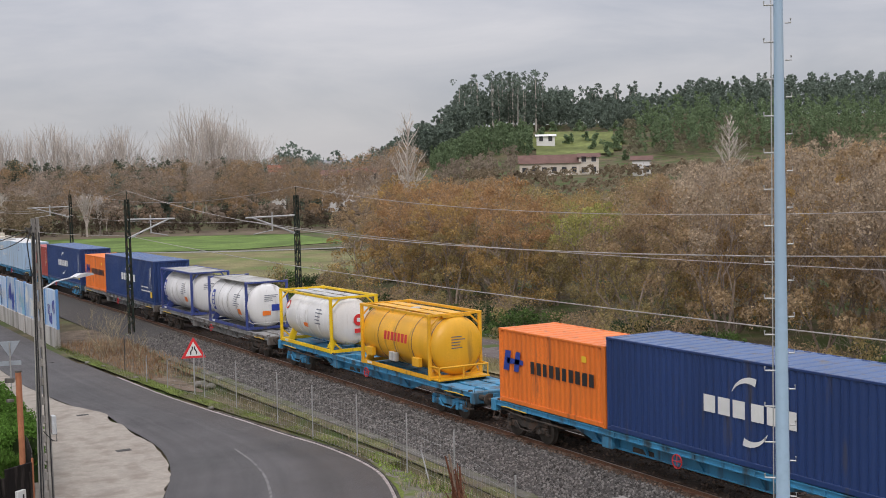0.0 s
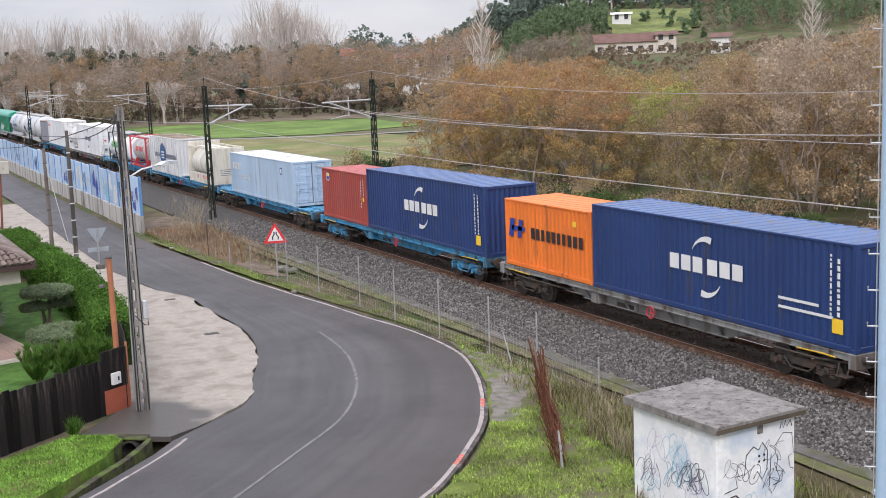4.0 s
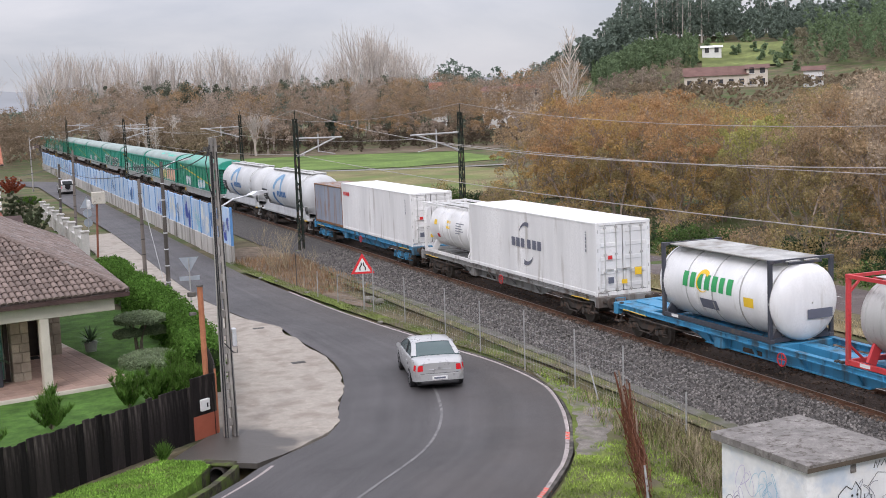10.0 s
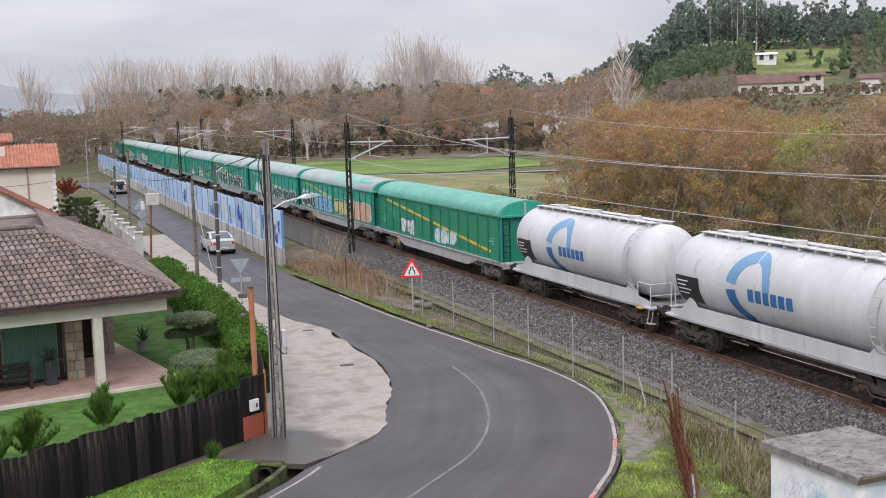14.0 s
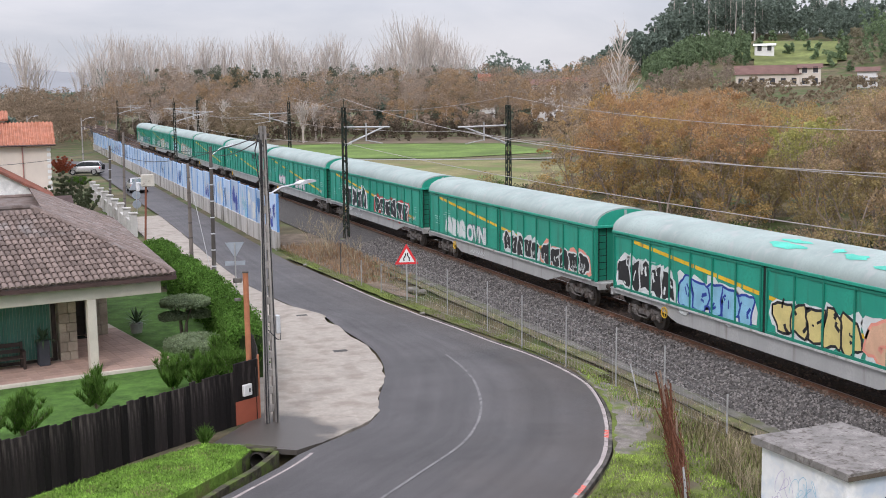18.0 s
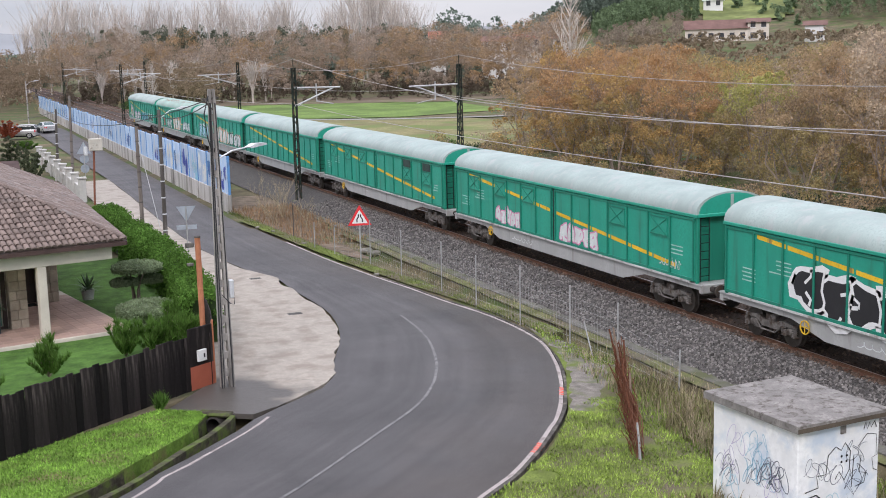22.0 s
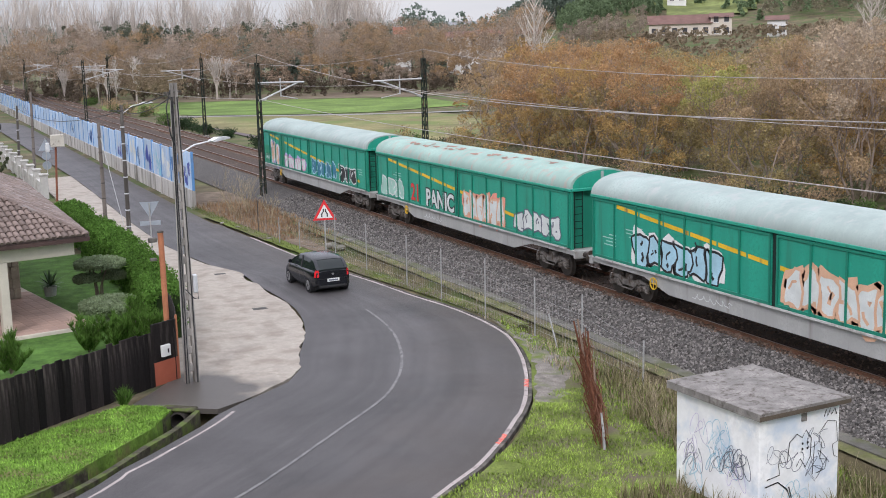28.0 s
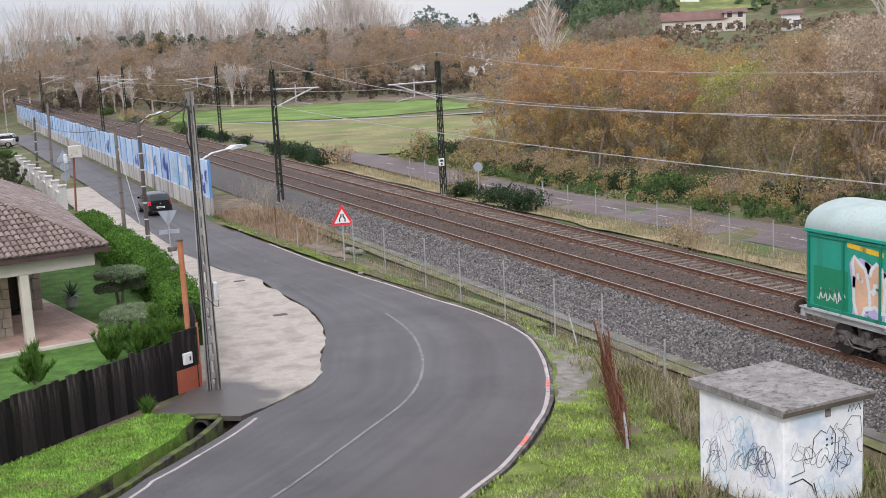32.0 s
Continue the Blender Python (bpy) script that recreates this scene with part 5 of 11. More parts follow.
# two white tanks in dark blue frames
for u, tl, shade in ((63.75, 6.7, True), (72.9, 5.9, False)):
    c = tank_container(P_WHITE, P_BFRAME, "white round tank in a dark blue frame with grey walkway" if shade else "white round tank in a dark blue braced frame", r=1.17, tank_len=tl, braces=not shade, open_frame=shade, walk_boards=False)
    at = lambda a, b: (-math.sqrt(max(0.01, 1.186 ** 2 - (b - 1.29) ** 2)), -a, b)
    m = Mesh()
    plate(m, at, -2.5, -2.08, 0.72, 1.85, 10)
    part("upright_band", m, D_BLUE, c, "dark blue upright name band")
    for i in range(4):
        part("band_bar", plate(Mesh(), lambda a, b: (at(a, b)[0] - 0.004, *at(a, b)[1:]), -2.4, -2.18, 0.87 + 0.22 * i, 1.03 + 0.22 * i, 3), D_WHITE, c)
    part("hazard_plate", plate(Mesh(), at, 1.5, 1.95, 0.75, 1.05), D_ORANGE, c, "orange hazard plate")
    part("small_lettering", small_print(Mesh(), at, 0.9, 1.9, 1.15, 1.85, 6, rnd), D_GREY, c)
    ye = -tl / 2 - 0.012
    if shade:
        part("name_plate", plate(Mesh(), on_end(ye), 0.1, 0.62, 1.0, 1.35), D_BLUE, c, "dark blue name plate")
        part("hazard_plate", plate(Mesh(), on_end(ye), -0.42, 0.05, 0.78, 1.02), D_ORANGE, c, "orange hazard plate")
        part("small_lettering", small_print(Mesh(), on_end(ye), -0.3, 0.5, 1.5, 1.9, 4, rnd), D_GREY, c)
        part("sun_shield", Mesh().cbox(-0.92, 0.92, -3.0, 3.0, 2.50, 2.55, 0.01), mat("grey_weathered_shield", (0.42, 0.42, 0.40), 0.7, stain=((0.22, 0.2, 0.17), 0.5, 1.0)), c, "grey weathered top shield")
        part("end_handrail", Mesh().tube([(-1.1, -3.0, 0.5), (-1.1, -3.65, 0.42), (1.1, -3.65, 0.42), (1.1, -3.0, 0.5)], 0.025), P_SILVER, c)
    else:
        part("sun_shield", Mesh().cbox(-1.15, 1.15, -2.95, 2.95, 2.50, 2.55, 0.01), mat("grey_weathered_shield", (0.42, 0.42, 0.40), 0.7), c, "grey weathered top shield")
        part("name_plate", plate(Mesh(), on_end(ye), 0.1, 0.62, 1.1, 1.4), D_BLUE, c, "dark blue name plate")
        part("small_lettering", small_print(Mesh(), on_end(ye), -0.4, 0.4, 1.5, 1.9, 4, rnd), D_GREY, c)
    aboard(c, u, DECK)

# red container
c = container(6.058, 2.591, P_RED, "faded red corrugated steel container", roof_mat=paint("faded_pinkish_red_roof", (0.42, 0.10, 0.09), 0.5, 0.15))
at = on_side(-W2 - 0.004)
part("badge", plate(Mesh(), at, 1.95, 2.35, 1.95, 2.35), D_WHITE, c, "square white and blue badge")
part("badge_core", plate(Mesh(), on_side(-W2 - 0.008), 2.0, 2.3, 2.0, 2.18), D_BLUE, c)
part("badge_stripe", plate(Mesh(), on_side(-W2 - 0.008), 2.0, 2.3, 2.18, 2.3), D_YELLOW, c)
part("small_lettering", upright_print(upright_print(Mesh(), at, -2.3, 0.9, 2.3, 0.06, rnd), at, -2.62, 1.5, 2.3, 0.06, rnd), D_WHITE, c)
part("warning_plate", plate(Mesh(), at, -2.7, -2.5, 1.2, 1.4), D_YELLOW, c, "yellow warning plate")
aboard(c, 112.75, DECK)

# pale blue container with end doors
c = container(12.192, 2.591, P_PALE, "pale blue smooth-sided container with double end doors", smooth_side=True, doors=P_PALE, roof_mat=paint("pale_dusty_roof", (0.62, 0.64, 0.64), 0.6, 0.35, (0.38, 0.27, 0.18)))
name_bars(c, D_WHITE, lambda a, b: (-W2 - 0.006, -a, b), -5.55, -3.75, 1.55, 1.98, 5, rnd)
lettering("Mercancías", c, -W2 - 0.006, 4.35, 1.02, 0.52, D_WHITE)
part("badge", plate(Mesh(), on_side(-W2 - 0.005), -4.35, -3.95, 1.75, 2.15), D_BLUE, c)
part("badge_core", plate(Mesh(), on_side(-W2 - 0.009), -4.28, -4.05, 1.82, 2.08), D_WHITE, c)
part("small_lettering", small_print(Mesh(), on_end(-6.15), 0.3, 1.0, 2.15, 2.35, 2, rnd), D_WHITE, c)
aboard(c, 126.7, DECK)

# cream tank half hidden in a box frame
c = tank_container(P_CREAM, P_CREAM, "cream tank container with closed end panels", r=1.12, braces=False, top_mat=P_CREAM)
part("end_plate", Mesh().cbox(-1.2, 1.2, -3.02, -2.95, 0.15, 2.55, 0.02), P_CREAM, c, "flat cream end panel")
part("end_plate", Mesh().cbox(-1.2, 1.2, 2.9, 2.98, 0.15, 2.85, 0.02), P_CREAM, c, "flat cream end panel")
part("side_skirt", Mesh().cbox(-1.22, -1.16, -2.9, 2.9, 0.15, 0.72, 0.02), P_CREAM, c, "cream lower side panel")
part("hazard_plate", plate(Mesh(), on_end(-3.028), 0.45, 0.8, 1.55, 1.8), D_RED, c, "red hazard plate")
part("hazard_diamond", Mesh().add([(0.62, -3.028, 1.1), (0.82, -3.028, 1.3), (0.62, -3.028, 1.5), (0.42, -3.028, 1.3)], [(0, 1, 2, 3)]), D_GREEN, c, "green diamond plate")
part("small_lettering", small_print(Mesh(), on_end(-3.028), -0.6, 0.5, 0.6, 1.1, 4, rnd), D_GREY, c)
m = Mesh()
for a, col in ((0.9, D_RED), (1.7, D_ORANGE), (2.35, D_GREEN), (-0.6, D_RED)):
    part("side_plate", plate(Mesh(), on_side(-1.228), -a - 0.13, -a + 0.13, 0.35, 0.6), col, c)
aboard(c, 140.5, DECK)

# ribbed white bulk container
P_RIBWHITE = paint("grey_white_ribbed_paint", (0.64, 0.64, 0.63), 0.5, 0.14, (0.36, 0.33, 0.29))
c = container(9.125, 2.896, P_RIBWHITE, "grey-white ribbed bulk container with a wooden-brown roof", smooth_side=True, rib=12, roof_mat=mat("brown_dusty_roof_sheet", (0.33, 0.28, 0.22), 0.8, stain=((0.2, 0.16, 0.12), 0.5, 0.9)))
for i in range(14):
    part("side_rib", Mesh().cbox(-W2 - 0.055, -W2, -4.45 + 0.684 * i - 0.055, -4.45 + 0.684 * i + 0.055, 0.2, 2.72, 0.015), P_RIBWHITE, c)
part("round_mark", disc(Mesh(), on_side(-W2 - 0.058), 0.05, 1.5, 0.92, 30), mat("navy_round_mark_paint", (0.03, 0.085, 0.21), 0.5, var=0.08, bump=0), c, "large round blue mark")
m = Mesh()
for b in (1.72, 1.5, 1.28):
    plate(m, on_side(-W2 - 0.062), -0.55 + 0.1 * b, 0.45, b - 0.06, b + 0.04)
part("round_mark_bars", m, D_WHITE, c)
m = Mesh()
fl = lambda a, b: (-W2 - 0.060, -a, b)
name_bars(c, D_GREY, fl, -2.85, -0.95, 1.30, 1.62, 4, rnd)
name_bars(c, D_GREY, fl, 0.95, 4.0, 1.28, 1.62, 9, rnd)
part("small_lettering", small_print(Mesh(), on_side(-W2 - 0.012), -4.35, -3.95, 0.6, 1.9, 7, rnd), D_GREY, c)
for i in range(8):
    y = -4.1 + i * 1.17
    part("roof_hatch", Mesh().cbox(-1.0, 1.0, y - 0.07, y + 0.07, 2.87, 2.93, 0.02), mat("brown_dusty_roof_sheet", (0.33, 0.28, 0.22), 0.8), c)
aboard(c, 151.2, DECK)

# silver tank in a red frame
c = tank_container(P_SILVER, P_RFRAME, "dull silver round tank in a bright red frame", r=1.08)
at = lambda a, b: (-math.sqrt(max(0.01, 1.096 ** 2 - (b - 1.38) ** 2)), -a, b)
name_bars(c, D_RED, at, -1.35, 1.35, 1.32, 1.72, 5, rnd, 0.55, 5)
part("small_lettering", small_print(Mesh(), at, 1.7, 2.3, 0.75, 1.0, 3, rnd), D_GREY, c)
aboard(c, 160.55, DECK)

# white tank with green name
P_CLEAN = paint("clean_white_tank_paint", (0.83, 0.83, 0.82), 0.35, 0.04, (0.5, 0.47, 0.42))
c = tank_container(P_CLEAN, P_DARKFRAME, "white round tank in a dark frame", r=1.22, tank_len=7.0, braces=False, open_frame=True)
at = lambda a, b: (-math.sqrt(max(0.01, 1.236 ** 2 - (b - 1.241) ** 2)), -a, b)
name_bars(c, D_GREEN, at, -1.75, 1.15, 1.25, 1.75, 7, rnd, 0.6, 6)
part("name_ring", sweep_arc(Mesh(), lambda a, b: (at(a, b)[0] - 0.005, *at(a, b)[1:]), -0.55, 1.5, 0.34, 0.8, 5.6, 0.16), D_YELLOW, c)
part("dark_plate", plate(Mesh(), at, -0.75, 0.2, 0.62, 0.95), D_GREY, c)
part("end_plate", plate(Mesh(), on_end(-3.52), -0.2, 0.75, 0.75, 1.05), D_GREY, c)
part("hazard_plate", plate(Mesh(), at, 1.7, 2.2, 1.0, 1.3), D_YELLOW, c, "yellow plate")
part("sun_shield", Mesh().cbox(-0.92, 0.92, -3.0, 3.0, 2.50, 2.55, 0.01), mat("grey_weathered_shield", (0.42, 0.42, 0.40), 0.7), c, "grey weathered top shield")
aboard(c, 169.95, DECK)

# white refrigerated containers
for u, mark in ((183.7, True), (203.8, False)):
    c = container(12.192, 2.896, P_WHITE, "white smooth refrigerated container with steel-barred end doors", smooth_side=True, doors=P_SILVER, frame_mat=P_WHITE)
    fl = lambda a, b: (-W2 - 0.005, -a, b)
    if mark:
        name_bars(c, D_GREY, fl, -1.5, -0.1, 1.33, 1.72, 3, rnd)
        name_bars(c, D_GREY, fl, 0.05, 1.5, 1.33, 1.72, 3, rnd)
        for b, t0, t1 in ((1.605, 1.25, 2.6), (1.435, 4.4, 5.75)):
            part("crescent", sweep_arc(Mesh(), fl, 0.0, b, 0.765, t0, t1, 0.22), D_GREY, c)
    else:
        name_bars(c, D_RED, fl, -5.75, -4.55, 2.12, 2.36, 5, rnd)
    part("small_lettering", upright_print(Mesh(), on_side(-W2 - 0.005), -5.3, 1.7, 2.5, 0.08, rnd), D_GREY, c)
    for x0, x1, z0, z1 in ((-0.15, 0.1, 0.45, 0.62), (0.45, 0.75, 0.75, 1.05)):
        part("warning_plate", plate(Mesh(), on_end(-6.19), x0, x1, z0, z1), D_YELLOW, c, "yellow warning plate")
    part("hazard_plate", plate(Mesh(), on_end(-6.19), -0.75, -0.55, 1.45, 1.6), D_RED, c)
    part("grey_plate", plate(Mesh(), on_end(-6.19), -0.75, -0.5, 0.5, 0.75), D_GREY, c)
    aboard(c, u, DECK)

# white tank between frames
c = tank_container(P_WHITE, P_WHITE, "white round tank in a grimy white frame", r=1.10)
at = lambda a, b: (-math.sqrt(max(0.01, 1.115 ** 2 - (b - 1.36) ** 2)), -a, b)
part("hazard_plate", plate(plate(Mesh(), at, -1.9, -1.55, 1.5, 1.75), at, -0.3, 0.15, 1.4, 1.8), D_YELLOW, c)
part("hazard_plate", plate(Mesh(), at, -1.6, -1.3, 0.85, 1.05), D_RED, c)
part("small_lettering", small_print(Mesh(), at, 0.9, 1.9, 1.2, 1.8, 5, rnd), D_GREY, c)
aboard(c, 192.75, DECK)

# rusting container
c = container(6.058, 2.591, P_RUSTY, "blue-grey corrugated container streaked with rust", frame_mat=paint("rust_brown_frame", (0.24, 0.12, 0.06), 0.8, 0.5), roof_mat=paint("rust_and_grey_roof", (0.30, 0.27, 0.26), 0.8, 0.5, (0.25, 0.13, 0.07)))
aboard(c, 212.95, DECK)


# ---- powder tank wagons ----
def powder_wagon():
    w = empty("tank_wagon", pose(0, 0, 0), "white powder tank wagon with a blue swirl mark", "railway wagon", "wagons of the freight train")
    half, cz, r = 7.2, 2.68, 1.46
    tl = 6.55
    prof = [(-tl, 0.02)] + [(-tl + 1.0 * (1 - math.cos(t)), max(0.02, r * math.sin(t) ** 0.75)) for t in np.linspace(0.12, math.pi / 2, 9)]
    prof += [(-y, rr) for y, rr in prof[::-1]]
    shell = part("tank", Mesh().lathe_y(prof, 48, 0, cz), P_TANK, w, smooth=True)
    for y in (-3.2, 0.2, 3.4):
        part("weld_band", Mesh().lathe_y([(y - 0.02, r), (y - 0.02, r + 0.006), (y + 0.02, r + 0.006), (y + 0.02, r)], 48, 0, cz), P_TANK, shell)
    for s in (-1, 1):
        x = s * 1.2
        skirt = Mesh().prism([(-6.4, 1.10), (6.4, 1.10), (6.4, 1.30), (5.6, 1.42), (5.0, 1.95), (4.6, 1.60), (-4.6, 1.60), (-5.0, 1.95), (-5.6, 1.42), (-6.4, 1.30)], "x", x - 0.03, x + 0.03)
        part("side_skirt", skirt, P_TANK, w)
        part("side_sill", Mesh().cbox(x - 0.06, x + 0.06, -6.6, 6.6, 0.98, 1.10, 0.02), P_SILL, w)
    part("floor_frame", Mesh().box(-1.1, 1.1, -6.5, 6.5, 0.95, 1.12), P_SILL, w)
    for s in (-1, 1):
        part("end_platform", Mesh().cbox(-1.3, 1.3, min(s * 6.1, s * 6.7), max(s * 6.1, s * 6.7), 1.02, 1.12, 0.02), P_TANK, w)
    rail = Mesh()
    for x in (-1.28, -0.2, 0.8):
        rail.tube([(x, -6.65, 1.1), (x, -6.65, 2.0), (x + 0.9, -6.65, 2.0), (x + 0.9, -6.65, 1.1)], 0.028)
    rail.tube([(-1.28, -6.65, 1.55), (1.28, -6.65, 1.55)], 0.02).tube([(-1.3, -6.7, 2.0), (-1.3, -5.7, 2.0), (-1.3, -5.7, 1.1)], 0.028)
    part("handrail", rail, P_TANK, w, "white tubular handrail")
    lad = Mesh()
    arc = [(-1.62 * math.cos(a), cz + 1.52 * math.sin(a)) for a in np.linspace(-0.75, 1.25, 12)]
    for y in (-5.4, -5.0):
        lad.tube([(x, y, z) for x, z in arc], 0.022)
    for x, z in [(-1.62 * math.cos(a), cz + 1.52 * math.sin(a)) for a in np.linspace(-0.7, 1.2, 11)]:
        lad.cyl((x, -5.4, z), (x, -5.0, z), 0.015, n=5)
    part("ladder", lad, P_SILVER, w)
    top = Mesh()
    for y in np.linspace(-5.2, 5.2, 14):
        top.box(-0.55, 0.55, y - 0.03, y + 0.03, cz + r - 0.06, cz + r + 0.05)
    top.box(-0.55, -0.15, -5.4, 5.4, cz + r + 0.05, cz + r + 0.08).box(0.15, 0.55, -5.4, 5.4, cz + r + 0.05, cz + r + 0.08)
    part("roof_walkway", top, P_SILVER, w)
    for y in (-3.2, 0.3, 3.6):
        part("filling_hatch", Mesh().lathe_z([(0.0, cz + r + 0.2), (0.26, cz + r + 0.18), (0.28, cz + r - 0.05)], 14, 0, y), P_SILVER, w, smooth=True)
    at = lambda a, b: (-math.sqrt(max(0.02, (r + 0.012) ** 2 - (b - cz) ** 2)), -a, b)
    pale = mat("pale_blue_lettering", (0.14, 0.30, 0.47), 0.5, var=0.08, bump=0)
    for text, ink, t0, t1, w0, w1 in (("dark blue crescent drawn as a plain shape", D_MID, 3.22, 4.55, 0.50, 0.30), ("pale blue arch drawn as a plain shape", pale, 1.62, 3.02, 0.34, 0.50), ("pale blue leg of the arch drawn as a plain shape", pale, 0.05, 1.52, 0.46, 0.30)):
        m, rows, cols = Mesh(), 16, 6
        for i in range(rows + 1):
            f = i / rows
            t, wd = t0 + (t1 - t0) * f, w0 + (w1 - w0) * f
            for j in range(cols + 1):
                q = 1.0 + wd * (j / cols - 0.5)
                m.v.append(at(-0.95 + (1.15 if t > 1.57 else 0.85) * q * math.cos(t), 2.68 + 1.08 * q * math.sin(t)))
        m.f = [(i * (cols + 1) + j, i * (cols + 1) + j + 1, (i + 1) * (cols + 1) + j + 1, (i + 1) * (cols + 1) + j) for i in range(rows) for j in range(cols)]
        part("swirl_mark", m, ink, w, text)
    for k in range(6):
        part("name_bar", plate(Mesh(), at, -1.1 + 0.42 * k, -0.78 + 0.42 * k, 2.32, 2.74, 6), D_MID, w)
    m = Mesh()
    for i in range(6):
        b = 1.75 + i * 0.16
        plate(m, at, -5.6 + 0.04 * (i == 0), -4.1, b, b + 0.16)
    part("data_panel", m, D_BLACK, w, "black data panel")
    part("small_lettering", small_print(Mesh(), lambda a, b: (at(a, b)[0] - 0.006, *at(a, b)[1:]), -5.5, -4.5, 2.0, 2.6, 4, rnd), D_WHITE, w)
    part("discharge_pipe", Mesh().tube([(-0.85, -3.6, 0.75), (-0.9, 0, 0.72), (-0.85, 3.6, 0.75)], 0.05), P_DARK, w)
    for y in (-5.0, 5.0):
        add_bogie(w, y, P_DARK)
    add_ends(w, half)
    part("yellow_step", Mesh().cbox(-1.35, -1.1, -6.0, -5.6, 0.95, 1.02, 0.02), P_STRIPE, w)
    part("step", Mesh().box(-1.35, -1.1, -6.75, -6.35, 0.45, 0.48).bar((-1.3, -6.7, 0.46), (-1.2, -6.7, 1.0), 0.03).bar((-1.3, -6.4, 0.46), (-1.2, -6.4, 1.0), 0.03), P_SILL, w)
    return w


pw = powder_wagon()
aboard(pw, 224.1)
aboard(copy_thing(pw, pose(0, 0, 0)), 238.55)


# ---- green sliding-wall wagons ----
VAN_BODY = 10.25
# door green darkened: the thin shadows along ribs and frames are painted in
P_FRAMEGREEN = paint("green_rib_paint", (0.008, 0.19, 0.125), 0.45, 0.12, (0.02, 0.10, 0.07))
P_STRAP = mat("black_door_gap", (0.015, 0.03, 0.025), 0.8, bump=0)


def van_parts():
    """Meshes shared by all ten wagons."""
    hw, z0, z1 = 1.38, 1.22, 3.50
    out = {}
    out["end_wall"] = Mesh().box(-1.25, 1.25, -0.03, 0.03, z0, 3.9)
    # roof: an arch over the whole length, lipped at the eaves
    arch = [(-hw - 0.03, z1)] + [(-(hw + 0.03) * math.cos(t), z1 + 0.06 + 0.70 * math.sin(t) ** 0.9) for t in np.linspace(0.05, math.pi - 0.05, 15)] + [(hw + 0.03, z1)]
    out["roof"] = Mesh().prism(arch, "y", -VAN_BODY + 0.02, VAN_BODY - 0.02)
    out["eave"] = Mesh().cbox(-0.035, 0.035, -VAN_BODY, VAN_BODY, z1 - 0.06, z1 + 0.05, 0.015)
    door = Mesh().cbox(-0.03, 0.03, -VAN_BODY / 2 + 0.16, VAN_BODY / 2 - 0.10, z0 + 0.05, z1 - 0.08, 0.01)
    out["door"] = door
    ribm = Mesh().cbox(-0.055, 0.0, -0.035, 0.035, z0 + 0.06, z1 - 0.10, 0.008)
    out["rib"] = ribm
    out["frame"] = Mesh().cbox(-0.035, 0.0, -VAN_BODY / 2 + 0.16, VAN_BODY / 2 - 0.10, z1 - 0.18, z1 - 0.09, 0.01).cbox(-0.035, 0.0, -VAN_BODY / 2 + 0.16, VAN_BODY / 2 - 0.10, z0 + 0.05, z0 + 0.15, 0.01)
    out["sill"] = Mesh().prism([(-10.5, 1.22), (10.5, 1.22), (10.5, 1.02), (6.9, 1.0), (5.4, 0.62), (-5.4, 0.62), (-6.9, 1.0), (-10.5, 1.02)], "x", -0.03, 0.03).box(-0.09, 0.09, -10.5, 10.5, 1.17, 1.21)
    return out


VAN = van_parts()
VAN_DATA = {}


def van_data(key, material, smooth=False):
    k = (key, material.name)
    if k not in VAN_DATA:
        VAN_DATA[k] = VAN[key].data(key, material, smooth)
    return VAN_DATA[k]


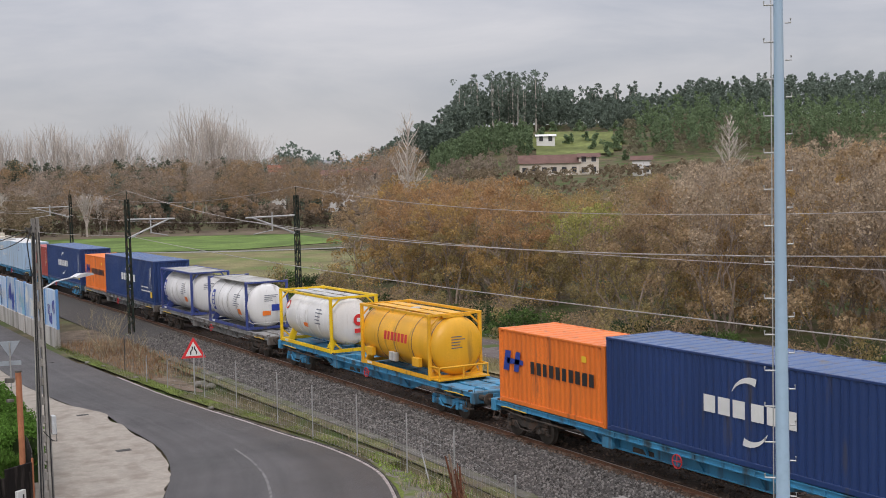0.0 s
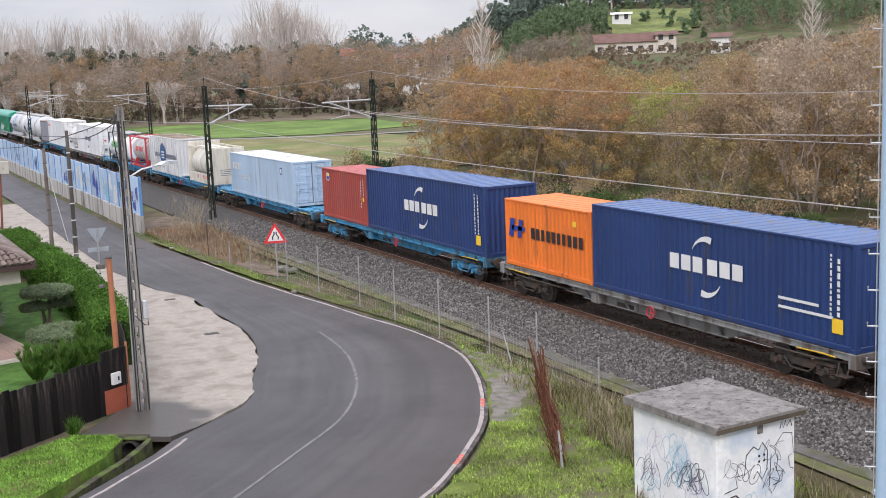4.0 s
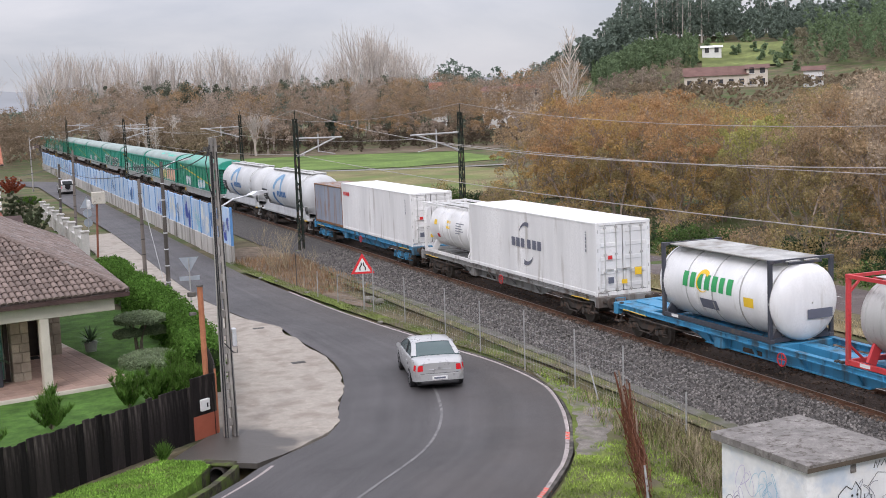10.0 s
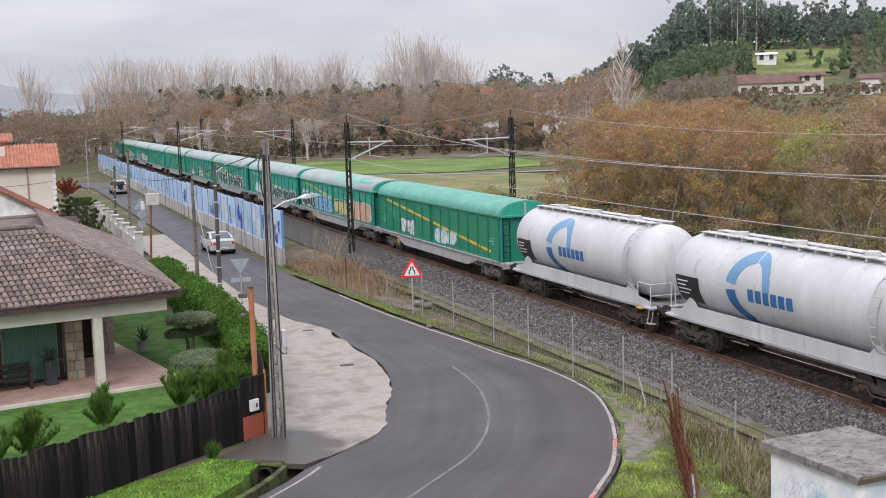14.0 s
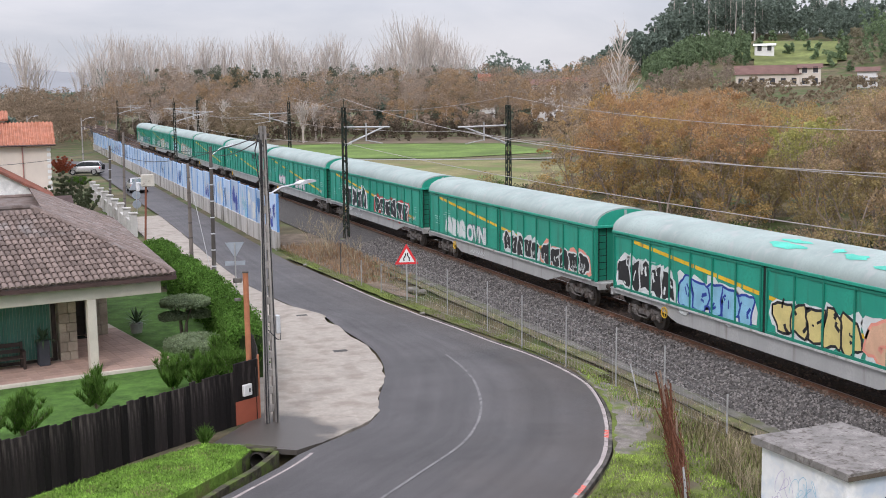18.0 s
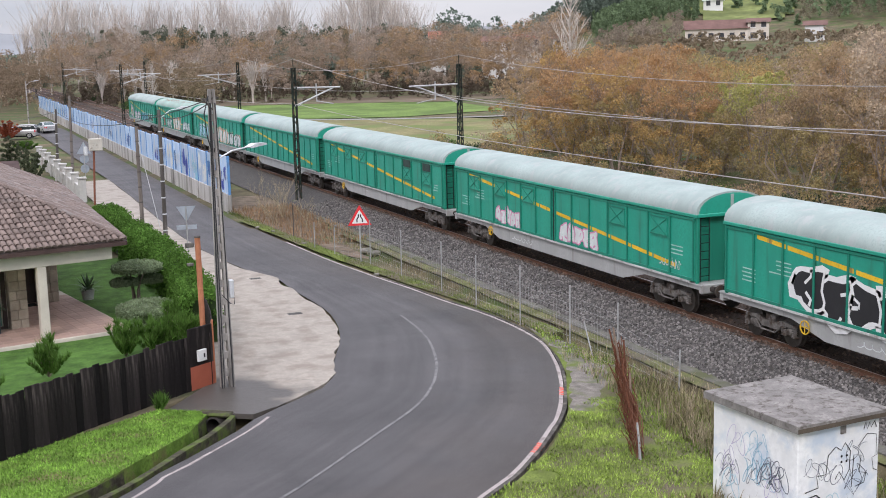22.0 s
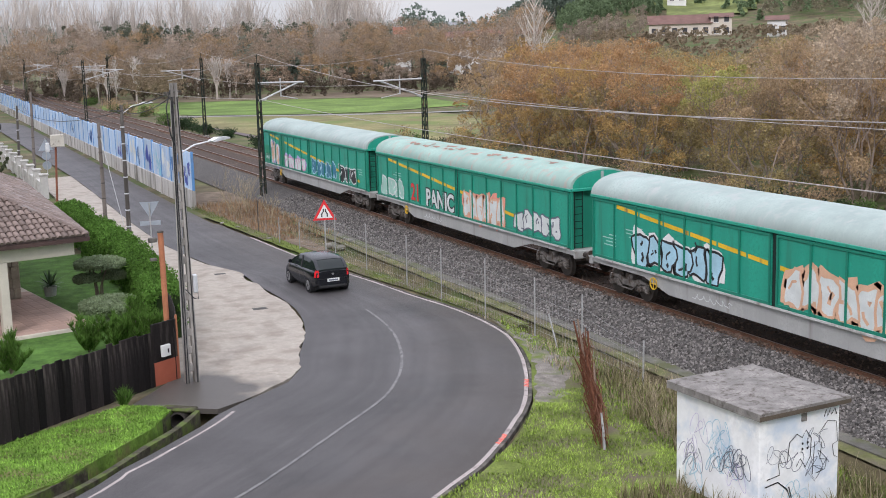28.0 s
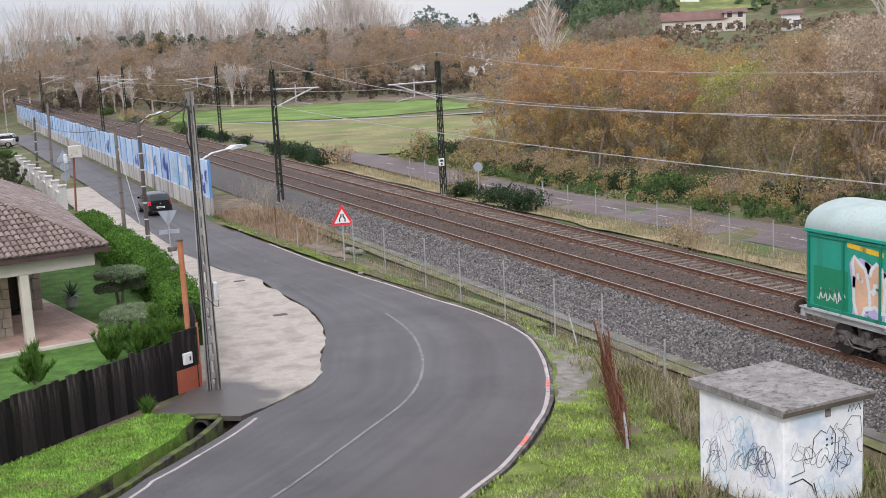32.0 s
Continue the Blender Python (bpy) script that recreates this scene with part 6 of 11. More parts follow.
def van(paint_mat, roof_mat, label, stripe=True, stripe_z=(3.26, 1.66), stripe_y=(8.6, -9.0)):
    w = empty("sliding_wall_wagon", pose(0, 0, 0), label, "railway wagon", "wagons of the freight train")
    part("roof", van_data("roof", roof_mat, True), roof_mat, w)
    part("body_core", Mesh().box(-1.22, 1.22, -VAN_BODY + 0.62, VAN_BODY - 0.62, 1.2, 3.52), P_GREENDK, w)
    for s in (-1, 1):
        e = part("eave", van_data("eave", paint_mat), paint_mat, w)
        e.matrix_basis = pose(s * 1.40, 0, 0)
        k = part("side_sill", van_data("sill", P_SILL), P_SILL, w)
        k.matrix_basis = pose(s * 1.30, 0, 0)
        for d in (-1, 1):
            y = d * VAN_BODY / 2
            o = part("sliding_door", van_data("door", paint_mat), paint_mat, w)
            o.matrix_basis = pose(s * 1.34, y, 0)
            fr = part("door_frame", van_data("frame", P_FRAMEGREEN), P_FRAMEGREEN, o)
            fr.matrix_basis = pose(s * 0.0295, 0, 0, 0, 0, 0 if s < 0 else 180)
            for yy_ in np.linspace(-VAN_BODY / 2 + 0.2, VAN_BODY / 2 - 0.14, 8):
                r = part("rib", van_data("rib", P_FRAMEGREEN), P_FRAMEGREEN, o)
                r.matrix_basis = pose(s * 0.0295, yy_, 0, 0, 0, 0 if s < 0 else 180)
    part("middle_post", Mesh().cbox(-1.36, -1.24, -0.09, 0.12, 1.25, 3.45, 0.02), P_STRAP, w)
    for s in (-1, 1):
        ew = part("end_wall", van_data("end_wall", P_GREENDK), P_GREENDK, w)
        ew.matrix_basis = pose(0, s * (VAN_BODY - 0.28), 0)
        for x in (-1.3, 1.3):
            part("corner_post", Mesh().cbox(x - 0.06, x + 0.06, s * (VAN_BODY - 0.1) - 0.07, s * (VAN_BODY - 0.1) + 0.07, 1.2, 3.52, 0.02), P_GREENDK, w)
        for x in (-0.7, 0.0, 0.7):
            part("end_stiffener", Mesh().box(x - 0.05, x + 0.05, s * (VAN_BODY - 0.24) - 0.05, s * (VAN_BODY - 0.24) + 0.05, 1.25, 3.6), P_GREENDK, w)
        lad = Mesh()
        for x in (-1.2, -0.85):
            lad.bar((x, s * (VAN_BODY - 0.06), 1.25), (x, s * (VAN_BODY - 0.06), 3.5), 0.03)
        for i in range(8):
            lad.bar((-1.2, s * (VAN_BODY - 0.06), 1.45 + 0.28 * i), (-0.85, s * (VAN_BODY - 0.06), 1.45 + 0.28 * i), 0.025)
        part("end_ladder", lad, P_STRAP, w)
        gy = s * (VAN_BODY - 0.012)
        gable = [(-1.28, 3.56)] + [(-1.30 * math.cos(t), 3.56 + 0.64 * math.sin(t) ** 0.9) for t in np.linspace(0.08, math.pi - 0.08, 13)] + [(1.28, 3.56)]
        part("gable", Mesh().prism(gable, "y", min(gy, gy - s * 0.05), max(gy, gy - s * 0.05)), P_GREEN, w, "green arched gable plate")
        part("gable_rib", Mesh().cbox(-0.06, 0.06, gy - 0.03, gy + 0.03, 3.54, 4.16, 0.01), P_ROOF, w)
        part("gable_beam", Mesh().cbox(-1.36, 1.36, gy - 0.06, gy + 0.06, 3.44, 3.56, 0.02), P_GREEN, w)
        part("headstock", Mesh().cbox(-1.35, 1.35, s * 10.42 - 0.1, s * 10.42 + 0.1, 0.9, 1.22, 0.03), P_SILL, w)
        part("end_platform", Mesh().box(-1.3, 1.3, min(s * 9.7, s * 10.5), max(s * 9.7, s * 10.5), 1.17, 1.21), P_SILL, w)
    part("floor_frame", Mesh().box(-1.2, 1.2, -10.3, 10.3, 0.98, 1.2), P_SILL, w)
    rail_m = Mesh().bar((-1.42, -9.9, 1.24), (-1.42, 9.9, 1.24), 0.05, 0.06)
    part("door_rail", rail_m, P_SILVER, w, "pale worn door rail")
    hwheel = Mesh()
    for i in range(14):
        a, b = 6.2832 * i / 14, 6.2832 * (i + 1) / 14
        hwheel.bar((-1.4, 6.2 + 0.2 * math.cos(a), 0.88 + 0.2 * math.sin(a)), (-1.4, 6.2 + 0.2 * math.cos(b), 0.88 + 0.2 * math.sin(b)), 0.03)
    hwheel.bar((-1.4, 6.0, 0.88), (-1.4, 6.4, 0.88), 0.02).bar((-1.4, 6.2, 0.68), (-1.4, 6.2, 1.08), 0.02).bar((-1.4, 6.2, 0.88), (-1.2, 6.2, 0.88), 0.03)
    part("handbrake_wheel", hwheel, P_STRIPE if stripe else P_RFRAME, w, "small handbrake wheel")
    if stripe:
        (ya, yb), (za, zb) = stripe_y, stripe_z
        at = on_side(-1.3745)
        n = 12
        for i in range(n):
            a0 = ya + (yb - ya) * (i + 0.03) / n
            a1 = ya + (yb - ya) * (i + 0.97) / n
            if a0 * a1 < 0 or min(abs(a0), abs(a1)) < 0.2:
                a0, a1 = (a0, 0.22) if a0 > 0.3 else (-0.22, a1)
            b0, b1 = za + (zb - za) * (ya - a0) / (ya - yb), za + (zb - za) * (ya - a1) / (ya - yb)
            part("stripe", Mesh().add([at(a0, b0 - 0.07), at(a1, b1 - 0.07), at(a1, b1 + 0.07), at(a0, b0 + 0.07)], [(0, 1, 2, 3)]), P_STRIPE, w, "length of slanting yellow stripe")
    m = Mesh()
    r2 = random.Random(int(ord(label[0]) + len(label)))
    small_print(m, on_side(-1.374), 8.6, 9.5, 1.75, 2.25, 4, r2)
    small_print(m, on_side(-1.374), 6.9, 8.0, 2.2, 2.7, 4, r2)
    small_print(m, on_side(-1.374), -9.4, -8.6, 2.0, 2.4, 3, r2)
    part("small_lettering", m, D_MINT, w)["kind"] = "stuff"
    for y in (-8.2, 8.2):
        add_bogie(w, y, P_BOGIE)
    add_ends(w, 11.0)
    part("brake_gear", Mesh().cbox(-0.9, -0.5, -2.0, -1.2, 0.5, 0.9, 0.03).cyl((-0.7, 1.0, 0.7), (-0.7, 2.0, 0.7), 0.17, n=12), P_DARK, w)
    return w


SX = -1.375
V = []
for i in range(10):
    first = i == 0
    text = ("fresh green sliding-wall wagon with green roof and a little graffiti", "green sliding-wall wagon covered along its foot with graffiti, roof flaking", "green sliding-wall wagon with black and white graffiti, dusty white roof",
            "green sliding-wall wagon with large black and white graffiti", "faded green sliding-wall wagon with small pink tags", "clean green sliding-wall wagon with a long yellow stripe",
            "green sliding-wall wagon without graffiti and dusty white roof", "green sliding-wall wagon with blue and peach graffiti along its foot", "green sliding-wall wagon with flaking roof and white lettered graffiti", "last green sliding-wall wagon with bright pastel graffiti")[i]
    v = van(P_GREEN1 if first else P_GREEN, P_ROOF1 if first else P_ROOF2 if i == 8 else P_ROOF, text, stripe=i not in (1,) or True)
    V.append(aboard(v, 256.75 + 22.0 * i))
graffiti(V[0], SX, 3.0, 5.6, 1.35, 2.35, 3, D_PALE, D_GREY, 1)
graffiti(V[0], SX, -3.9, -0.6, 1.35, 2.2, 5, D_PALE, D_CYAN, 2)
graffiti(V[1], SX, 5.6, 9.7, 1.3, 2.5, 5, D_BLACK, D_PALE, 3, D_PALE)
graffiti(V[1], SX, 0.6, 5.2, 1.3, 2.5, 5, D_CYAN, D_BLUE, 4, D_PALE)
graffiti(V[1], SX, -4.6, -0.6, 1.3, 2.5, 5, mat("pale_yellow_spray_paint", (0.62, 0.52, 0.20), 0.5, var=0.15, bump=0), D_BLACK, 5, D_PALE)
graffiti(V[1], SX, -9.6, -4.9, 1.3, 2.6, 4, D_PEACH, D_SALMON, 6, D_PALE)
graffiti(V[2], SX, 4.6, 7.6, 1.35, 2.3, 3, D_PALE, D_MINT, 7)
lettering("OVNI", V[2], SX - 0.010, 4.4, 1.38, 1.15, D_GREY, "graffiti_shadow", fat=0.09)
lettering("OVNI", V[2], SX - 0.014, 4.4, 1.38, 1.15, D_PALE, "graffiti", fat=0.05)
graffiti(V[2], SX, -4.6, -0.6, 1.35, 2.35, 5, D_BLACK, D_PALE, 9, D_PALE)
graffiti(V[2], SX, -9.6, -5.0, 1.3, 2.3, 5, D_BLACK, D_PALE, 10, D_SALMON)
graffiti(V[3], SX, 1.0, 6.6, 1.3, 2.65, 5, D_BLACK, D_WHITE, 11, D_WHITE)
graffiti(V[3], SX, -7.8, -1.0, 1.3, 2.5, 6, D_BLACK, D_WHITE, 12, D_RED)
graffiti(V[4], SX, 3.2, 5.6, 1.35, 2.1, 5, D_PALE, D_PINK, 13)
graffiti(V[4], SX, -3.6, -0.6, 1.35, 2.15, 5, D_PALE, D_PINK, 14)
graffiti(V[7], SX, 2.5, 7.4, 1.3, 2.45, 6, D_SKY, D_BLACK, 15, D_WHITE)
graffiti(V[7], SX, -4.8, 0.0 - 0.5, 1.3, 2.65, 6, D_PALE, D_PEACH, 16, D_PEACH)
graffiti(V[7], SX, -9.6, -5.0, 1.3, 2.35, 6, D_PALE, D_BLACK, 17, D_PEACH)
graffiti(V[8], SX, 6.6, 9.6, 1.35, 2.35, 3, D_MINT, D_PALE, 18)
lettering("21", V[8], SX - 0.012, 5.6, 1.5, 1.15, D_RED, "graffiti", fat=0.03)
lettering("PANIC", V[8], SX - 0.010, 3.7, 1.42, 1.12, D_BLACK, "graffiti_shadow", fat=0.10)
lettering("PANIC", V[8], SX - 0.014, 3.7, 1.42, 1.12, D_PALE, "graffiti", fat=0.035)
graffiti(V[8], SX, -4.6, -0.6, 1.3, 2.55, 6, D_PALE, D_PEACH, 19, D_SALMON)
graffiti(V[8], SX, -9.4, -5.6, 1.4, 2.3, 5, D_PALE, D_GREY, 20)
graffiti(V[9], SX, 6.6, 8.3, 1.3, 2.8, 3, D_PEACH, D_PALE, 21, D_LILAC)
graffiti(V[9], SX, 0.8, 5.2, 1.3, 2.15, 5, D_PALE, D_PINK, 22, D_LILAC)
graffiti(V[9], SX, -5.0, -0.6, 1.35, 2.3, 5, D_TEAL, D_SKY, 23)
graffiti(V[9], SX, -8.4, -5.6, 1.35, 2.35, 3, D_BLACK, D_PALE, 24)
part("replaced_panel", plate(Mesh(), on_side(SX - 0.002), 8.5, 9.9, 1.32, 2.5), P_GREEN1, V[9], "darker green replaced door panel")
part("replaced_panel", plate(Mesh(), on_side(SX - 0.002), 5.2, 6.5, 1.32, 3.3), P_GREEN1, V[9], "darker green replaced door panel")
scrawl(V[9], SX, 8.6, 9.7, 1.5, 2.0, D_PALE, 30, 6, 0.04)
for i, n in ((2, 31), (3, 32), (4, 33), (7, 34), (8, 35)):
    scrawl(V[i], SX, -9.3, -8.0, 1.5, 1.9, D_PALE, n, 6, 0.035)
    scrawl(V[i], 1.30 - 1.30 + SX + 0.05, 2.0, 4.0, 0.75, 1.0, D_PALE, n + 20, 6, 0.03)
# braced ventilators in the doors of two wagons, some with a dark window above
for v, glazed in ((V[4], (False,) * 5), (V[5], (False, False, False, True, True))):
    for y, pane in zip((7.98, 5.15, 2.32, -5.1, -7.93), glazed):
        z1 = 2.88 if pane else 3.22
        vent = part("ventilator", Mesh().cbox(SX - 0.03, SX + 0.004, y - 0.52, y + 0.52, z1 - 0.62, z1, 0.004), P_GREEN, v)
        part("brace", Mesh().bar((SX - 0.034, y - 0.48, z1 - 0.58), (SX - 0.034, y + 0.48, z1 - 0.04), 0.035, 0.012), P_FRAMEGREEN, vent)
        part("brace", Mesh().bar((SX - 0.038, y + 0.48, z1 - 0.58), (SX - 0.038, y - 0.48, z1 - 0.04), 0.035, 0.012), P_FRAMEGREEN, vent)
        for z in (z1 - 0.62, z1):
            part("vent_frame", Mesh().box(SX - 0.05, SX - 0.028, y - 0.54, y + 0.54, z - 0.025, z + 0.025), P_FRAMEGREEN, vent)
        if pane:
            part("dark_window", Mesh().cbox(SX - 0.032, SX, y - 0.52, y + 0.52, z1 + 0.06, 3.34, 0.006), mat("dark_green_mesh_window", (0.02, 0.045, 0.038), 0.6, var=0.3, scale=3, bump=0.2, bscale=40), vent)
# flaking paint on two roofs
for i, col in ((1, mat("bright_roof_primer", (0.06, 0.48, 0.36), 0.6)), (8, mat("rust_red_roof_flakes", (0.29, 0.19, 0.15), 0.85))):
    r2 = random.Random(50 + i)
    for _ in range(9 if i == 1 else 26):
        y, t, L = r2.uniform(-8.5, 2 if i == 1 else 8.5), r2.uniform(1.75, 2.5 if i == 1 else 2.2), r2.uniform(0.3, 0.9) if i == 1 else r2.uniform(0.06, 0.5)
        pts = []
        for j in range(12):
            a = 6.2832 * j / 12
            tt, y2 = t + (0.16 if i == 1 else 0.09) * math.cos(a) * r2.uniform(0.4, 1.3), y + L * math.sin(a) * r2.uniform(0.5, 1.3)
            pts.append((1.42 * math.cos(tt), y2, 3.57 + 0.70 * math.sin(tt) ** 0.9))
        part("flaked_paint", Mesh().add(pts, [tuple(range(12))]), col, V[i], "patch of flaked roof paint")


# ---- overhead line ----
M_MAST = mat("green_black_mast_steel", (0.028, 0.04, 0.032), 0.7, 0.3, var=0.35, scale=2, stain=((0.10, 0.06, 0.04), 0.35, 3))
M_GALV = mat("galvanised_steel", (0.46, 0.46, 0.45), 0.5, 0.5, var=0.15, scale=3, bump=0.05)
M_WIRE = mat("grey_wire", (0.42, 0.39, 0.36), 0.55, 0.3, bump=0)
M_PORCELAIN = mat("white_insulator", (0.62, 0.62, 0.60), 0.35, bump=0)


def lattice_mast():
    t = empty("catenary_mast", pose(0, 0, 0), "dark green steel lattice mast of the overhead line", "mast", "masts of the overhead line")
    w0, w1, h = 0.30, 0.20, 8.1
    for sx in (-1, 1):
        for sy in (-1, 1):
            part("leg", Mesh().bar((sx * w0 / 2, sy * 0.18, -0.9), (sx * w1 / 2, sy * 0.13, h), 0.06), M_MAST, t)
    n = 15
    for i in range(n):
        z0, z1 = -0.2 + i * (h + 0.2) / n, -0.2 + (i + 1) * (h + 0.2) / n
        for s in (-1, 1):
            a, b = (s, -s) if i % 2 else (-s, s)
            part("lacing_bar", Mesh().bar((a * 0.13, s * 0.165, z0), (b * 0.13, s * 0.165, z1), 0.035), M_MAST, t)
            part("lacing_bar", Mesh().bar((s * 0.135, a * 0.15, z0), (s * 0.135, b * 0.15, z1), 0.035), M_MAST, t)
    part("cap", Mesh().cbox(-0.14, 0.14, -0.16, 0.16, h, h + 0.05, 0.01).cyl((0, 0, h), (0, 0, h + 0.62), 0.025, n=6), M_MAST, t)
    part("footing", Mesh().cbox(-0.4, 0.4, -0.4, 0.4, -1.2, -0.55, 0.05), M_KERB, t, "concrete footing")
    return t


def cantilever(side, reach):
    t = empty("cantilever", pose(0, 0, 0), "pale tubular cantilever arm with insulators on a mast", "cantilever", "cantilevers of the overhead line")
    s = side
    part("top_tube", Mesh().cyl((0, 0, 6.85), (s * (reach + 0.4), 0, 6.8), 0.055, n=8), M_GALV, t)
    part("stay_tube", Mesh().cyl((0, 0, 5.65), (s * reach, 0, 6.8), 0.055, n=8), M_GALV, t)
    part("steady_arm", Mesh().cyl((s * reach * 0.55, 0, 5.95), (s * (reach - 0.1), 0, 5.72), 0.028, n=6), M_GALV, t)
    part("hanger_post", Mesh().cyl((s * reach * 0.55, 0, 5.9), (s * reach * 0.55, 0, 7.1), 0.05, n=8), M_GALV, t)
    for z, d in ((6.85, 0.0), (5.68, 0.03)):
        ins = Mesh()
        for i in range(5):
            ins.lathe_y([(0, 0.02), (0.02, 0.07), (0.05, 0.03)], 8)
            for j in range(len(ins.v) - 24, len(ins.v)):
                x, y, zz = ins.v[j]
                ins.v[j] = (s * (0.2 + 0.07 * i + y), x, z + zz + d * i)
        part("insulator", ins, M_PORCELAIN, t, "white ribbed insulator")
    return t


mast0, armL, armR = lattice_mast(), cantilever(1, 2.75), cantilever(-1, 3.1)
MAST_L = [(21.38, 77.6), (21.38, 159.5), (21.38, 238), (21.38, 310), (21.38, 380), (21.38, -4)]
MAST_R = [(31.19, 73.0), (31.19, 136.5), (31.19, 204.0), (31.19, 270), (31.19, 340), (31.19, 8)]
first = True
for rows, arm in ((MAST_L, armL), (MAST_R, armR)):
    fa = True
    for x, y in rows:
        if first:
            mast0.matrix_basis = pose(x, y, 0)
        else:
            copy_thing(mast0, pose(x, y, 0))
        if fa:
            arm.matrix_basis = pose(x, y, 0)
        else:
            # the farther arms reach over to the next track
            copy_thing(arm, pose(x, y, 0)).scale = (1.0 if y < 100 else 1.3 if y < 140 else 1.6, 1, 1)
        first = fa = False
km = empty("distance_sign", pose(31.0, 72.7, 1.35), "small white distance plate with dark marks on a mast", "sign")
part("plate", Mesh().cbox(-0.2, 0.2, -0.02, 0.02, 0, 0.5, 0.01), D_WHITE, km)
part("marks", plate(plate(Mesh(), on_end(-0.024), -0.12, 0.12, 0.28, 0.42), on_end(-0.024), -0.05, 0.06, 0.06, 0.2), D_BLACK, km)


def hung(name, x, y0, y1, z0, z1, sag, r=0.016):
    pts = [(x, y0 + (y1 - y0) * i / 16, z0 + (z1 - z0) * i / 16 - 4 * sag * (i / 16) * (1 - i / 16)) for i in range(17)]
    return tagged(part(name, Mesh().tube(pts, r, 5), M_WIRE), "sagging grey overhead wire", "wire", "overhead wires")


yl = sorted(y for _, y in MAST_L)
yr = sorted(y for _, y in MAST_R)
for a, b in zip(yl[:-1], yl[1:]):
    hung("feeder_wire", 21.38, a, b, 8.72, 8.72, 2.03 * ((b - a) / 82) ** 2)
    hung("return_wire", 21.38, a, b, 5.80, 5.80, 0.60 * ((b - a) / 82) ** 2)
for a, b in zip(yr[:-1], yr[1:]):
    hung("feeder_wire", 31.19, a, b, 8.72, 8.72, 1.32 * ((b - a) / 65) ** 2)
    hung("messenger_wire", TRACK2_X, a, b, 6.55, 6.55, 0.55, 0.014)

# ---- noise barrier ----
M_BARRIER = mat("barrier_concrete", (0.47, 0.45, 0.42), 0.85, var=0.2, scale=0.9, stain=((0.20, 0.19, 0.17), 0.45, 1.0), bump=0.2, streak=True)
M_PANEL = paint("light_blue_panel", (0.36, 0.50, 0.68), 0.5, 0.45, (0.55, 0.60, 0.66), rand=0.16)
M_FRAMEBLUE = paint("strong_blue_post", (0.10, 0.25, 0.50), 0.5, 0.15)
wall = empty("wall_barrier", pose(0, 0, 0), "noise barrier of light blue panels on a stained concrete foot", "noise barrier", "", "structure")
part("foot_wall", Mesh().cbox(16.42, 16.62, 76.4, 236, -1.0, 0.25, 0.03), M_BARRIER, wall, "stained concrete foot")
bz = lambda y: float(np.interp(y, (76, 112, 165, 236), (2.55, 2.4, 2.2, 2.3)))
step_y, i = 76.5, 0
rnd = random.Random(21)
PW = 3.3
while step_y < 232:
    hgt = bz(76.5 + PW * 4 * (i // 4)) + (0.12 if i % 4 == 0 else 0.0)
    post = part("post", Mesh().cbox(16.44, 16.60, step_y - 0.08, step_y + 0.08, 0.2, hgt + 0.06, 0.02), M_FRAMEBLUE, wall)
    if i % 3 == 0:
        part("buttress", Mesh().cbox(16.32, 16.41, step_y - 0.12, step_y + 0.12, -1.0, 0.3, 0.02), M_BARRIER, wall)
    pn = part("panel", Mesh().cbox(16.48, 16.55, step_y + 0.1, step_y + PW - 0.1, 0.22, hgt, 0.02), M_PANEL, wall)
    if i < 9 or rnd.random() < 0.35:
        c1 = (D_BLUE, D_MID, D_PALE, D_CYAN)[i % 4]
        sm = Mesh()
        at = on_side(16.474)
        for k in range(3):
            pts = wobbly(rnd, step_y + rnd.uniform(0.6, 2.6), rnd.uniform(0.7, hgt - 0.7), rnd.uniform(0.4, 1.0), rnd.uniform(0.5, 1.3), 12)
            sm.add([(16.474 - 0.0015 * k, *p) for p in pts], [tuple(range(12))])
        part("painted_picture", sm, c1, pn, "blue and white painted shapes")
        part("painted_lines", stroke(Mesh(), on_side(16.468), [(step_y + 0.4 + 0.22 * j, hgt * 0.5 + 0.5 * math.sin(j * 1.7 + i)) for j in range(12)], 0.09), (D_PALE, D_BLUE, D_WHITE)[i % 3], pn)
    step_y += PW
    i += 1

# ---- street posts, lamps and signs ----
M_WOODPOLE = mat("weathered_grey_wooden_pole", (0.19, 0.165, 0.145), 0.9, var=0.3, scale=3, fine=25, bump=0.3, stain=((0.08, 0.07, 0.06), 0.45, 2.2), streak=True)
M_POLE = mat("weathered_concrete_pole", (0.40, 0.375, 0.345), 0.85, var=0.3, scale=3, fine=25, bump=0.3, stain=((0.13, 0.12, 0.11), 0.5, 2.2), streak=True)
M_DARKPOLE = mat("dark_tarred_pole", (0.10, 0.09, 0.08), 0.85, var=0.35, scale=4, bump=0.2, stain=((0.2, 0.19, 0.17), 0.3, 3), streak=True)
M_LAMP = mat("pale_lamp_housing", (0.62, 0.63, 0.64), 0.4, 0.2, bump=0.02)
M_CABLE = mat("black_cable", (0.025, 0.025, 0.027), 0.6, bump=0)
M_SIGNBACK = mat("grey_sign_back", (0.36, 0.40, 0.44), 0.5, 0.4, var=0.1)

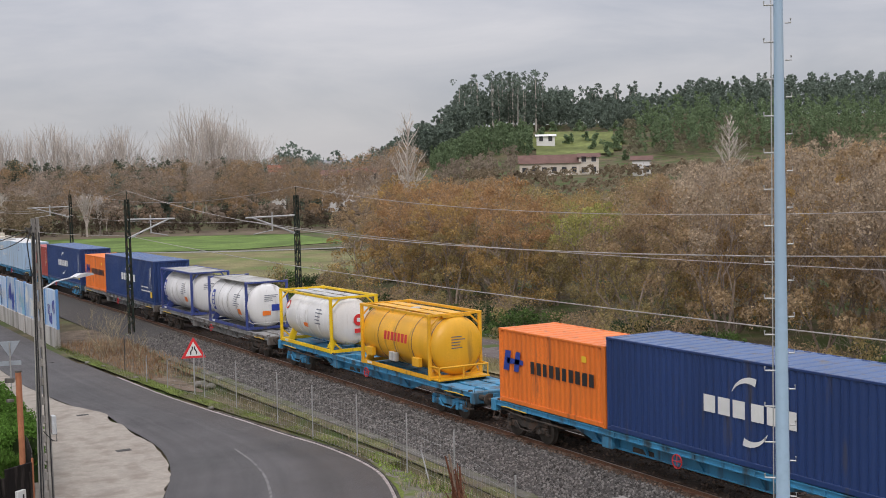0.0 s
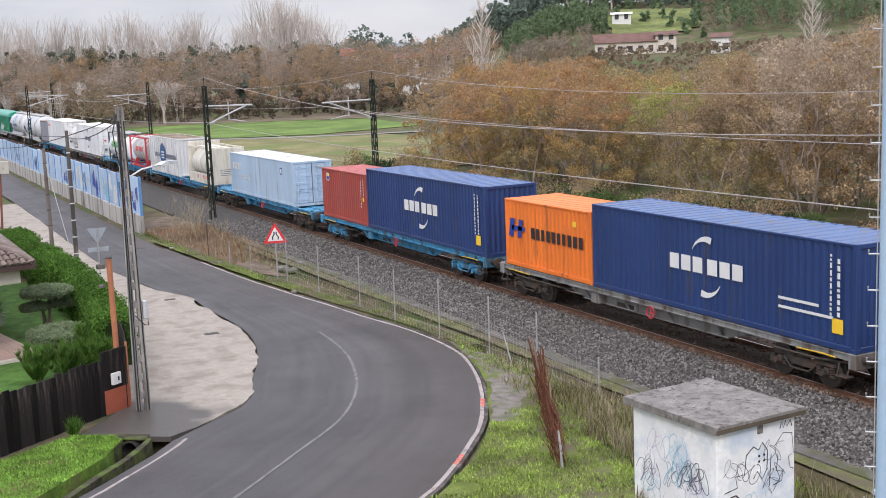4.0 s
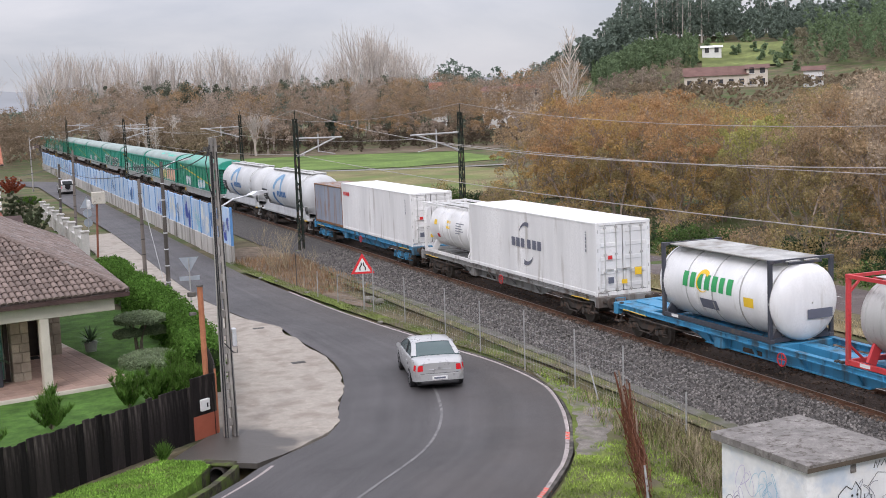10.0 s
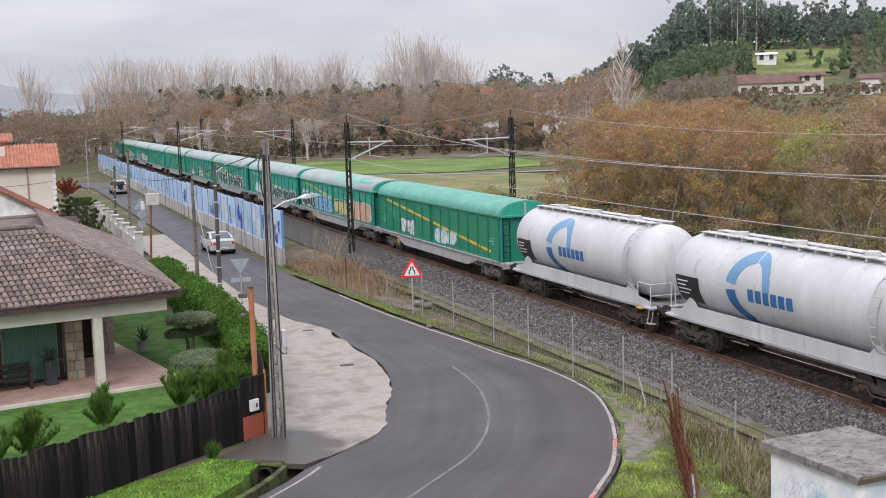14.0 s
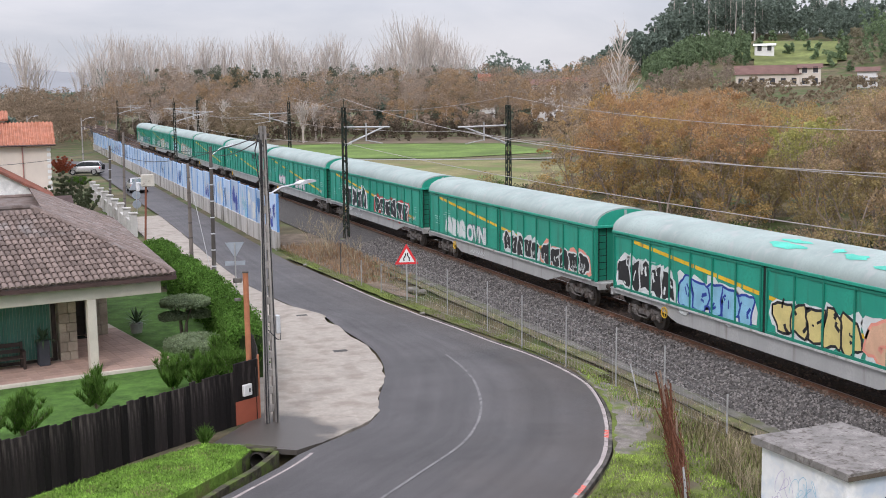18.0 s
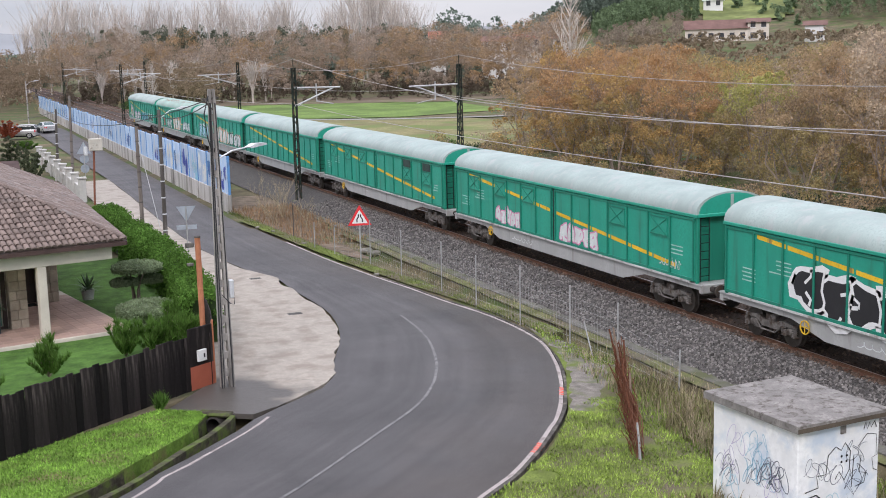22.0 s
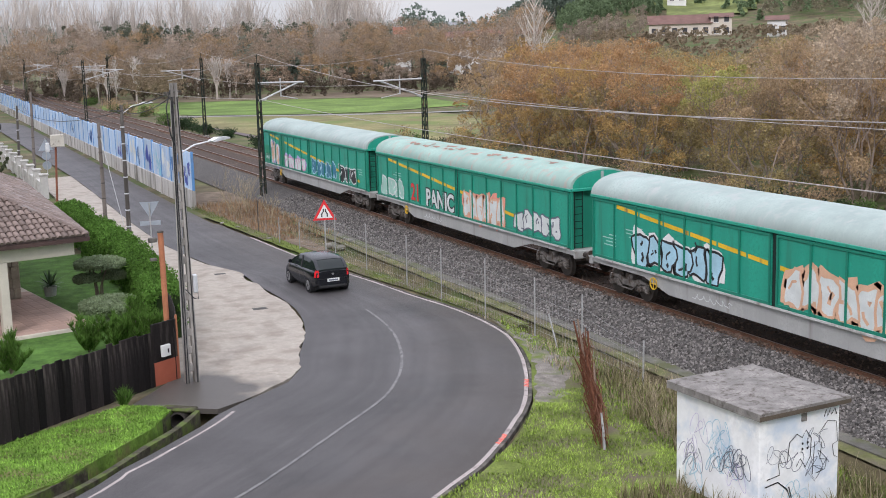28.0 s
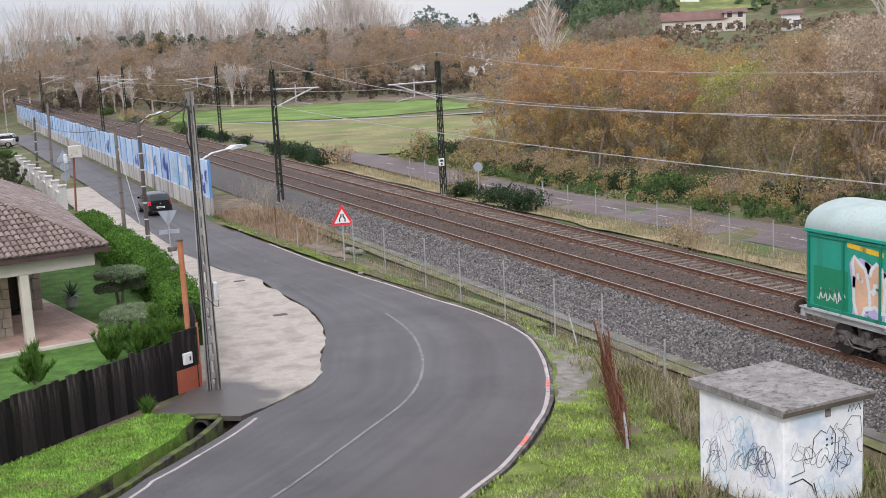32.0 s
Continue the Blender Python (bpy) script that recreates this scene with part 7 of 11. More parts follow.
pole = empty("utility_pole", pose(7.28, 35.6, ROAD_Z), "tall weathered concrete utility pole with holes and black cables", "utility pole", "utility poles")
H = 9.0
for sx in (-1, 1):
    part("leg", Mesh().add([(sx * 0.06, -0.13, 0), (sx * 0.21, -0.13, 0), (sx * 0.21, 0.13, 0), (sx * 0.06, 0.13, 0), (sx * 0.02, -0.08, H), (sx * 0.10, -0.08, H), (sx * 0.10, 0.08, H), (sx * 0.02, 0.08, H)][::1], [(3, 2, 1, 0), (4, 5, 6, 7), (0, 1, 5, 4), (1, 2, 6, 5), (2, 3, 7, 6), (3, 0, 4, 7)]), M_POLE, pole)
for i in range(16):
    z = 0.35 + i * 0.55
    w = 0.10 - 0.06 * z / H
    part("web", Mesh().cbox(-w - 0.01, w + 0.01, -0.07 + 0.03 * z / H, 0.07 - 0.03 * z / H, z, z + 0.22, 0.015), M_POLE, pole)
for dx, r in ((-0.16, 0.022), (-0.1, 0.015), (0.12, 0.018)):
    part("cable", Mesh().tube([(dx * 1.2, -0.16, 0.0), (dx * 1.1, -0.15, 2.0), (dx, -0.14, 4.0 + dx), (dx * 0.8, -0.12, 6.5), (dx * 0.6, -0.10, 8.6)], r, 5), M_CABLE, pole, "black cable running down")
part("cable_loop", Mesh().tube([(0.25, -0.05, 3.2), (0.34, -0.06, 2.9), (0.33, -0.08, 2.55), (0.2, -0.16, 2.6), (-0.05, -0.16, 2.9)], 0.015, 5), M_CABLE, pole)
part("cable_loop", Mesh().tube([(-0.12, -0.12, 8.8), (-0.28, -0.2, 8.3), (-0.22, -0.22, 7.6), (-0.1, -0.14, 7.2)], 0.02, 5), M_CABLE, pole)
part("junction_box", Mesh().cbox(0.2, 0.34, -0.1, 0.1, 2.75, 3.3, 0.02), M_LAMP, pole, "pale junction box")
part("pole_top_bracket", Mesh().bar((-0.3, -0.05, 8.7), (0.2, -0.05, 8.75), 0.06).bar((0, -0.05, 8.4), (-0.3, -0.2, 8.75), 0.04), M_DARKPOLE, pole)
part("lamp_arm", Mesh().tube([(0.1, 0.0, 6.95), (0.55, 0.2, 7.15), (1.15, 0.5, 7.22)], 0.025), M_LAMP, pole)
lh = part("lamp_head", Mesh().prism([(-0.32, 0), (-0.36, 0.05), (-0.1, 0.12), (0.3, 0.08), (0.36, 0.02)], "x", -0.12, 0.12), M_LAMP, pole, "white street lamp head", True)
lh.matrix_basis = pose(1.42, 0.64, 7.2, 4, 0, -62)


def street_pole(x, y, top, lean, material, label, lamp=False, r=0.13):
    p = empty("utility_pole", pose(x, y, ROAD_Z), label, "utility pole", "utility poles")
    h = top - ROAD_Z
    part("shaft", Mesh().cyl((0, 0, -0.2), (lean, 0, h), r, r * 0.7, 10), material, p, smooth=True)
    for i in range(int(h / 0.9)):
        z = 0.5 + i * 0.9
        part("collar", Mesh().cyl((lean * z / h, 0, z), (lean * z / h, 0, z + 0.06), r * 1.06 - 0.03 * z / h, n=10), M_LAMP if material is M_DARKPOLE else M_DARKPOLE, p)
    if lamp:
        part("lamp_arm", Mesh().tube([(lean, 0, h - 0.5), (lean + 0.6, -0.05, h - 0.05), (lean + 1.0, -0.1, h)], 0.025), M_LAMP, p)
        q = part("lamp_head", Mesh().prism([(-0.32, 0), (-0.36, 0.05), (-0.1, 0.12), (0.3, 0.08), (0.36, 0.02)], "x", -0.12, 0.12), M_LAMP, p, "white street lamp head", True)
        q.matrix_basis = pose(lean + 1.3, -0.15, h + 0.01, 4, 0, -95)
    return p


street_pole(10.4, 72.8, 5.1, 0.0, M_WOODPOLE, "weathered grey utility pole with a stay wire")
street_pole(10.7, 66.5, 6.3, 0.05, M_DARKPOLE, "dark utility pole with pale bands and a lamp", lamp=True)
street_pole(9.2, 114.5, 4.6, 0.2, M_DARKPOLE, "dark utility pole leaning a little")
street_pole(9.4, 103.1, 6.1, 0.2, M_WOODPOLE, "grey utility pole leaning a little")
street_pole(10.3, 167.6, 6.2, 0.0, M_POLE, "slim pale street lamp pole", lamp=True, r=0.10)
street_pole(4.0, 190.0, 6.2, 0.0, M_POLE, "slim pale street lamp pole", lamp=True, r=0.10)
tagged(part("stay_wire", Mesh().cyl((11.1, 70.6, ROAD_Z), (10.45, 72.7, 4.2), 0.02, n=5), M_GALV), "grey stay wire of a pole", "wire")
for a, b, sag in (((7.2, 35.6, 7.9), (9.4, 114.5, 4.4), 1.0), ((9.4, 114.5, 4.4), (-6, 70, 5.6), 0.6), ((7.2, 35.6, 7.8), (10.7, 66.5, 6.0), 0.3), ((10.75, 66.5, 6.0), (9.4, 103, 5.9), 0.4)):
    pts = [Vector(a).lerp(Vector(b), i / 14) - Vector((0, 0, 4 * sag * (i / 14) * (1 - i / 14))) for i in range(15)]
    tagged(part("service_cable", Mesh().tube(pts, 0.018, 5), M_CABLE), "black overhead service cable", "cable", "service cables")

# warning triangle
sg = empty("road_sign", pose(17.85, 54.25, ROAD_Z), "red and white triangular road narrows sign on a grey post", "road sign")
part("post", Mesh().cyl((0, 0, 0), (0, 0, 2.6), 0.038, n=10), M_GALV, sg)


def tri(h, y, z0):
    return [(-h * 0.577, y, z0), (h * 0.577, y, z0), (0, y, z0 + h)]


face = part("sign_plate", Mesh().add(tri(0.98, -0.06, 1.78) + tri(0.98, -0.045, 1.78), [(0, 1, 2), (5, 4, 3), (0, 3, 4, 1), (1, 4, 5, 2), (2, 5, 3, 0)]), mat("red_sign_sheet", (0.68, 0.03, 0.035), 0.4, var=0.08, bump=0), sg)
part("white_field", Mesh().add(tri(0.66, -0.0645, 1.88), [(0, 1, 2)]), D_WHITE, face)
at = on_end(-0.069)
part("narrowing_marks", stroke(stroke(Mesh(), at, [(-0.13, 1.94), (-0.13, 2.08), (-0.05, 2.2), (-0.05, 2.32)], 0.06), at, [(0.13, 1.94), (0.13, 2.08), (0.05, 2.2), (0.05, 2.32)], 0.06), D_BLACK, face)
sg.matrix_basis = pose(17.85, 54.25, ROAD_Z, 0, 0, -14)
# give-way sign seen from behind, with two name boards below
gw = empty("give_way_sign", pose(10.75, 60.2, ROAD_Z, 0, 0, -8), "grey back of a give way sign with two small boards", "road sign")
part("post", Mesh().cyl((0, 0, 0), (0, 0, 2.5), 0.035, n=8), M_GALV, gw)
part("sign_back", Mesh().add([(0, 0.05, 1.75), (0.48, 0.05, 2.55), (-0.48, 0.05, 2.55), (0, 0.035, 1.75), (0.48, 0.035, 2.55), (-0.48, 0.035, 2.55)], [(0, 1, 2), (5, 4, 3), (0, 3, 4, 1), (1, 4, 5, 2), (2, 5, 3, 0)]), M_SIGNBACK, gw)
for x0 in (-0.5, 0.04):
    part("name_board", Mesh().cbox(x0, x0 + 0.46, 0.035, 0.05, 1.38, 1.6, 0.006), M_SIGNBACK, gw)
# cluster of signs further down the lane
ms = empty("sign_cluster", pose(10.6, 104.9, ROAD_Z), "pale backs of a triangular and round road signs on one post", "road sign")
part("post", Mesh().cyl((0, 0, 0), (0, 0, 3.0), 0.035, n=8), M_GALV, ms)
part("triangle_back", Mesh().add([(-0.6, 0, 2.0), (0.6, 0, 2.0), (0, 0, 3.0), (-0.6, 0.02, 2.0), (0.6, 0.02, 2.0), (0, 0.02, 3.0)], [(0, 1, 2), (5, 4, 3), (0, 3, 4, 1), (1, 4, 5, 2), (2, 5, 3, 0)]), M_SIGNBACK, ms)
for z in (1.55, 0.75):
    part("round_back", Mesh().cyl((0, 0.0, z), (0, 0.02, z), 0.36, n=20), M_SIGNBACK, ms)
# mirror-like box on a brown post, the brown column by the fence
bp = empty("post_with_box", pose(8.75, 82.3, ROAD_Z), "brown post with a pale box and a light on its top", "post")
part("post", Mesh().cyl((0, 0, 0), (0.2, 0, 4.0), 0.07, n=8), mat("red_brown_post", (0.20, 0.08, 0.05), 0.8), bp)
part("box", Mesh().cbox(-0.1, 0.75, -0.2, 0.2, 3.9, 4.7, 0.04), mat("pale_cream_box", (0.55, 0.52, 0.45), 0.7, stain=((0.25, 0.23, 0.2), 0.4, 3)), bp)
part("side_lamp", Mesh().cbox(-0.45, -0.2, -0.1, 0.1, 3.6, 4.2, 0.04), M_LAMP, bp)
rs = empty("round_sign", pose(32.6, 70.5, -0.7), "grey round back of a road sign", "road sign")
part("post", Mesh().cyl((0, 0, 0), (0, 0, 2.0), 0.03, n=8), M_GALV, rs)
part("disc", Mesh().cyl((0, 0, 2.0), (0.01, 0.02, 2.0), 0.3, n=20), M_SIGNBACK, rs)

# blue pole with climbing steps
M_BLUEPOLE = mat("light_blue_painted_steel", (0.36, 0.50, 0.64), 0.45, var=0.12, scale=1.2, fine=12, bump=0.03, stain=((0.42, 0.50, 0.56), 0.35, 1.5), streak=True)
bpole = empty("steel_pole", pose(9.764, 9.334, ROAD_Z), "tall tapering light blue steel pole with climbing hooks", "pole")
part("shaft", Mesh().cyl((0, 0, -0.2), (-0.05, 0, 15.5), 0.107, 0.03, 20), M_BLUEPOLE, bpole, smooth=True)
sideways = Vector((math.cos(radians(45.6)), -math.sin(radians(45.6)), 0))
for i in range(60):
    z = 0.9 + i * 0.195
    s = -1 if i % 2 else 1
    r = 0.107 - 0.077 * z / 15.5
    o = sideways * s
    a, b, c2 = o * (r - 0.01), o * (r + (0.125 if s < 0 else 0.05)), o * (r + (0.125 if s < 0 else 0.05))
    part("climbing_hook", Mesh().tube([(a.x, a.y, z), (b.x, b.y, z), (c2.x, c2.y, z + 0.045)], 0.010, 6), M_GALV, bpole)
o = -sideways * 0.12
part("safety_line", Mesh().cyl((o.x, o.y, 0.2), (o.x * 0.8, o.y * 0.8, 15.3), 0.007, n=5), M_GALV, bpole)
part("line_clamp", Mesh().cbox(-0.13, 0.13, -0.05, 0.05, 4.97, 5.02, 0.01), M_GALV, bpole)

# ---- wire fence along the lane ----
M_POST = mat("grey_fence_post", (0.34, 0.34, 0.33), 0.7, 0.2, var=0.2, scale=4)
POSTS = [(17.1, 59.5, 0.55), (17.4, 57.0, 0.6), (18.1, 53.6, 1.3), (18.25, 49.8, 1.3), (18.5, 45.7, 1.33), (18.6, 42.4, 1.25), (18.75, 38.8, 1.40), (18.85, 35.2, 1.28), (18.75, 31.9, 1.3), (17.15, 63.7, 0.95), (18.7, 28.4, 0.6)]
fence = empty("wire_fence", pose(0, 0, 0), "thin grey wire fence on steel posts beside the lane", "fence", "", "structure")
for x, y, z in POSTS:
    part("post", Mesh().cyl((x, y, -1.0), (x + 0.02, y, z), 0.027, n=8), M_POST if y < 62 else M_DARKPOLE, fence)
net = Mesh()
seq = sorted([p for p in POSTS if 28 < p[1] < 58], key=lambda p: p[1])
for (x0, y0, z0), (x1, y1, z1) in zip(seq[:-1], seq[1:]):
    for k in range(7):
        s = k / 6
        net.cyl((x0, y0, -0.75 + s * (z0 * 0.75 + 0.7)), (x1, y1, -0.75 + s * (z1 * 0.75 + 0.7)), 0.0035, n=3, caps=False)
    nn = int((y1 - y0) / 0.22)
    for k in range(nn):
        s = k / nn
        x, y = x0 + (x1 - x0) * s, y0 + (y1 - y0) * s
        net.cyl((x, y, -0.75), (x, y, z0 * 0.75 - 0.05), 0.0028, n=3, caps=False)
part("wire_net", net, M_POST, fence, "thin wire netting")
part("brace", Mesh().cyl((18.9, 34.3, 0.2), (18.75, 33.4, -0.9), 0.025, n=6), M_POST, fence)
f2 = empty("roadside_fence", pose(0, 0, 0), "pale steel posts of a wire fence along the back road", "fence", "", "structure")
for i in range(16):
    y = 38.5 + 3.0 * i
    if i in (9, 10):
        continue
    x = 33.0 + 0.25 * wob(y, 0, 0.1)
    part("post", Mesh().cyl((x, y, -0.8), (x, y, 1.05), 0.03, n=8), M_POST, f2)
part("brace", Mesh().cyl((33.0, 62.5, 0.9), (32.6, 61.5, -0.7), 0.03, n=6), M_POST, f2)
for k in range(5):
    part("wire", Mesh().cyl((33.0, 38.5, -0.5 + 0.35 * k), (33.0, 62.5, -0.5 + 0.35 * k), 0.004, n=3), M_POST, f2)

# rusty stakes and dead climber at the grass edge
M_RUST = mat("rust_brown_iron", (0.15, 0.062, 0.036), 0.9, 0.2, var=0.35, scale=6)
M_DEADWOOD = mat("grey_dead_wood", (0.22, 0.16, 0.12), 0.9, var=0.3, scale=8)
st = empty("rusty_fence_roll", pose(0, 0, -0.85), "rusty crumpled wire netting and old stakes standing in the grass", "fence roll")
RA, RB = Vector((14.9, 24.3)), Vector((18.0, 30.4))
rr = random.Random(17)
for i, (s_, h, lean, m_) in enumerate(((0.0, 0.95, 0.1, M_POST), (0.12, 0.8, 0.2, M_RUST), (0.3, 1.2, -0.15, M_RUST), (0.45, 1.35, 0.2, M_DEADWOOD), (0.6, 1.5, -0.1, M_RUST), (0.75, 1.75, 0.15, M_RUST), (0.9, 1.9, -0.3, M_DEADWOOD), (1.0, 1.7, -0.45, M_RUST))):
    p = RA.lerp(RB, s_)
    part("stake", Mesh().tube([(p.x, p.y, 0), (p.x + lean * 0.3, p.y + 0.1, h * 0.5), (p.x + lean * 0.6, p.y + 0.25, h)], [0.04, 0.034, 0.026], 6), m_, st)
nt = Mesh()
for k in range(150):
    s_ = rr.random()
    p = RA.lerp(RB, s_) + Vector((rr.uniform(-0.16, 0.16), rr.uniform(-0.1, 0.1)))
    h = (0.7 + 0.9 * s_) * rr.uniform(0.55, 1.0)
    nt.tube([(p.x, p.y, 0.02), (p.x + rr.uniform(-0.12, 0.12), p.y + 0.1, h * 0.5), (p.x + rr.uniform(-0.25, 0.1), p.y + rr.uniform(-0.1, 0.35), h)], 0.011, 4)
for k in range(16):
    z = 0.08 + 0.075 * k
    nt.tube([(*(RA.lerp(RB, j / 9) + Vector((0.12 * math.sin(k * 1.7 + j), 0.06 * math.cos(k + 2 * j)))), z * (0.6 + 0.6 * j / 9) + 0.05 * math.sin(k * 2.1 + j * 1.3)) for j in range(10)], 0.009, 4)
net_part = part("netting", nt, M_RUST, st, "rusty crumpled netting")
net_part["kind"] = "stuff"

# ---- equipment hut with slab roof ----
M_HUTWALL = mat("scuffed_white_wall", (0.80, 0.80, 0.79), 0.8, var=0.12, scale=1.2, fine=8, bump=0.15, stain=((0.55, 0.62, 0.70), 0.40, 0.9))
M_SLAB = mat("lichened_slab", (0.225, 0.21, 0.195), 0.9, var=0.3, scale=2.5, fine=22, bump=0.5, stain=((0.095, 0.08, 0.07), 0.34, 6.5))
hut = empty("equipment_hut", pose(16.33, 20.40, -0.9, 0, 0, 3.5), "small white equipment hut covered in scrawls with a concrete slab roof", "hut")
part("wall_block", Mesh().cbox(-1.1, 1.1, -1.34, 1.34, 0, 2.34, 0.02), M_HUTWALL, hut)
part("slab_roof", Mesh().add([(-1.25, -1.5, 2.34), (1.25, -1.5, 2.34), (1.25, 1.5, 2.34), (-1.25, 1.5, 2.34), (-1.25, -1.5, 2.50), (1.25, -1.5, 2.50), (1.25, 1.5, 2.50), (-1.25, 1.5, 2.50), (0, 0, 2.56)], [(3, 2, 1, 0), (0, 1, 5, 4), (1, 2, 6, 5), (2, 3, 7, 6), (3, 0, 4, 7), (4, 5, 8), (5, 6, 8), (6, 7, 8), (7, 4, 8)]), M_SLAB, hut, "grey lichened concrete slab")
part("slab_edge", Mesh().box(-1.256, 1.256, -1.506, -1.502, 2.35, 2.44), mat("brown_slab_edge", (0.10, 0.08, 0.06), 0.9), hut)
part("vent_slot", Mesh().box(0.02, 0.16, -1.36, -1.335, 2.1, 2.33), M_SLAB, hut)
at, rr = on_end(-1.352), random.Random(3)
sc = Mesh()
stroke(sc, at, [(-0.9, 1.0), (-0.55, 1.05), (-0.6, 1.3), (-0.35, 1.3), (-0.3, 1.7), (-0.1, 1.85), (0.05, 1.75), (0.15, 1.9), (0.3, 1.7), (0.28, 1.3), (0.15, 1.1), (0.0, 1.3), (-0.1, 1.15)], 0.022)
stroke(sc, at, [(0.35, 0.9), (0.4, 1.6), (0.6, 1.55), (0.55, 1.2), (0.75, 1.15), (0.7, 0.95), (0.45, 0.9)], 0.019)
stroke(sc, at, [(0.5, 1.75), (0.75, 2.0), (1.0, 1.95), (1.05, 1.5), (0.9, 1.45), (0.95, 1.2), (1.05, 1.15)], 0.015)
stroke(sc, at, [(-0.95, 0.85), (-0.6, 0.9), (-0.35, 0.7), (-0.15, 0.25), (-0.3, 0.75)], 0.031)
stroke(sc, at, [(0.65, 2.1), (0.7, 2.25), (0.75, 2.1), (0.82, 2.25), (0.85, 2.12), (0.95, 2.24), (1.0, 2.1)], 0.03)
for a, b in ((0.06, 1.62), (0.2, 1.62), (0.06, 1.5), (0.2, 1.5)):
    disc(sc, on_end(-1.353), a, b, 0.028, 10)
part("scrawl", sc, D_BLACK, hut, "black scrawled lines")
for i in range(16):
    rs_ = random.Random(70 + i)
    y0, z0, pts = rs_.uniform(-1.2, 0.85), rs_.uniform(0.5, 1.75), []
    for k in range(44):
        pts.append((y0 + 0.011 * k + 0.11 * math.sin(k * 0.47 + i), z0 + (0.22 + 0.10 * math.sin(k * 0.21)) * math.sin(k * 0.36 + i)))
    pts = [(min(1.25, max(-1.25, a)), min(2.25, b)) for a, b in pts]
    part("tag", stroke(Mesh(), on_side(-1.104 - 0.0006 * i), pts, rs_.uniform(0.010, 0.020)), (D_GREY, D_CYAN, D_GREY, D_SKY, D_LILAC)[i % 5], hut, "faint hand-sprayed tag")
for i in range(7):
    rs_ = random.Random(170 + i)
    x0, z0 = rs_.uniform(-0.95, 0.5), rs_.uniform(0.3, 1.8)
    pts = [(min(1.02, max(-1.02, x0 + 0.012 * k + 0.12 * math.sin(k * 0.45 + i))), min(2.2, z0 + (0.18 + 0.08 * math.sin(k * 0.23)) * math.sin(k * 0.33 + 2 * i))) for k in range(44)]
    part("tag", stroke(Mesh(), on_end(-1.346 - 0.0006 * i), pts, rs_.uniform(0.008, 0.016)), (D_GREY, D_GREY, D_SKY)[i % 3], hut, "faint hand-sprayed tag")
for x, y, s, col, text in ((18.75, 16.9, 1.0, mat("grey_cabinet", (0.42, 0.43, 0.44), 0.6), "low grey concrete cabinet with a pitched lid"), (17.85, 14.6, 1.15, P_WHITE, "low white cabinet with a pitched lid")):
    cb = empty("trackside_cabinet", pose(x, y, -0.9, 0, 0, 4), text, "cabinet")
    part("body", Mesh().cbox(-0.55 * s, 0.55 * s, -0.6 * s, 0.6 * s, 0, 0.95 * s, 0.02), col, cb)
    part("lid", Mesh().prism([(-0.62 * s, 0.95 * s), (0.62 * s, 0.95 * s), (0.62 * s, 1.02 * s), (0, 1.2 * s), (-0.62 * s, 1.02 * s)], "y", -0.66 * s, 0.66 * s), col, cb)

# ---- ditch with culvert pipe ----
M_DITCH = mat("mossy_ditch_stone", (0.062, 0.056, 0.038), 0.95, var=0.5, scale=4, fine=12, bump=0.9, bscale=11, stain=((0.085, 0.115, 0.028), 0.5, 2.2))
dl = smooth_line([(6.35, 32.75), (5.75, 31.75), (4.3, 30.1), (2.8, 28.35), (0.5, 26.6), (-4, 23.3)], 0.5)
setting("ditch_bed", ribbon(dl, -0.5, 0.45, ROAD_Z - 0.58), mat("dark_ditch_mud", (0.04, 0.035, 0.025), 0.7), "dark muddy ditch bed", "ditch")
setting("ditch_wall", ribbon(dl, 0.36, 0.54, ROAD_Z + 0.03, 0.05, thick=0.75), M_DITCH, "mossy concrete ditch wall", "ditch wall")
setting("ditch_kerb", ribbon(dl, -0.44, -0.30, ROAD_Z - 0.03, 0.04, thick=0.7), M_DITCH, "mossy concrete edge of the ditch", "ditch wall")
cv = empty("culvert", pose(6.3, 33.0, ROAD_Z, 0, 0, -38), "concrete culvert mouth with a dark pipe", "culvert")
part("head_slab", Mesh().cbox(-0.5, 0.55, -0.12, 0.25, -0.07, 0.05, 0.05), M_DITCH, cv)
part("pipe", Mesh().lathe_y([(-0.25, 0.26), (-0.25, 0.21), (0.5, 0.21), (0.5, 0.01)], 20, 0.1, -0.27), mat("dark_concrete_pipe", (0.05, 0.045, 0.04), 0.8), cv, smooth=True)

# ---- garden fence of dark boards ----
M_BOARD = mat("blackened_fence_board", (0.020, 0.016, 0.015), 0.85, var=0.5, scale=3, fine=30, bump=0.3, stain=((0.085, 0.072, 0.062), 0.42, 3.5), rand=0.7, streak=True)
gf = empty("board_fence", pose(0, 0, 0), "blackened upright board fence round the garden", "fence", "", "structure")
line = even(smooth_line([(6.15, 35.65), (3.6, 33.75), (0.6, 31.4), (-4, 27.8), (-9, 23.9)], 0.5), 80)
BOARDS = [Mesh().cbox(-0.130, 0.130, -0.016, 0.016, 0, h, 0.012).data("board", M_BOARD) for h in (1.65, 1.68, 1.70, 1.73)]
rnd = random.Random(8)
L = sum((line[i + 1] - line[i]).length for i in range(79))
pts = even(line, int(L / 0.235))
for i in range(len(pts) - 1):
    d = pts[i + 1] - pts[i]
    b = part("board", BOARDS[rnd.randrange(4)], M_BOARD, gf)
    b.matrix_basis = pose(pts[i].x, pts[i].y + (0.02 if i % 2 else 0), ROAD_Z - 0.02, rnd.uniform(-0.6, 0.6), rnd.uniform(-0.5, 0.5), math.degrees(math.atan2(d.y, d.x)))
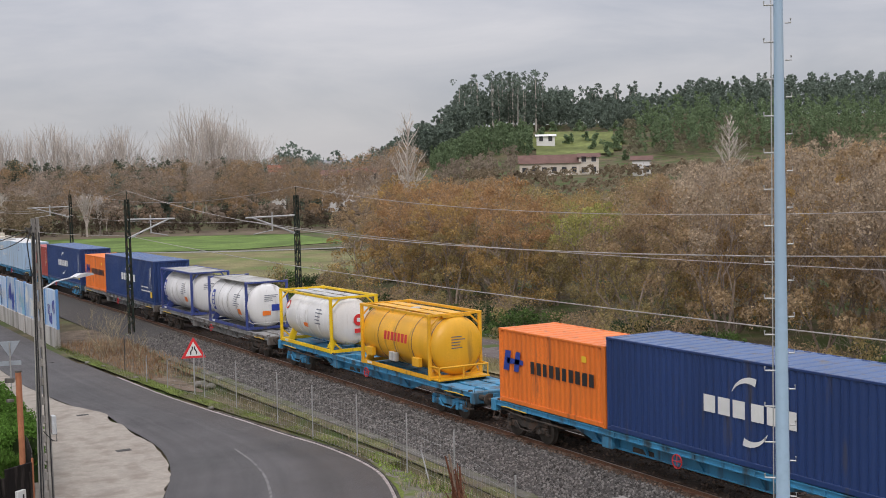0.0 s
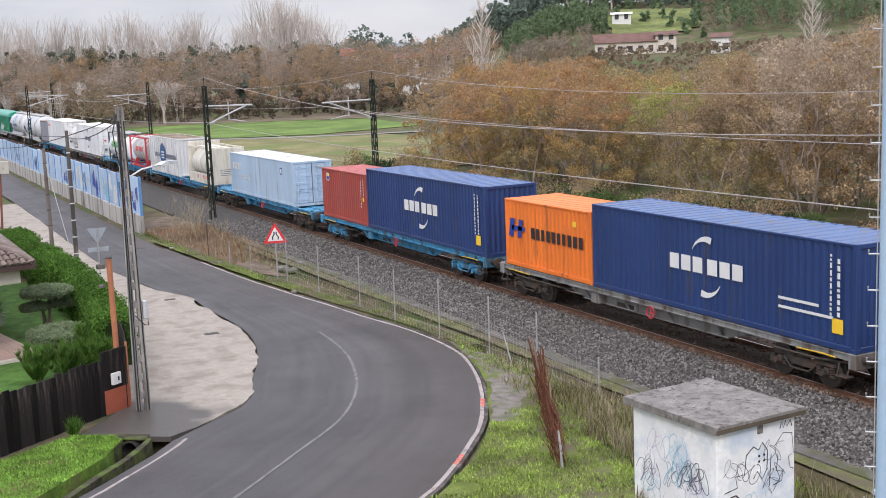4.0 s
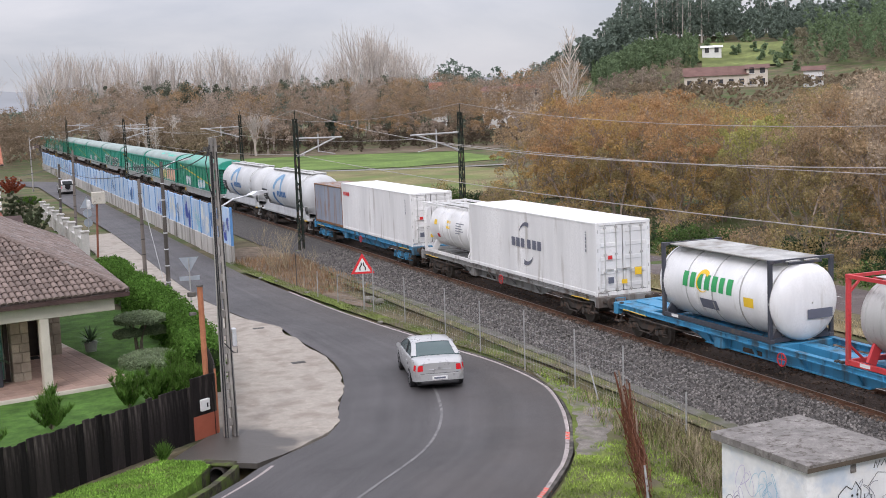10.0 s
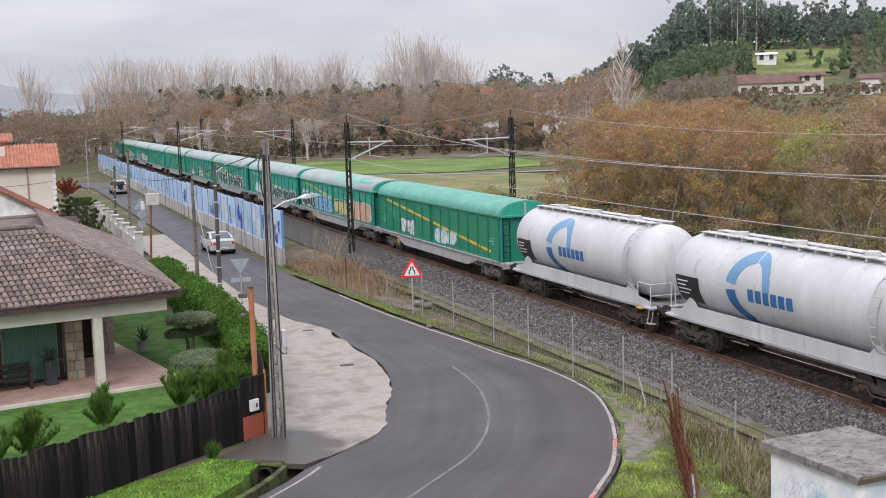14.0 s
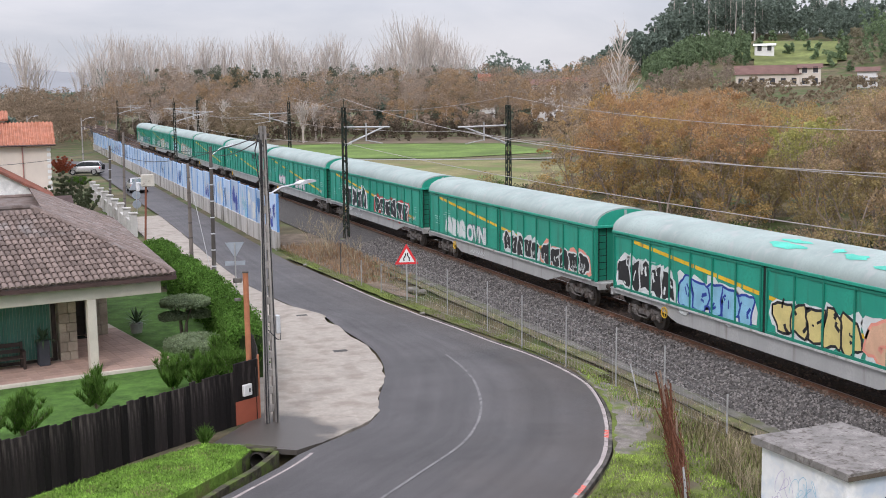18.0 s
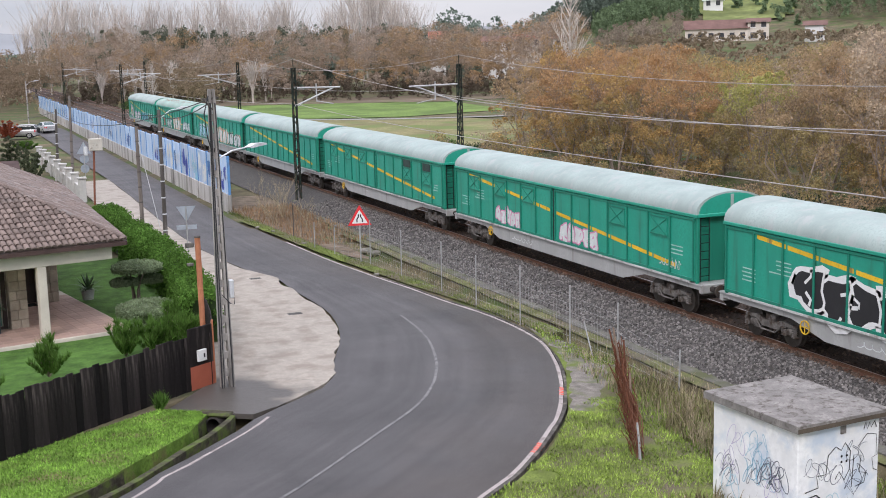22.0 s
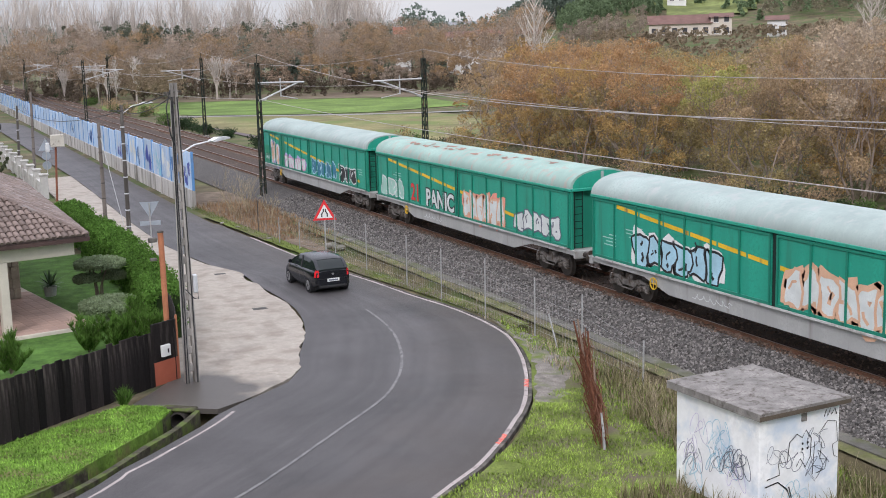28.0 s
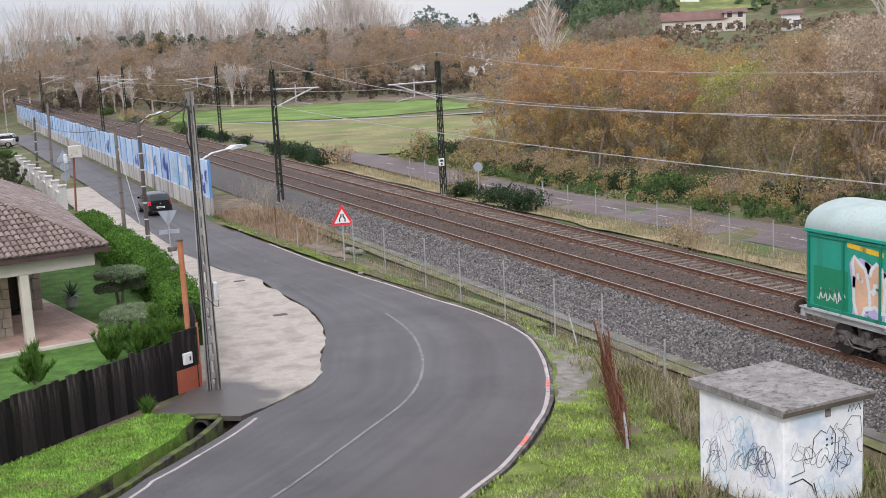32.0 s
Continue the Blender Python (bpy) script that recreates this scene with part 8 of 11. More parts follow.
side_pts = even(smooth_line([(6.95, 36.2), (7.55, 39.0), (7.95, 42.5)], 0.4), 28)
for i in range(27):
    d = side_pts[i + 1] - side_pts[i]
    b = part("board", BOARDS[rnd.randrange(4)], M_BOARD, gf)
    b.matrix_basis = pose(side_pts[i].x, side_pts[i].y, ROAD_Z - 0.02, 0, rnd.uniform(-1, 1), math.degrees(math.atan2(d.y, d.x)))
gate = empty("gate_panel", pose(6.58, 35.92, ROAD_Z, 0, 0, 33), "dark gate panel with rust red plate and white letter box", "gate")
part("dark_panel", Mesh().cbox(-0.5, 0.5, -0.03, 0.03, 0.05, 1.9, 0.015), M_BOARD, gate)
part("metal_plate", Mesh().cbox(-0.48, 0.5, -0.045, -0.032, 0.0, 0.72, 0.004), mat("rust_red_metal_plate", (0.33, 0.085, 0.045), 0.6, var=0.12, scale=1.5), gate, "rust red metal plate")
lb = part("letter_box", Mesh().cbox(-0.2, 0.14, -0.13, -0.033, 0.85, 1.2, 0.012), D_WHITE, gate, "white letter box")
part("slot", Mesh().box(0.0, 0.06, -0.134, -0.131, 0.95, 1.08), D_BLACK, lb)
part("gate_post", Mesh().cyl((0.54, 0, 0), (0.54, 0, 2.0), 0.035, n=8), mat("terracotta_column", (0.42, 0.17, 0.09), 0.7), gate)
col = empty("terracotta_column", pose(7.15, 38.3, ROAD_Z), "slim terracotta coloured column with a dark cap", "column")
part("shaft", Mesh().cyl((0, 0, 0), (-0.02, 0, 4.25), 0.09, n=14), mat("terracotta_column", (0.36, 0.16, 0.09), 0.7, var=0.2, scale=2), col, smooth=True)
part("cap", Mesh().cyl((-0.02, 0, 4.25), (-0.02, 0, 4.30), 0.105, n=14), M_DARKPOLE, col)
part("bracket_lamp", Mesh().cbox(-0.42, -0.14, -0.06, 0.06, 3.95, 4.1, 0.02).cbox(-0.4, -0.18, -0.06, 0.06, 3.35, 3.45, 0.02), M_DARKPOLE, col)

# ---- bungalow ----
M_TILE = mat("brown_grey_roof_tile", (0.185, 0.142, 0.122), 0.8, var=0.25, scale=2.5, fine=20, bump=0.25, stain=((0.23, 0.20, 0.185), 0.45, 1.2), rand=0.28)
M_STONE = mat("pale_granite_block", (0.42, 0.36, 0.28), 0.85, var=0.2, scale=2.5, fine=25, bump=0.3, rand=0.25)
M_BEAM = mat("cream_stone_beam", (0.58, 0.53, 0.45), 0.8, var=0.12, scale=1.2, bump=0.1)
M_TERRACE = mat("pinkish_terrace_tile", (0.44, 0.30, 0.24), 0.6, var=0.15, scale=1.5, fine=10, bump=0.1, rand=0.12)
M_TIMBER = mat("dark_brown_timber", (0.035, 0.02, 0.015), 0.6, var=0.3, scale=4, bump=0.1)
M_GUTTER = mat("brown_gutter", (0.07, 0.04, 0.035), 0.5)
house = empty("house", pose(0, 0, 0), "low bungalow with a brown tiled hip roof and a stone porch", "house")
C0, E0 = Vector((5.72, 44.72, 2.62)), Vector((5.35, 66, 2.62))
AX = Vector((-0.981, -0.195, 0))
AP1, AP2 = Vector((0.95, 48.7, 4.95)), Vector((1.75, 61.4, 4.40))
VAL = Vector((2.7, 55.5, 3.85))
LEFT = 13.0


def slab(pts, t=0.06):
    """A roof plane with thickness."""
    pts = [Vector(p) for p in pts]
    n = (pts[1] - pts[0]).cross(pts[2] - pts[0]).normalized()
    n = n if n.z > 0 else -n
    k = len(pts)
    v = pts + [p - n * t for p in pts]
    return Mesh().add(v, [tuple(range(k)), tuple(range(2 * k - 1, k - 1, -1))] + [(i, (i + 1) % k, k + (i + 1) % k, k + i) for i in range(k)])


roof_front = part("roof", slab([C0, AP1, AP1 + AX * LEFT, C0 + AX * (LEFT + 4)]), M_TILE, house, "front slope of brown tiles")
roof_side = part("roof", slab([C0, E0, AP2, VAL, AP1]), M_TILE, house, "side slope of brown tiles")
part("roof", slab([VAL, AP2, AP2 + AX * LEFT, VAL + AX * LEFT]), M_TILE, house, "rear wing slope")
part("roof", slab([AP1, VAL, VAL + AX * LEFT, AP1 + AX * LEFT]), M_TILE, house, "back of the front wing")
for a, b in ((C0, AP1), (AP1, AP1 + AX * LEFT), (AP2, AP2 + AX * LEFT), (E0, AP2), (AP1, VAL)):
    part("ridge_cap", Mesh().cyl(a + Vector((0, 0, 0.02)), b + Vector((0, 0, 0.02)), 0.11, n=8), M_TILE, house, smooth=True)
part("fascia", Mesh().bar(C0 + Vector((0.0, -0.03, -0.12)), C0 + AX * (LEFT + 4) + Vector((0, -0.03, -0.12)), 0.10, 0.14), M_GUTTER, house, "brown gutter")
part("fascia", Mesh().bar(C0 + Vector((0.02, 0, -0.12)), E0 + Vector((0.02, 0, -0.12)), 0.10, 0.14), M_GUTTER, house, "brown gutter")
yaw_h = math.degrees(math.atan2(-AX.y, -AX.x))
hp = pose(5.25, 44.95, ROAD_Z, 0, 0, yaw_h)  # house frame: x to the right along the front, y inwards


def hpart(name, mesh, material, label="", smooth=False, parent=None):
    o = part(name, mesh, material, parent or house, label, smooth)
    if parent is None:
        o.matrix_basis = hp
    return o


hpart("beam", Mesh().cbox(-16, 0, 0.0, 0.35, 2.72, 3.34, 0.02), M_BEAM, "cream porch beam")
hpart("beam", Mesh().cbox(-0.35, 0, 0.352, 9, 2.72, 3.34, 0.02), M_BEAM, "cream porch beam")
hpart("porch_ceiling", Mesh().box(-16, -0.36, 0.36, 9, 3.0, 3.1), M_BEAM)
hpart("pillar", Mesh().cbox(-2.72, -2.40, 0.0, 0.32, 0.12, 2.72, 0.02), M_BEAM, "square cream porch pillar")
hpart("terrace", Mesh().cbox(-16, 0.45, -0.35, 9.0, -0.1, 0.12, 0.02), M_BEAM, "pale terrace edge")
tl = Mesh().cbox(0.004, 0.396, 0.004, 0.396, 0.12, 0.13, 0.004).data("terrace_tile", M_TERRACE)
for i in range(28):
    for j in range(7 if i > 8 else 20):
        t_ = part("terrace_tile", tl, M_TERRACE, house)
        t_.matrix_basis = hp @ pose(0.0 - 0.4 * i, -0.3 + 0.4 * j, 0)
        if i * 20 + j > 330:
            break
hpart("window_wall", Mesh().box(-16, -3.0, 2.72, 2.9, 0.1, 3.0), M_BEAM)
hpart("window_frame", Mesh().cbox(-8.2, -3.25, 2.6, 2.70, 0.12, 0.22, 0.01).cbox(-8.2, -3.25, 2.6, 2.70, 2.6, 2.72, 0.01).cbox(-3.4, -3.25, 2.6, 2.7, 0.22, 2.6, 0.01).cbox(-5.65, -5.45, 2.6, 2.7, 0.22, 2.6, 0.01).cbox(-8.2, -8.05, 2.6, 2.7, 0.22, 2.6, 0.01), M_TIMBER, "dark window frame")
M_BLIND = mat("green_vertical_blind", (0.13, 0.27, 0.22), 0.7, var=0.15, scale=2, rand=0.12)
bl = Mesh().box(0.0, 0.105, 2.66, 2.675, 0.25, 2.58).data("blind_slat", M_BLIND)
for i in range(38):
    x = -8.0 + i * 0.12
    if -5.62 < x + 0.1 and x < -5.46:
        continue
    b = part("blind_slat", bl, M_BLIND, house)
    b.matrix_basis = hp @ pose(x, 0.002 * (i % 3), 0)
M_PANE = bpy.data.materials.new("window_glass")
M_PANE.use_nodes = True
_b = M_PANE.node_tree.nodes["Principled BSDF"]
_b.inputs["Base Color"].default_value, _b.inputs["Roughness"].default_value, _b.inputs["Transmission Weight"].default_value, _b.inputs["IOR"].default_value = (0.9, 0.95, 0.93, 1), 0.03, 1.0, 1.1
for x0, x1 in ((-8.05, -5.65), (-5.45, -3.4)):
    g_ = hpart("pane", Mesh().box(x0, x1, 2.63, 2.636, 0.22, 2.6), M_PANE)
    g_.visible_shadow = False
rnd = random.Random(14)
stone_i = 0
for (x0, x1, y0, y1) in ((-3.2, -2.55, 2.35, 3.0), (-0.95, -0.25, 6.4, 7.0)):
    z = 0.12
    while z < 2.7:
        h = rnd.uniform(0.32, 0.5)
        split = x0 + (x1 - x0) * rnd.uniform(0.35, 0.65)
        for a, b in ((x0, split - 0.006), (split + 0.006, x1)):
            hpart("stone_block", Mesh().cbox(a, b, y0 - rnd.uniform(0, 0.02), y1, z, min(z + h - 0.012, 2.72), 0.015), M_STONE)
        z += h
hpart("back_wall", Mesh().box(-3.0, -0.3, 7.0, 7.2, 0.1, 3.0), M_BEAM)
hpart("side_wall", Mesh().box(-3.2, -3.05, 3.0, 7.0, 0.1, 3.0), M_STONE)
dr = hpart("front_door", Mesh().cbox(-2.3, -1.05, 6.9, 6.98, 0.12, 2.4, 0.02), M_TIMBER, "dark brown front door")
for z in (0.5, 1.1, 1.7):
    hpart("door_panel", Mesh().cbox(-2.1, -1.25, 6.87, 6.90, z, z + 0.42, 0.01), M_TIMBER)
hpart("right_wall", Mesh().box(-0.3, -0.1, 7.0, 20, -0.1, 3.2), M_BEAM)
hpart("door_mat", Mesh().box(-2.2, -1.2, 6.1, 6.7, 0.131, 0.145), mat("dark_mat", (0.03, 0.03, 0.03), 0.95))
# roof tiles, course by course on the front slope
half = Mesh()
nseg = 6
for y0, r0 in ((0.0, 0.105), (0.40, 0.09)):
    half.v += [(r0 * math.cos(math.pi * j / nseg), y0, 0.75 * r0 * math.sin(math.pi * j / nseg) + (0.03 if y0 == 0 else 0.0)) for j in range(nseg + 1)]
half.f = [(j, j + 1, nseg + 2 + j, nseg + 1 + j)[::-1] for j in range(nseg)] + [tuple(range(nseg + 1))]
TILE = half.data("roof_tile", M_TILE, True)


def tile_slope(parent, o, along, up, width_at, rows, pitch=0.225, course=0.34, limit=300, skip=0.0):
    """Courses of barrel tiles; the first few hundred one by one, the rest as one mesh."""
    nrm = along.cross(up).normalized()
    nrm = nrm if nrm.z > 0 else -nrm
    rot = Matrix((along, up, nrm)).transposed().to_4x4()
    rest, count = Mesh(), 0
    r2 = random.Random(5)
    for j in range(rows):
        a0, a1 = width_at(j * course)
        n_ = int((a1 - a0) / pitch)
        for i in range(n_):
            p = o + along * (a0 + (i + 0.5) * pitch) + up * (j * course - 0.03) + nrm * (0.005 + r2.uniform(0, 0.012))
            m_ = Matrix.Translation(p) @ rot @ pose(0, 0, 0, 0, 0, r2.uniform(-2, 2))
            if count < limit and a0 + i * pitch < 8.5:
                t_ = part("roof_tile", TILE, M_TILE, parent)
                t_.matrix_basis = m_
                count += 1
            else:
                rest.add([m_ @ Vector(q) for q in half.v], half.f)
    k = part("roof_tiles", rest, M_TILE, parent, smooth=True)
    k["kind"] = "stuff"


up1 = (AP1 - C0) - AX * (AP1 - C0).dot(AX)
slope_len = up1.length
hipa = (AP1 - C0).dot(AX)
tile_slope(roof_front, C0, AX, up1.normalized(), lambda s: (hipa * s / slope_len, LEFT), int(slope_len / 0.34))
sd = (E0 - C0).normalized()
up2 = ((AP1 - C0) - sd * (AP1 - C0).dot(sd))
tile_slope(roof_side, C0, sd, up2.normalized(), lambda s: ((AP1 - C0).dot(sd) * s / up2.length, 20.5 - 4 * s / up2.length), int(up2.length / 0.34) - 1, limit=0)

bench = empty("garden_bench", hp @ pose(-5.6, 1.9, 0.13), "dark wooden bench with a slatted back on the porch", "bench")
for x in (-0.95, 0.95):
    part("leg", Mesh().cbox(x - 0.05, x + 0.05, -0.25, -0.15, 0, 0.62, 0.01), M_TIMBER, bench)
    part("leg", Mesh().cbox(x - 0.05, x + 0.05, 0.2, 0.3, 0, 0.95, 0.01), M_TIMBER, bench)
    part("armrest", Mesh().cbox(x - 0.06, x + 0.06, -0.27, 0.25, 0.62, 0.68, 0.01), M_TIMBER, bench)
for y in (-0.2, -0.02, 0.16):
    part("seat_slat", Mesh().cbox(-0.95, 0.95, y - 0.08, y + 0.08, 0.40, 0.45, 0.01), M_TIMBER, bench)
for z in (0.55, 0.78):
    part("back_slat", Mesh().cbox(-0.95, 0.95, 0.24, 0.28, z, z + 0.15, 0.01), M_TIMBER, bench)
pot = empty("planter", hp @ pose(-3.9, 2.0, 0.13), "tall square dark planter with a small palm", "planter")
part("pot", Mesh().cbox(-0.2, 0.2, -0.2, 0.2, 0, 0.95, 0.03), mat("charcoal_planter", (0.04, 0.045, 0.055), 0.5), pot)
M_YUCCA = mat("grey_green_spiky_leaf", (0.07, 0.12, 0.055), 0.6, var=0.25, scale=4, rand=0.3)


def spiky(n, length, seed, droop=0.5, w=0.045):
    r2, m_ = random.Random(seed), Mesh()
    for i in range(n):
        a, e = r2.uniform(0, 6.28), r2.uniform(0.15, 1.35)
        L = length * r2.uniform(0.7, 1.1)
        pts = [Vector((math.cos(a) * math.cos(e) * s * L, math.sin(a) * math.cos(e) * s * L, math.sin(e) * s * L - droop * L * s * s * math.cos(e))) for s in (0, 0.35, 0.7, 1.0)]
        side = Vector((-math.sin(a), math.cos(a), 0)) * w
        ws = (0.6, 1.0, 0.7, 0.05)
        m_.add([p + side * q for p, q in zip(pts, ws)] + [p - side * q for p, q in zip(pts, ws)], [(k, k + 1, 5 + k, 4 + k) for k in range(3)])
    return m_


pf = part("foliage", spiky(34, 0.62, 2, 0.7), M_YUCCA, pot)
pf.location = (0, 0, 0.95)
yu = empty("yucca", pose(4.9, 51.2, ROAD_Z + 0.1), "potted yucca with spiky leaves", "plant")
part("pot", Mesh().lathe_z([(0.01, 0), (0.22, 0), (0.28, 0.4), (0.24, 0.4), (0.2, 0.3), (0.01, 0.3)], 14), mat("pale_stone_pot", (0.4, 0.4, 0.38), 0.8), yu, smooth=True)
q = part("foliage", spiky(40, 0.85, 3, 0.35, 0.05), M_YUCCA, yu)
q.location = (0, 0, 0.4)

# ---- houses further down the lane ----
M_CREAM = mat("cream_rendered_wall", (0.66, 0.58, 0.50), 0.85, var=0.08, scale=0.6, bump=0.08)
M_ORANGE_TILE = mat("orange_roof_tile", (0.42, 0.18, 0.115), 0.8, var=0.25, scale=1.2, fine=12, bump=0.3, stain=((0.35, 0.13, 0.07), 0.4, 1.5))
M_OLD_TILE = mat("old_red_brown_tile", (0.25, 0.10, 0.07), 0.85, var=0.3, scale=1.5, stain=((0.16, 0.09, 0.07), 0.4, 1.2))


def ribbed_roof(parent, o, along, up, material, n, label=""):
    """A slope of tile rolls."""
    along, up = Vector(along), Vector(up)
    part("roof", slab([o, Vector(o) + along, Vector(o) + along + up, Vector(o) + up], 0.12), material, parent, label)
    m_ = Mesh()
    for i in range(n):
        a = Vector(o) + along * ((i + 0.5) / n)
        m_.cyl(a, a + up, 0.5 * along.length / n * 0.7, n=5, caps=False)
    k = part("tile_roll", m_, material, parent)
    k["kind"] = "stuff"


h2 = empty("house", pose(0, 0, 0), "two-storey cream house with bright orange tile roof", "house")
part("wall", Mesh().cbox(-12, 4.6, 124.6, 134, -0.9, 4.5, 0.05), M_CREAM, h2)
ribbed_roof(h2, (-12.5, 124.0, 4.45), (17.6, 0, 0), (0, 4.9, 2.1), M_ORANGE_TILE, 50, "orange tiled slope")
part("roof", slab([(-12.5, 128.9, 6.55), (5.1, 128.9, 6.55), (5.1, 134.2, 4.45), (-12.5, 134.2, 4.45)]), M_ORANGE_TILE, h2)
part("gable", Mesh().prism([(124.6, 4.4), (134, 4.4), (128.9, 6.45)], "x", 4.45, 4.6), M_CREAM, h2)
part("gutter", Mesh().cyl((-12.5, 123.95, 4.42), (5.1, 123.95, 4.42), 0.08, n=8), mat("brown_gutter", (0.07, 0.04, 0.035), 0.5), h2)
part("downpipe", Mesh().cyl((2.0, 124.5, -0.9), (2.0, 124.5, 4.4), 0.06, n=8), mat("pinkish_pipe", (0.4, 0.2, 0.17), 0.6), h2)
for z in np.arange(0.0, 4.2, 0.55):
    part("quoin", Mesh().cbox(4.25, 4.63, 124.56, 124.75, z, z + 0.32, 0.02), D_WHITE, h2)
part("upper_block", Mesh().cbox(-12, 0.6, 129, 136, 4.4, 7.0, 0.03), M_CREAM, h2)
ribbed_roof(h2, (-12.3, 128.6, 6.9), (13.2, 0, 0), (0, 2.5, 0.8), M_ORANGE_TILE, 40, "upper orange tiled slope")
part("chimney", Mesh().cbox(-0.4, 0.1, 126.4, 126.9, 5.2, 6.5, 0.03), M_CREAM, h2)
h3 = empty("house", pose(0, 0, 0), "small white outhouse with an old red-brown tile roof", "house")
part("wall", Mesh().cbox(-6, 2.3, 96, 100, -0.9, 1.6, 0.03), mat("white_render", (0.72, 0.71, 0.69), 0.8), h3)
part("roof", slab([(-6.2, 95.6, 4.1), (-0.9, 95.6, 4.1), (3.6, 95.6, 1.55), (3.6, 101, 1.55), (-0.9, 101, 4.1), (-6.2, 101, 4.1)][0:2] + [(-0.9, 101, 4.1), (-6.2, 101, 4.1)]), M_OLD_TILE, h3)
ribbed_roof(h3, (3.6, 95.5, 1.5), (0, 5.6, 0), (-4.5, 0, 2.6), M_OLD_TILE, 18, "red-brown tiled slope")
part("gable", Mesh().prism([(-6, 1.5), (3.2, 1.5), (-0.9, 4.0)], "y", 95.9, 96.05), mat("white_render", (0.72, 0.71, 0.69), 0.8), h3)
part("lean_to_roof", slab([(2.2, 94.5, 0.9), (5.0, 94.5, 0.9), (5.0, 98, 1.5), (2.2, 98, 1.5)]), mat("dark_lean_to_roof", (0.07, 0.045, 0.04), 0.8), h3)

# white balustrade piers along the lane
M_PIER = mat("white_cast_pier", (0.46, 0.45, 0.42), 0.8, var=0.15, scale=2, stain=((0.3, 0.28, 0.25), 0.35, 2))
bal = empty("garden_wall", pose(0, 0, 0), "white balustrade wall with square piers", "garden wall", "", "structure")
for i in range(9):
    y = 88 + i * 4.2
    x = 8.6 - 0.012 * (y - 88)
    p = part("pier", Mesh().cbox(x - 0.25, x + 0.25, y - 0.25, y + 0.25, -0.9, 0.75, 0.03), M_PIER, bal)
    part("pier_cap", Mesh().cbox(x - 0.32, x + 0.32, y - 0.32, y + 0.32, 0.75, 0.88, 0.03), M_PIER, p)
    if i < 8:
        part("low_wall", Mesh().cbox(x - 0.12, x + 0.12, y + 0.27, y + 3.93, -0.9, 0.1, 0.02), M_PIER, bal)
        part("coping", Mesh().cbox(x - 0.17, x + 0.17, y + 0.27, y + 3.93, 0.1, 0.18, 0.02), M_PIER, bal)

# ---- houses on the far slope ----
M_FARWALL = mat("pale_far_wall", (0.62, 0.56, 0.48), 0.9, var=0.15, scale=0.3, bump=0)
M_FARROOF = mat("far_red_roof", (0.17, 0.10, 0.085), 0.9, var=0.2, scale=0.4, bump=0)
M_FARWHITE = mat("far_white_wall", (0.75, 0.74, 0.72), 0.9, var=0.06, scale=0.3, bump=0)
M_FARWIN = mat("far_dark_opening", (0.04, 0.04, 0.045), 0.4, bump=0)


def polar(az, r):
    return r * math.sin(radians(az)), r * math.cos(radians(az))


def far_house(az, r, length, depth, z0, h, pitch, wallm, roofm, label, windows, turn=0.0):
    x, y = polar(az, r)
    o = empty("house", pose(x, y, z0, 0, 0, -az + turn), label, "house", "houses on the far slope")
    part("wall", Mesh().box(-length / 2, length / 2, 0, depth, -6, h), wallm, o)
    part("roof", Mesh().prism([(-0.6, h - 0.1), (depth + 0.6, h - 0.1), (depth / 2, h + pitch)], "x", -length / 2 - 0.5, length / 2 + 0.5), roofm, o)
    for i in range(windows):
        a = -length / 2 + (i + 0.5) * length / windows
        for z in ((0.9,) if h < 4.5 else (0.8, 3.6)):
            w_ = part("window", Mesh().box(a - 0.6, a + 0.6, -0.06, 0.0, z, z + 1.5), M_FARWIN, o)
            part("sill", Mesh().box(a - 0.75, a + 0.75, -0.15, -0.06, z - 0.15, z), M_FARWHITE, w_)
    return o


far_house(34.85, 372, 5.6, 6, 18.4, 2.5, 0.6, M_FARWHITE, M_FARWHITE, "small white flat-roofed house on the green slope", 2)
far_house(35.0, 318, 15.5, 8, 8.6, 3.5, 2.2, M_FARWALL, M_FARROOF, "long pale farm building with a red-brown roof", 6)
far_house(36.85, 318, 5.2, 8, 8.6, 4.9, 1.0, M_FARWALL, M_FARROOF, "cream house end of the long farm building", 2)
far_house(39.3, 300, 4.6, 6, 8.3, 3.9, 1.0, M_FARWHITE, M_FARROOF, "pale two-storey house among trees", 2)
far_house(22.2, 330, 4.2, 7, 7.6, 4.0, 1.9, M_FARWHITE, mat("far_bright_red_roof", (0.30, 0.115, 0.085), 0.9), "house with a bright red roof behind trees", 2)
far_house(25.0, 300, 8.0, 8, 7.2, 3.0, 1.4, M_FARWHITE, M_FARROOF, "white house with a red-brown roof behind trees", 3)
far_house(26.4, 320, 7.0, 8, 8.2, 2.6, 1.3, M_FARWALL, mat("far_bright_red_roof", (0.42, 0.13, 0.085), 0.9), "house with a red roof behind trees", 3)
far_house(28.1, 320, 6.0, 8, 8.0, 2.8, 1.3, M_FARWALL, M_FARROOF, "low brown house behind trees", 2)


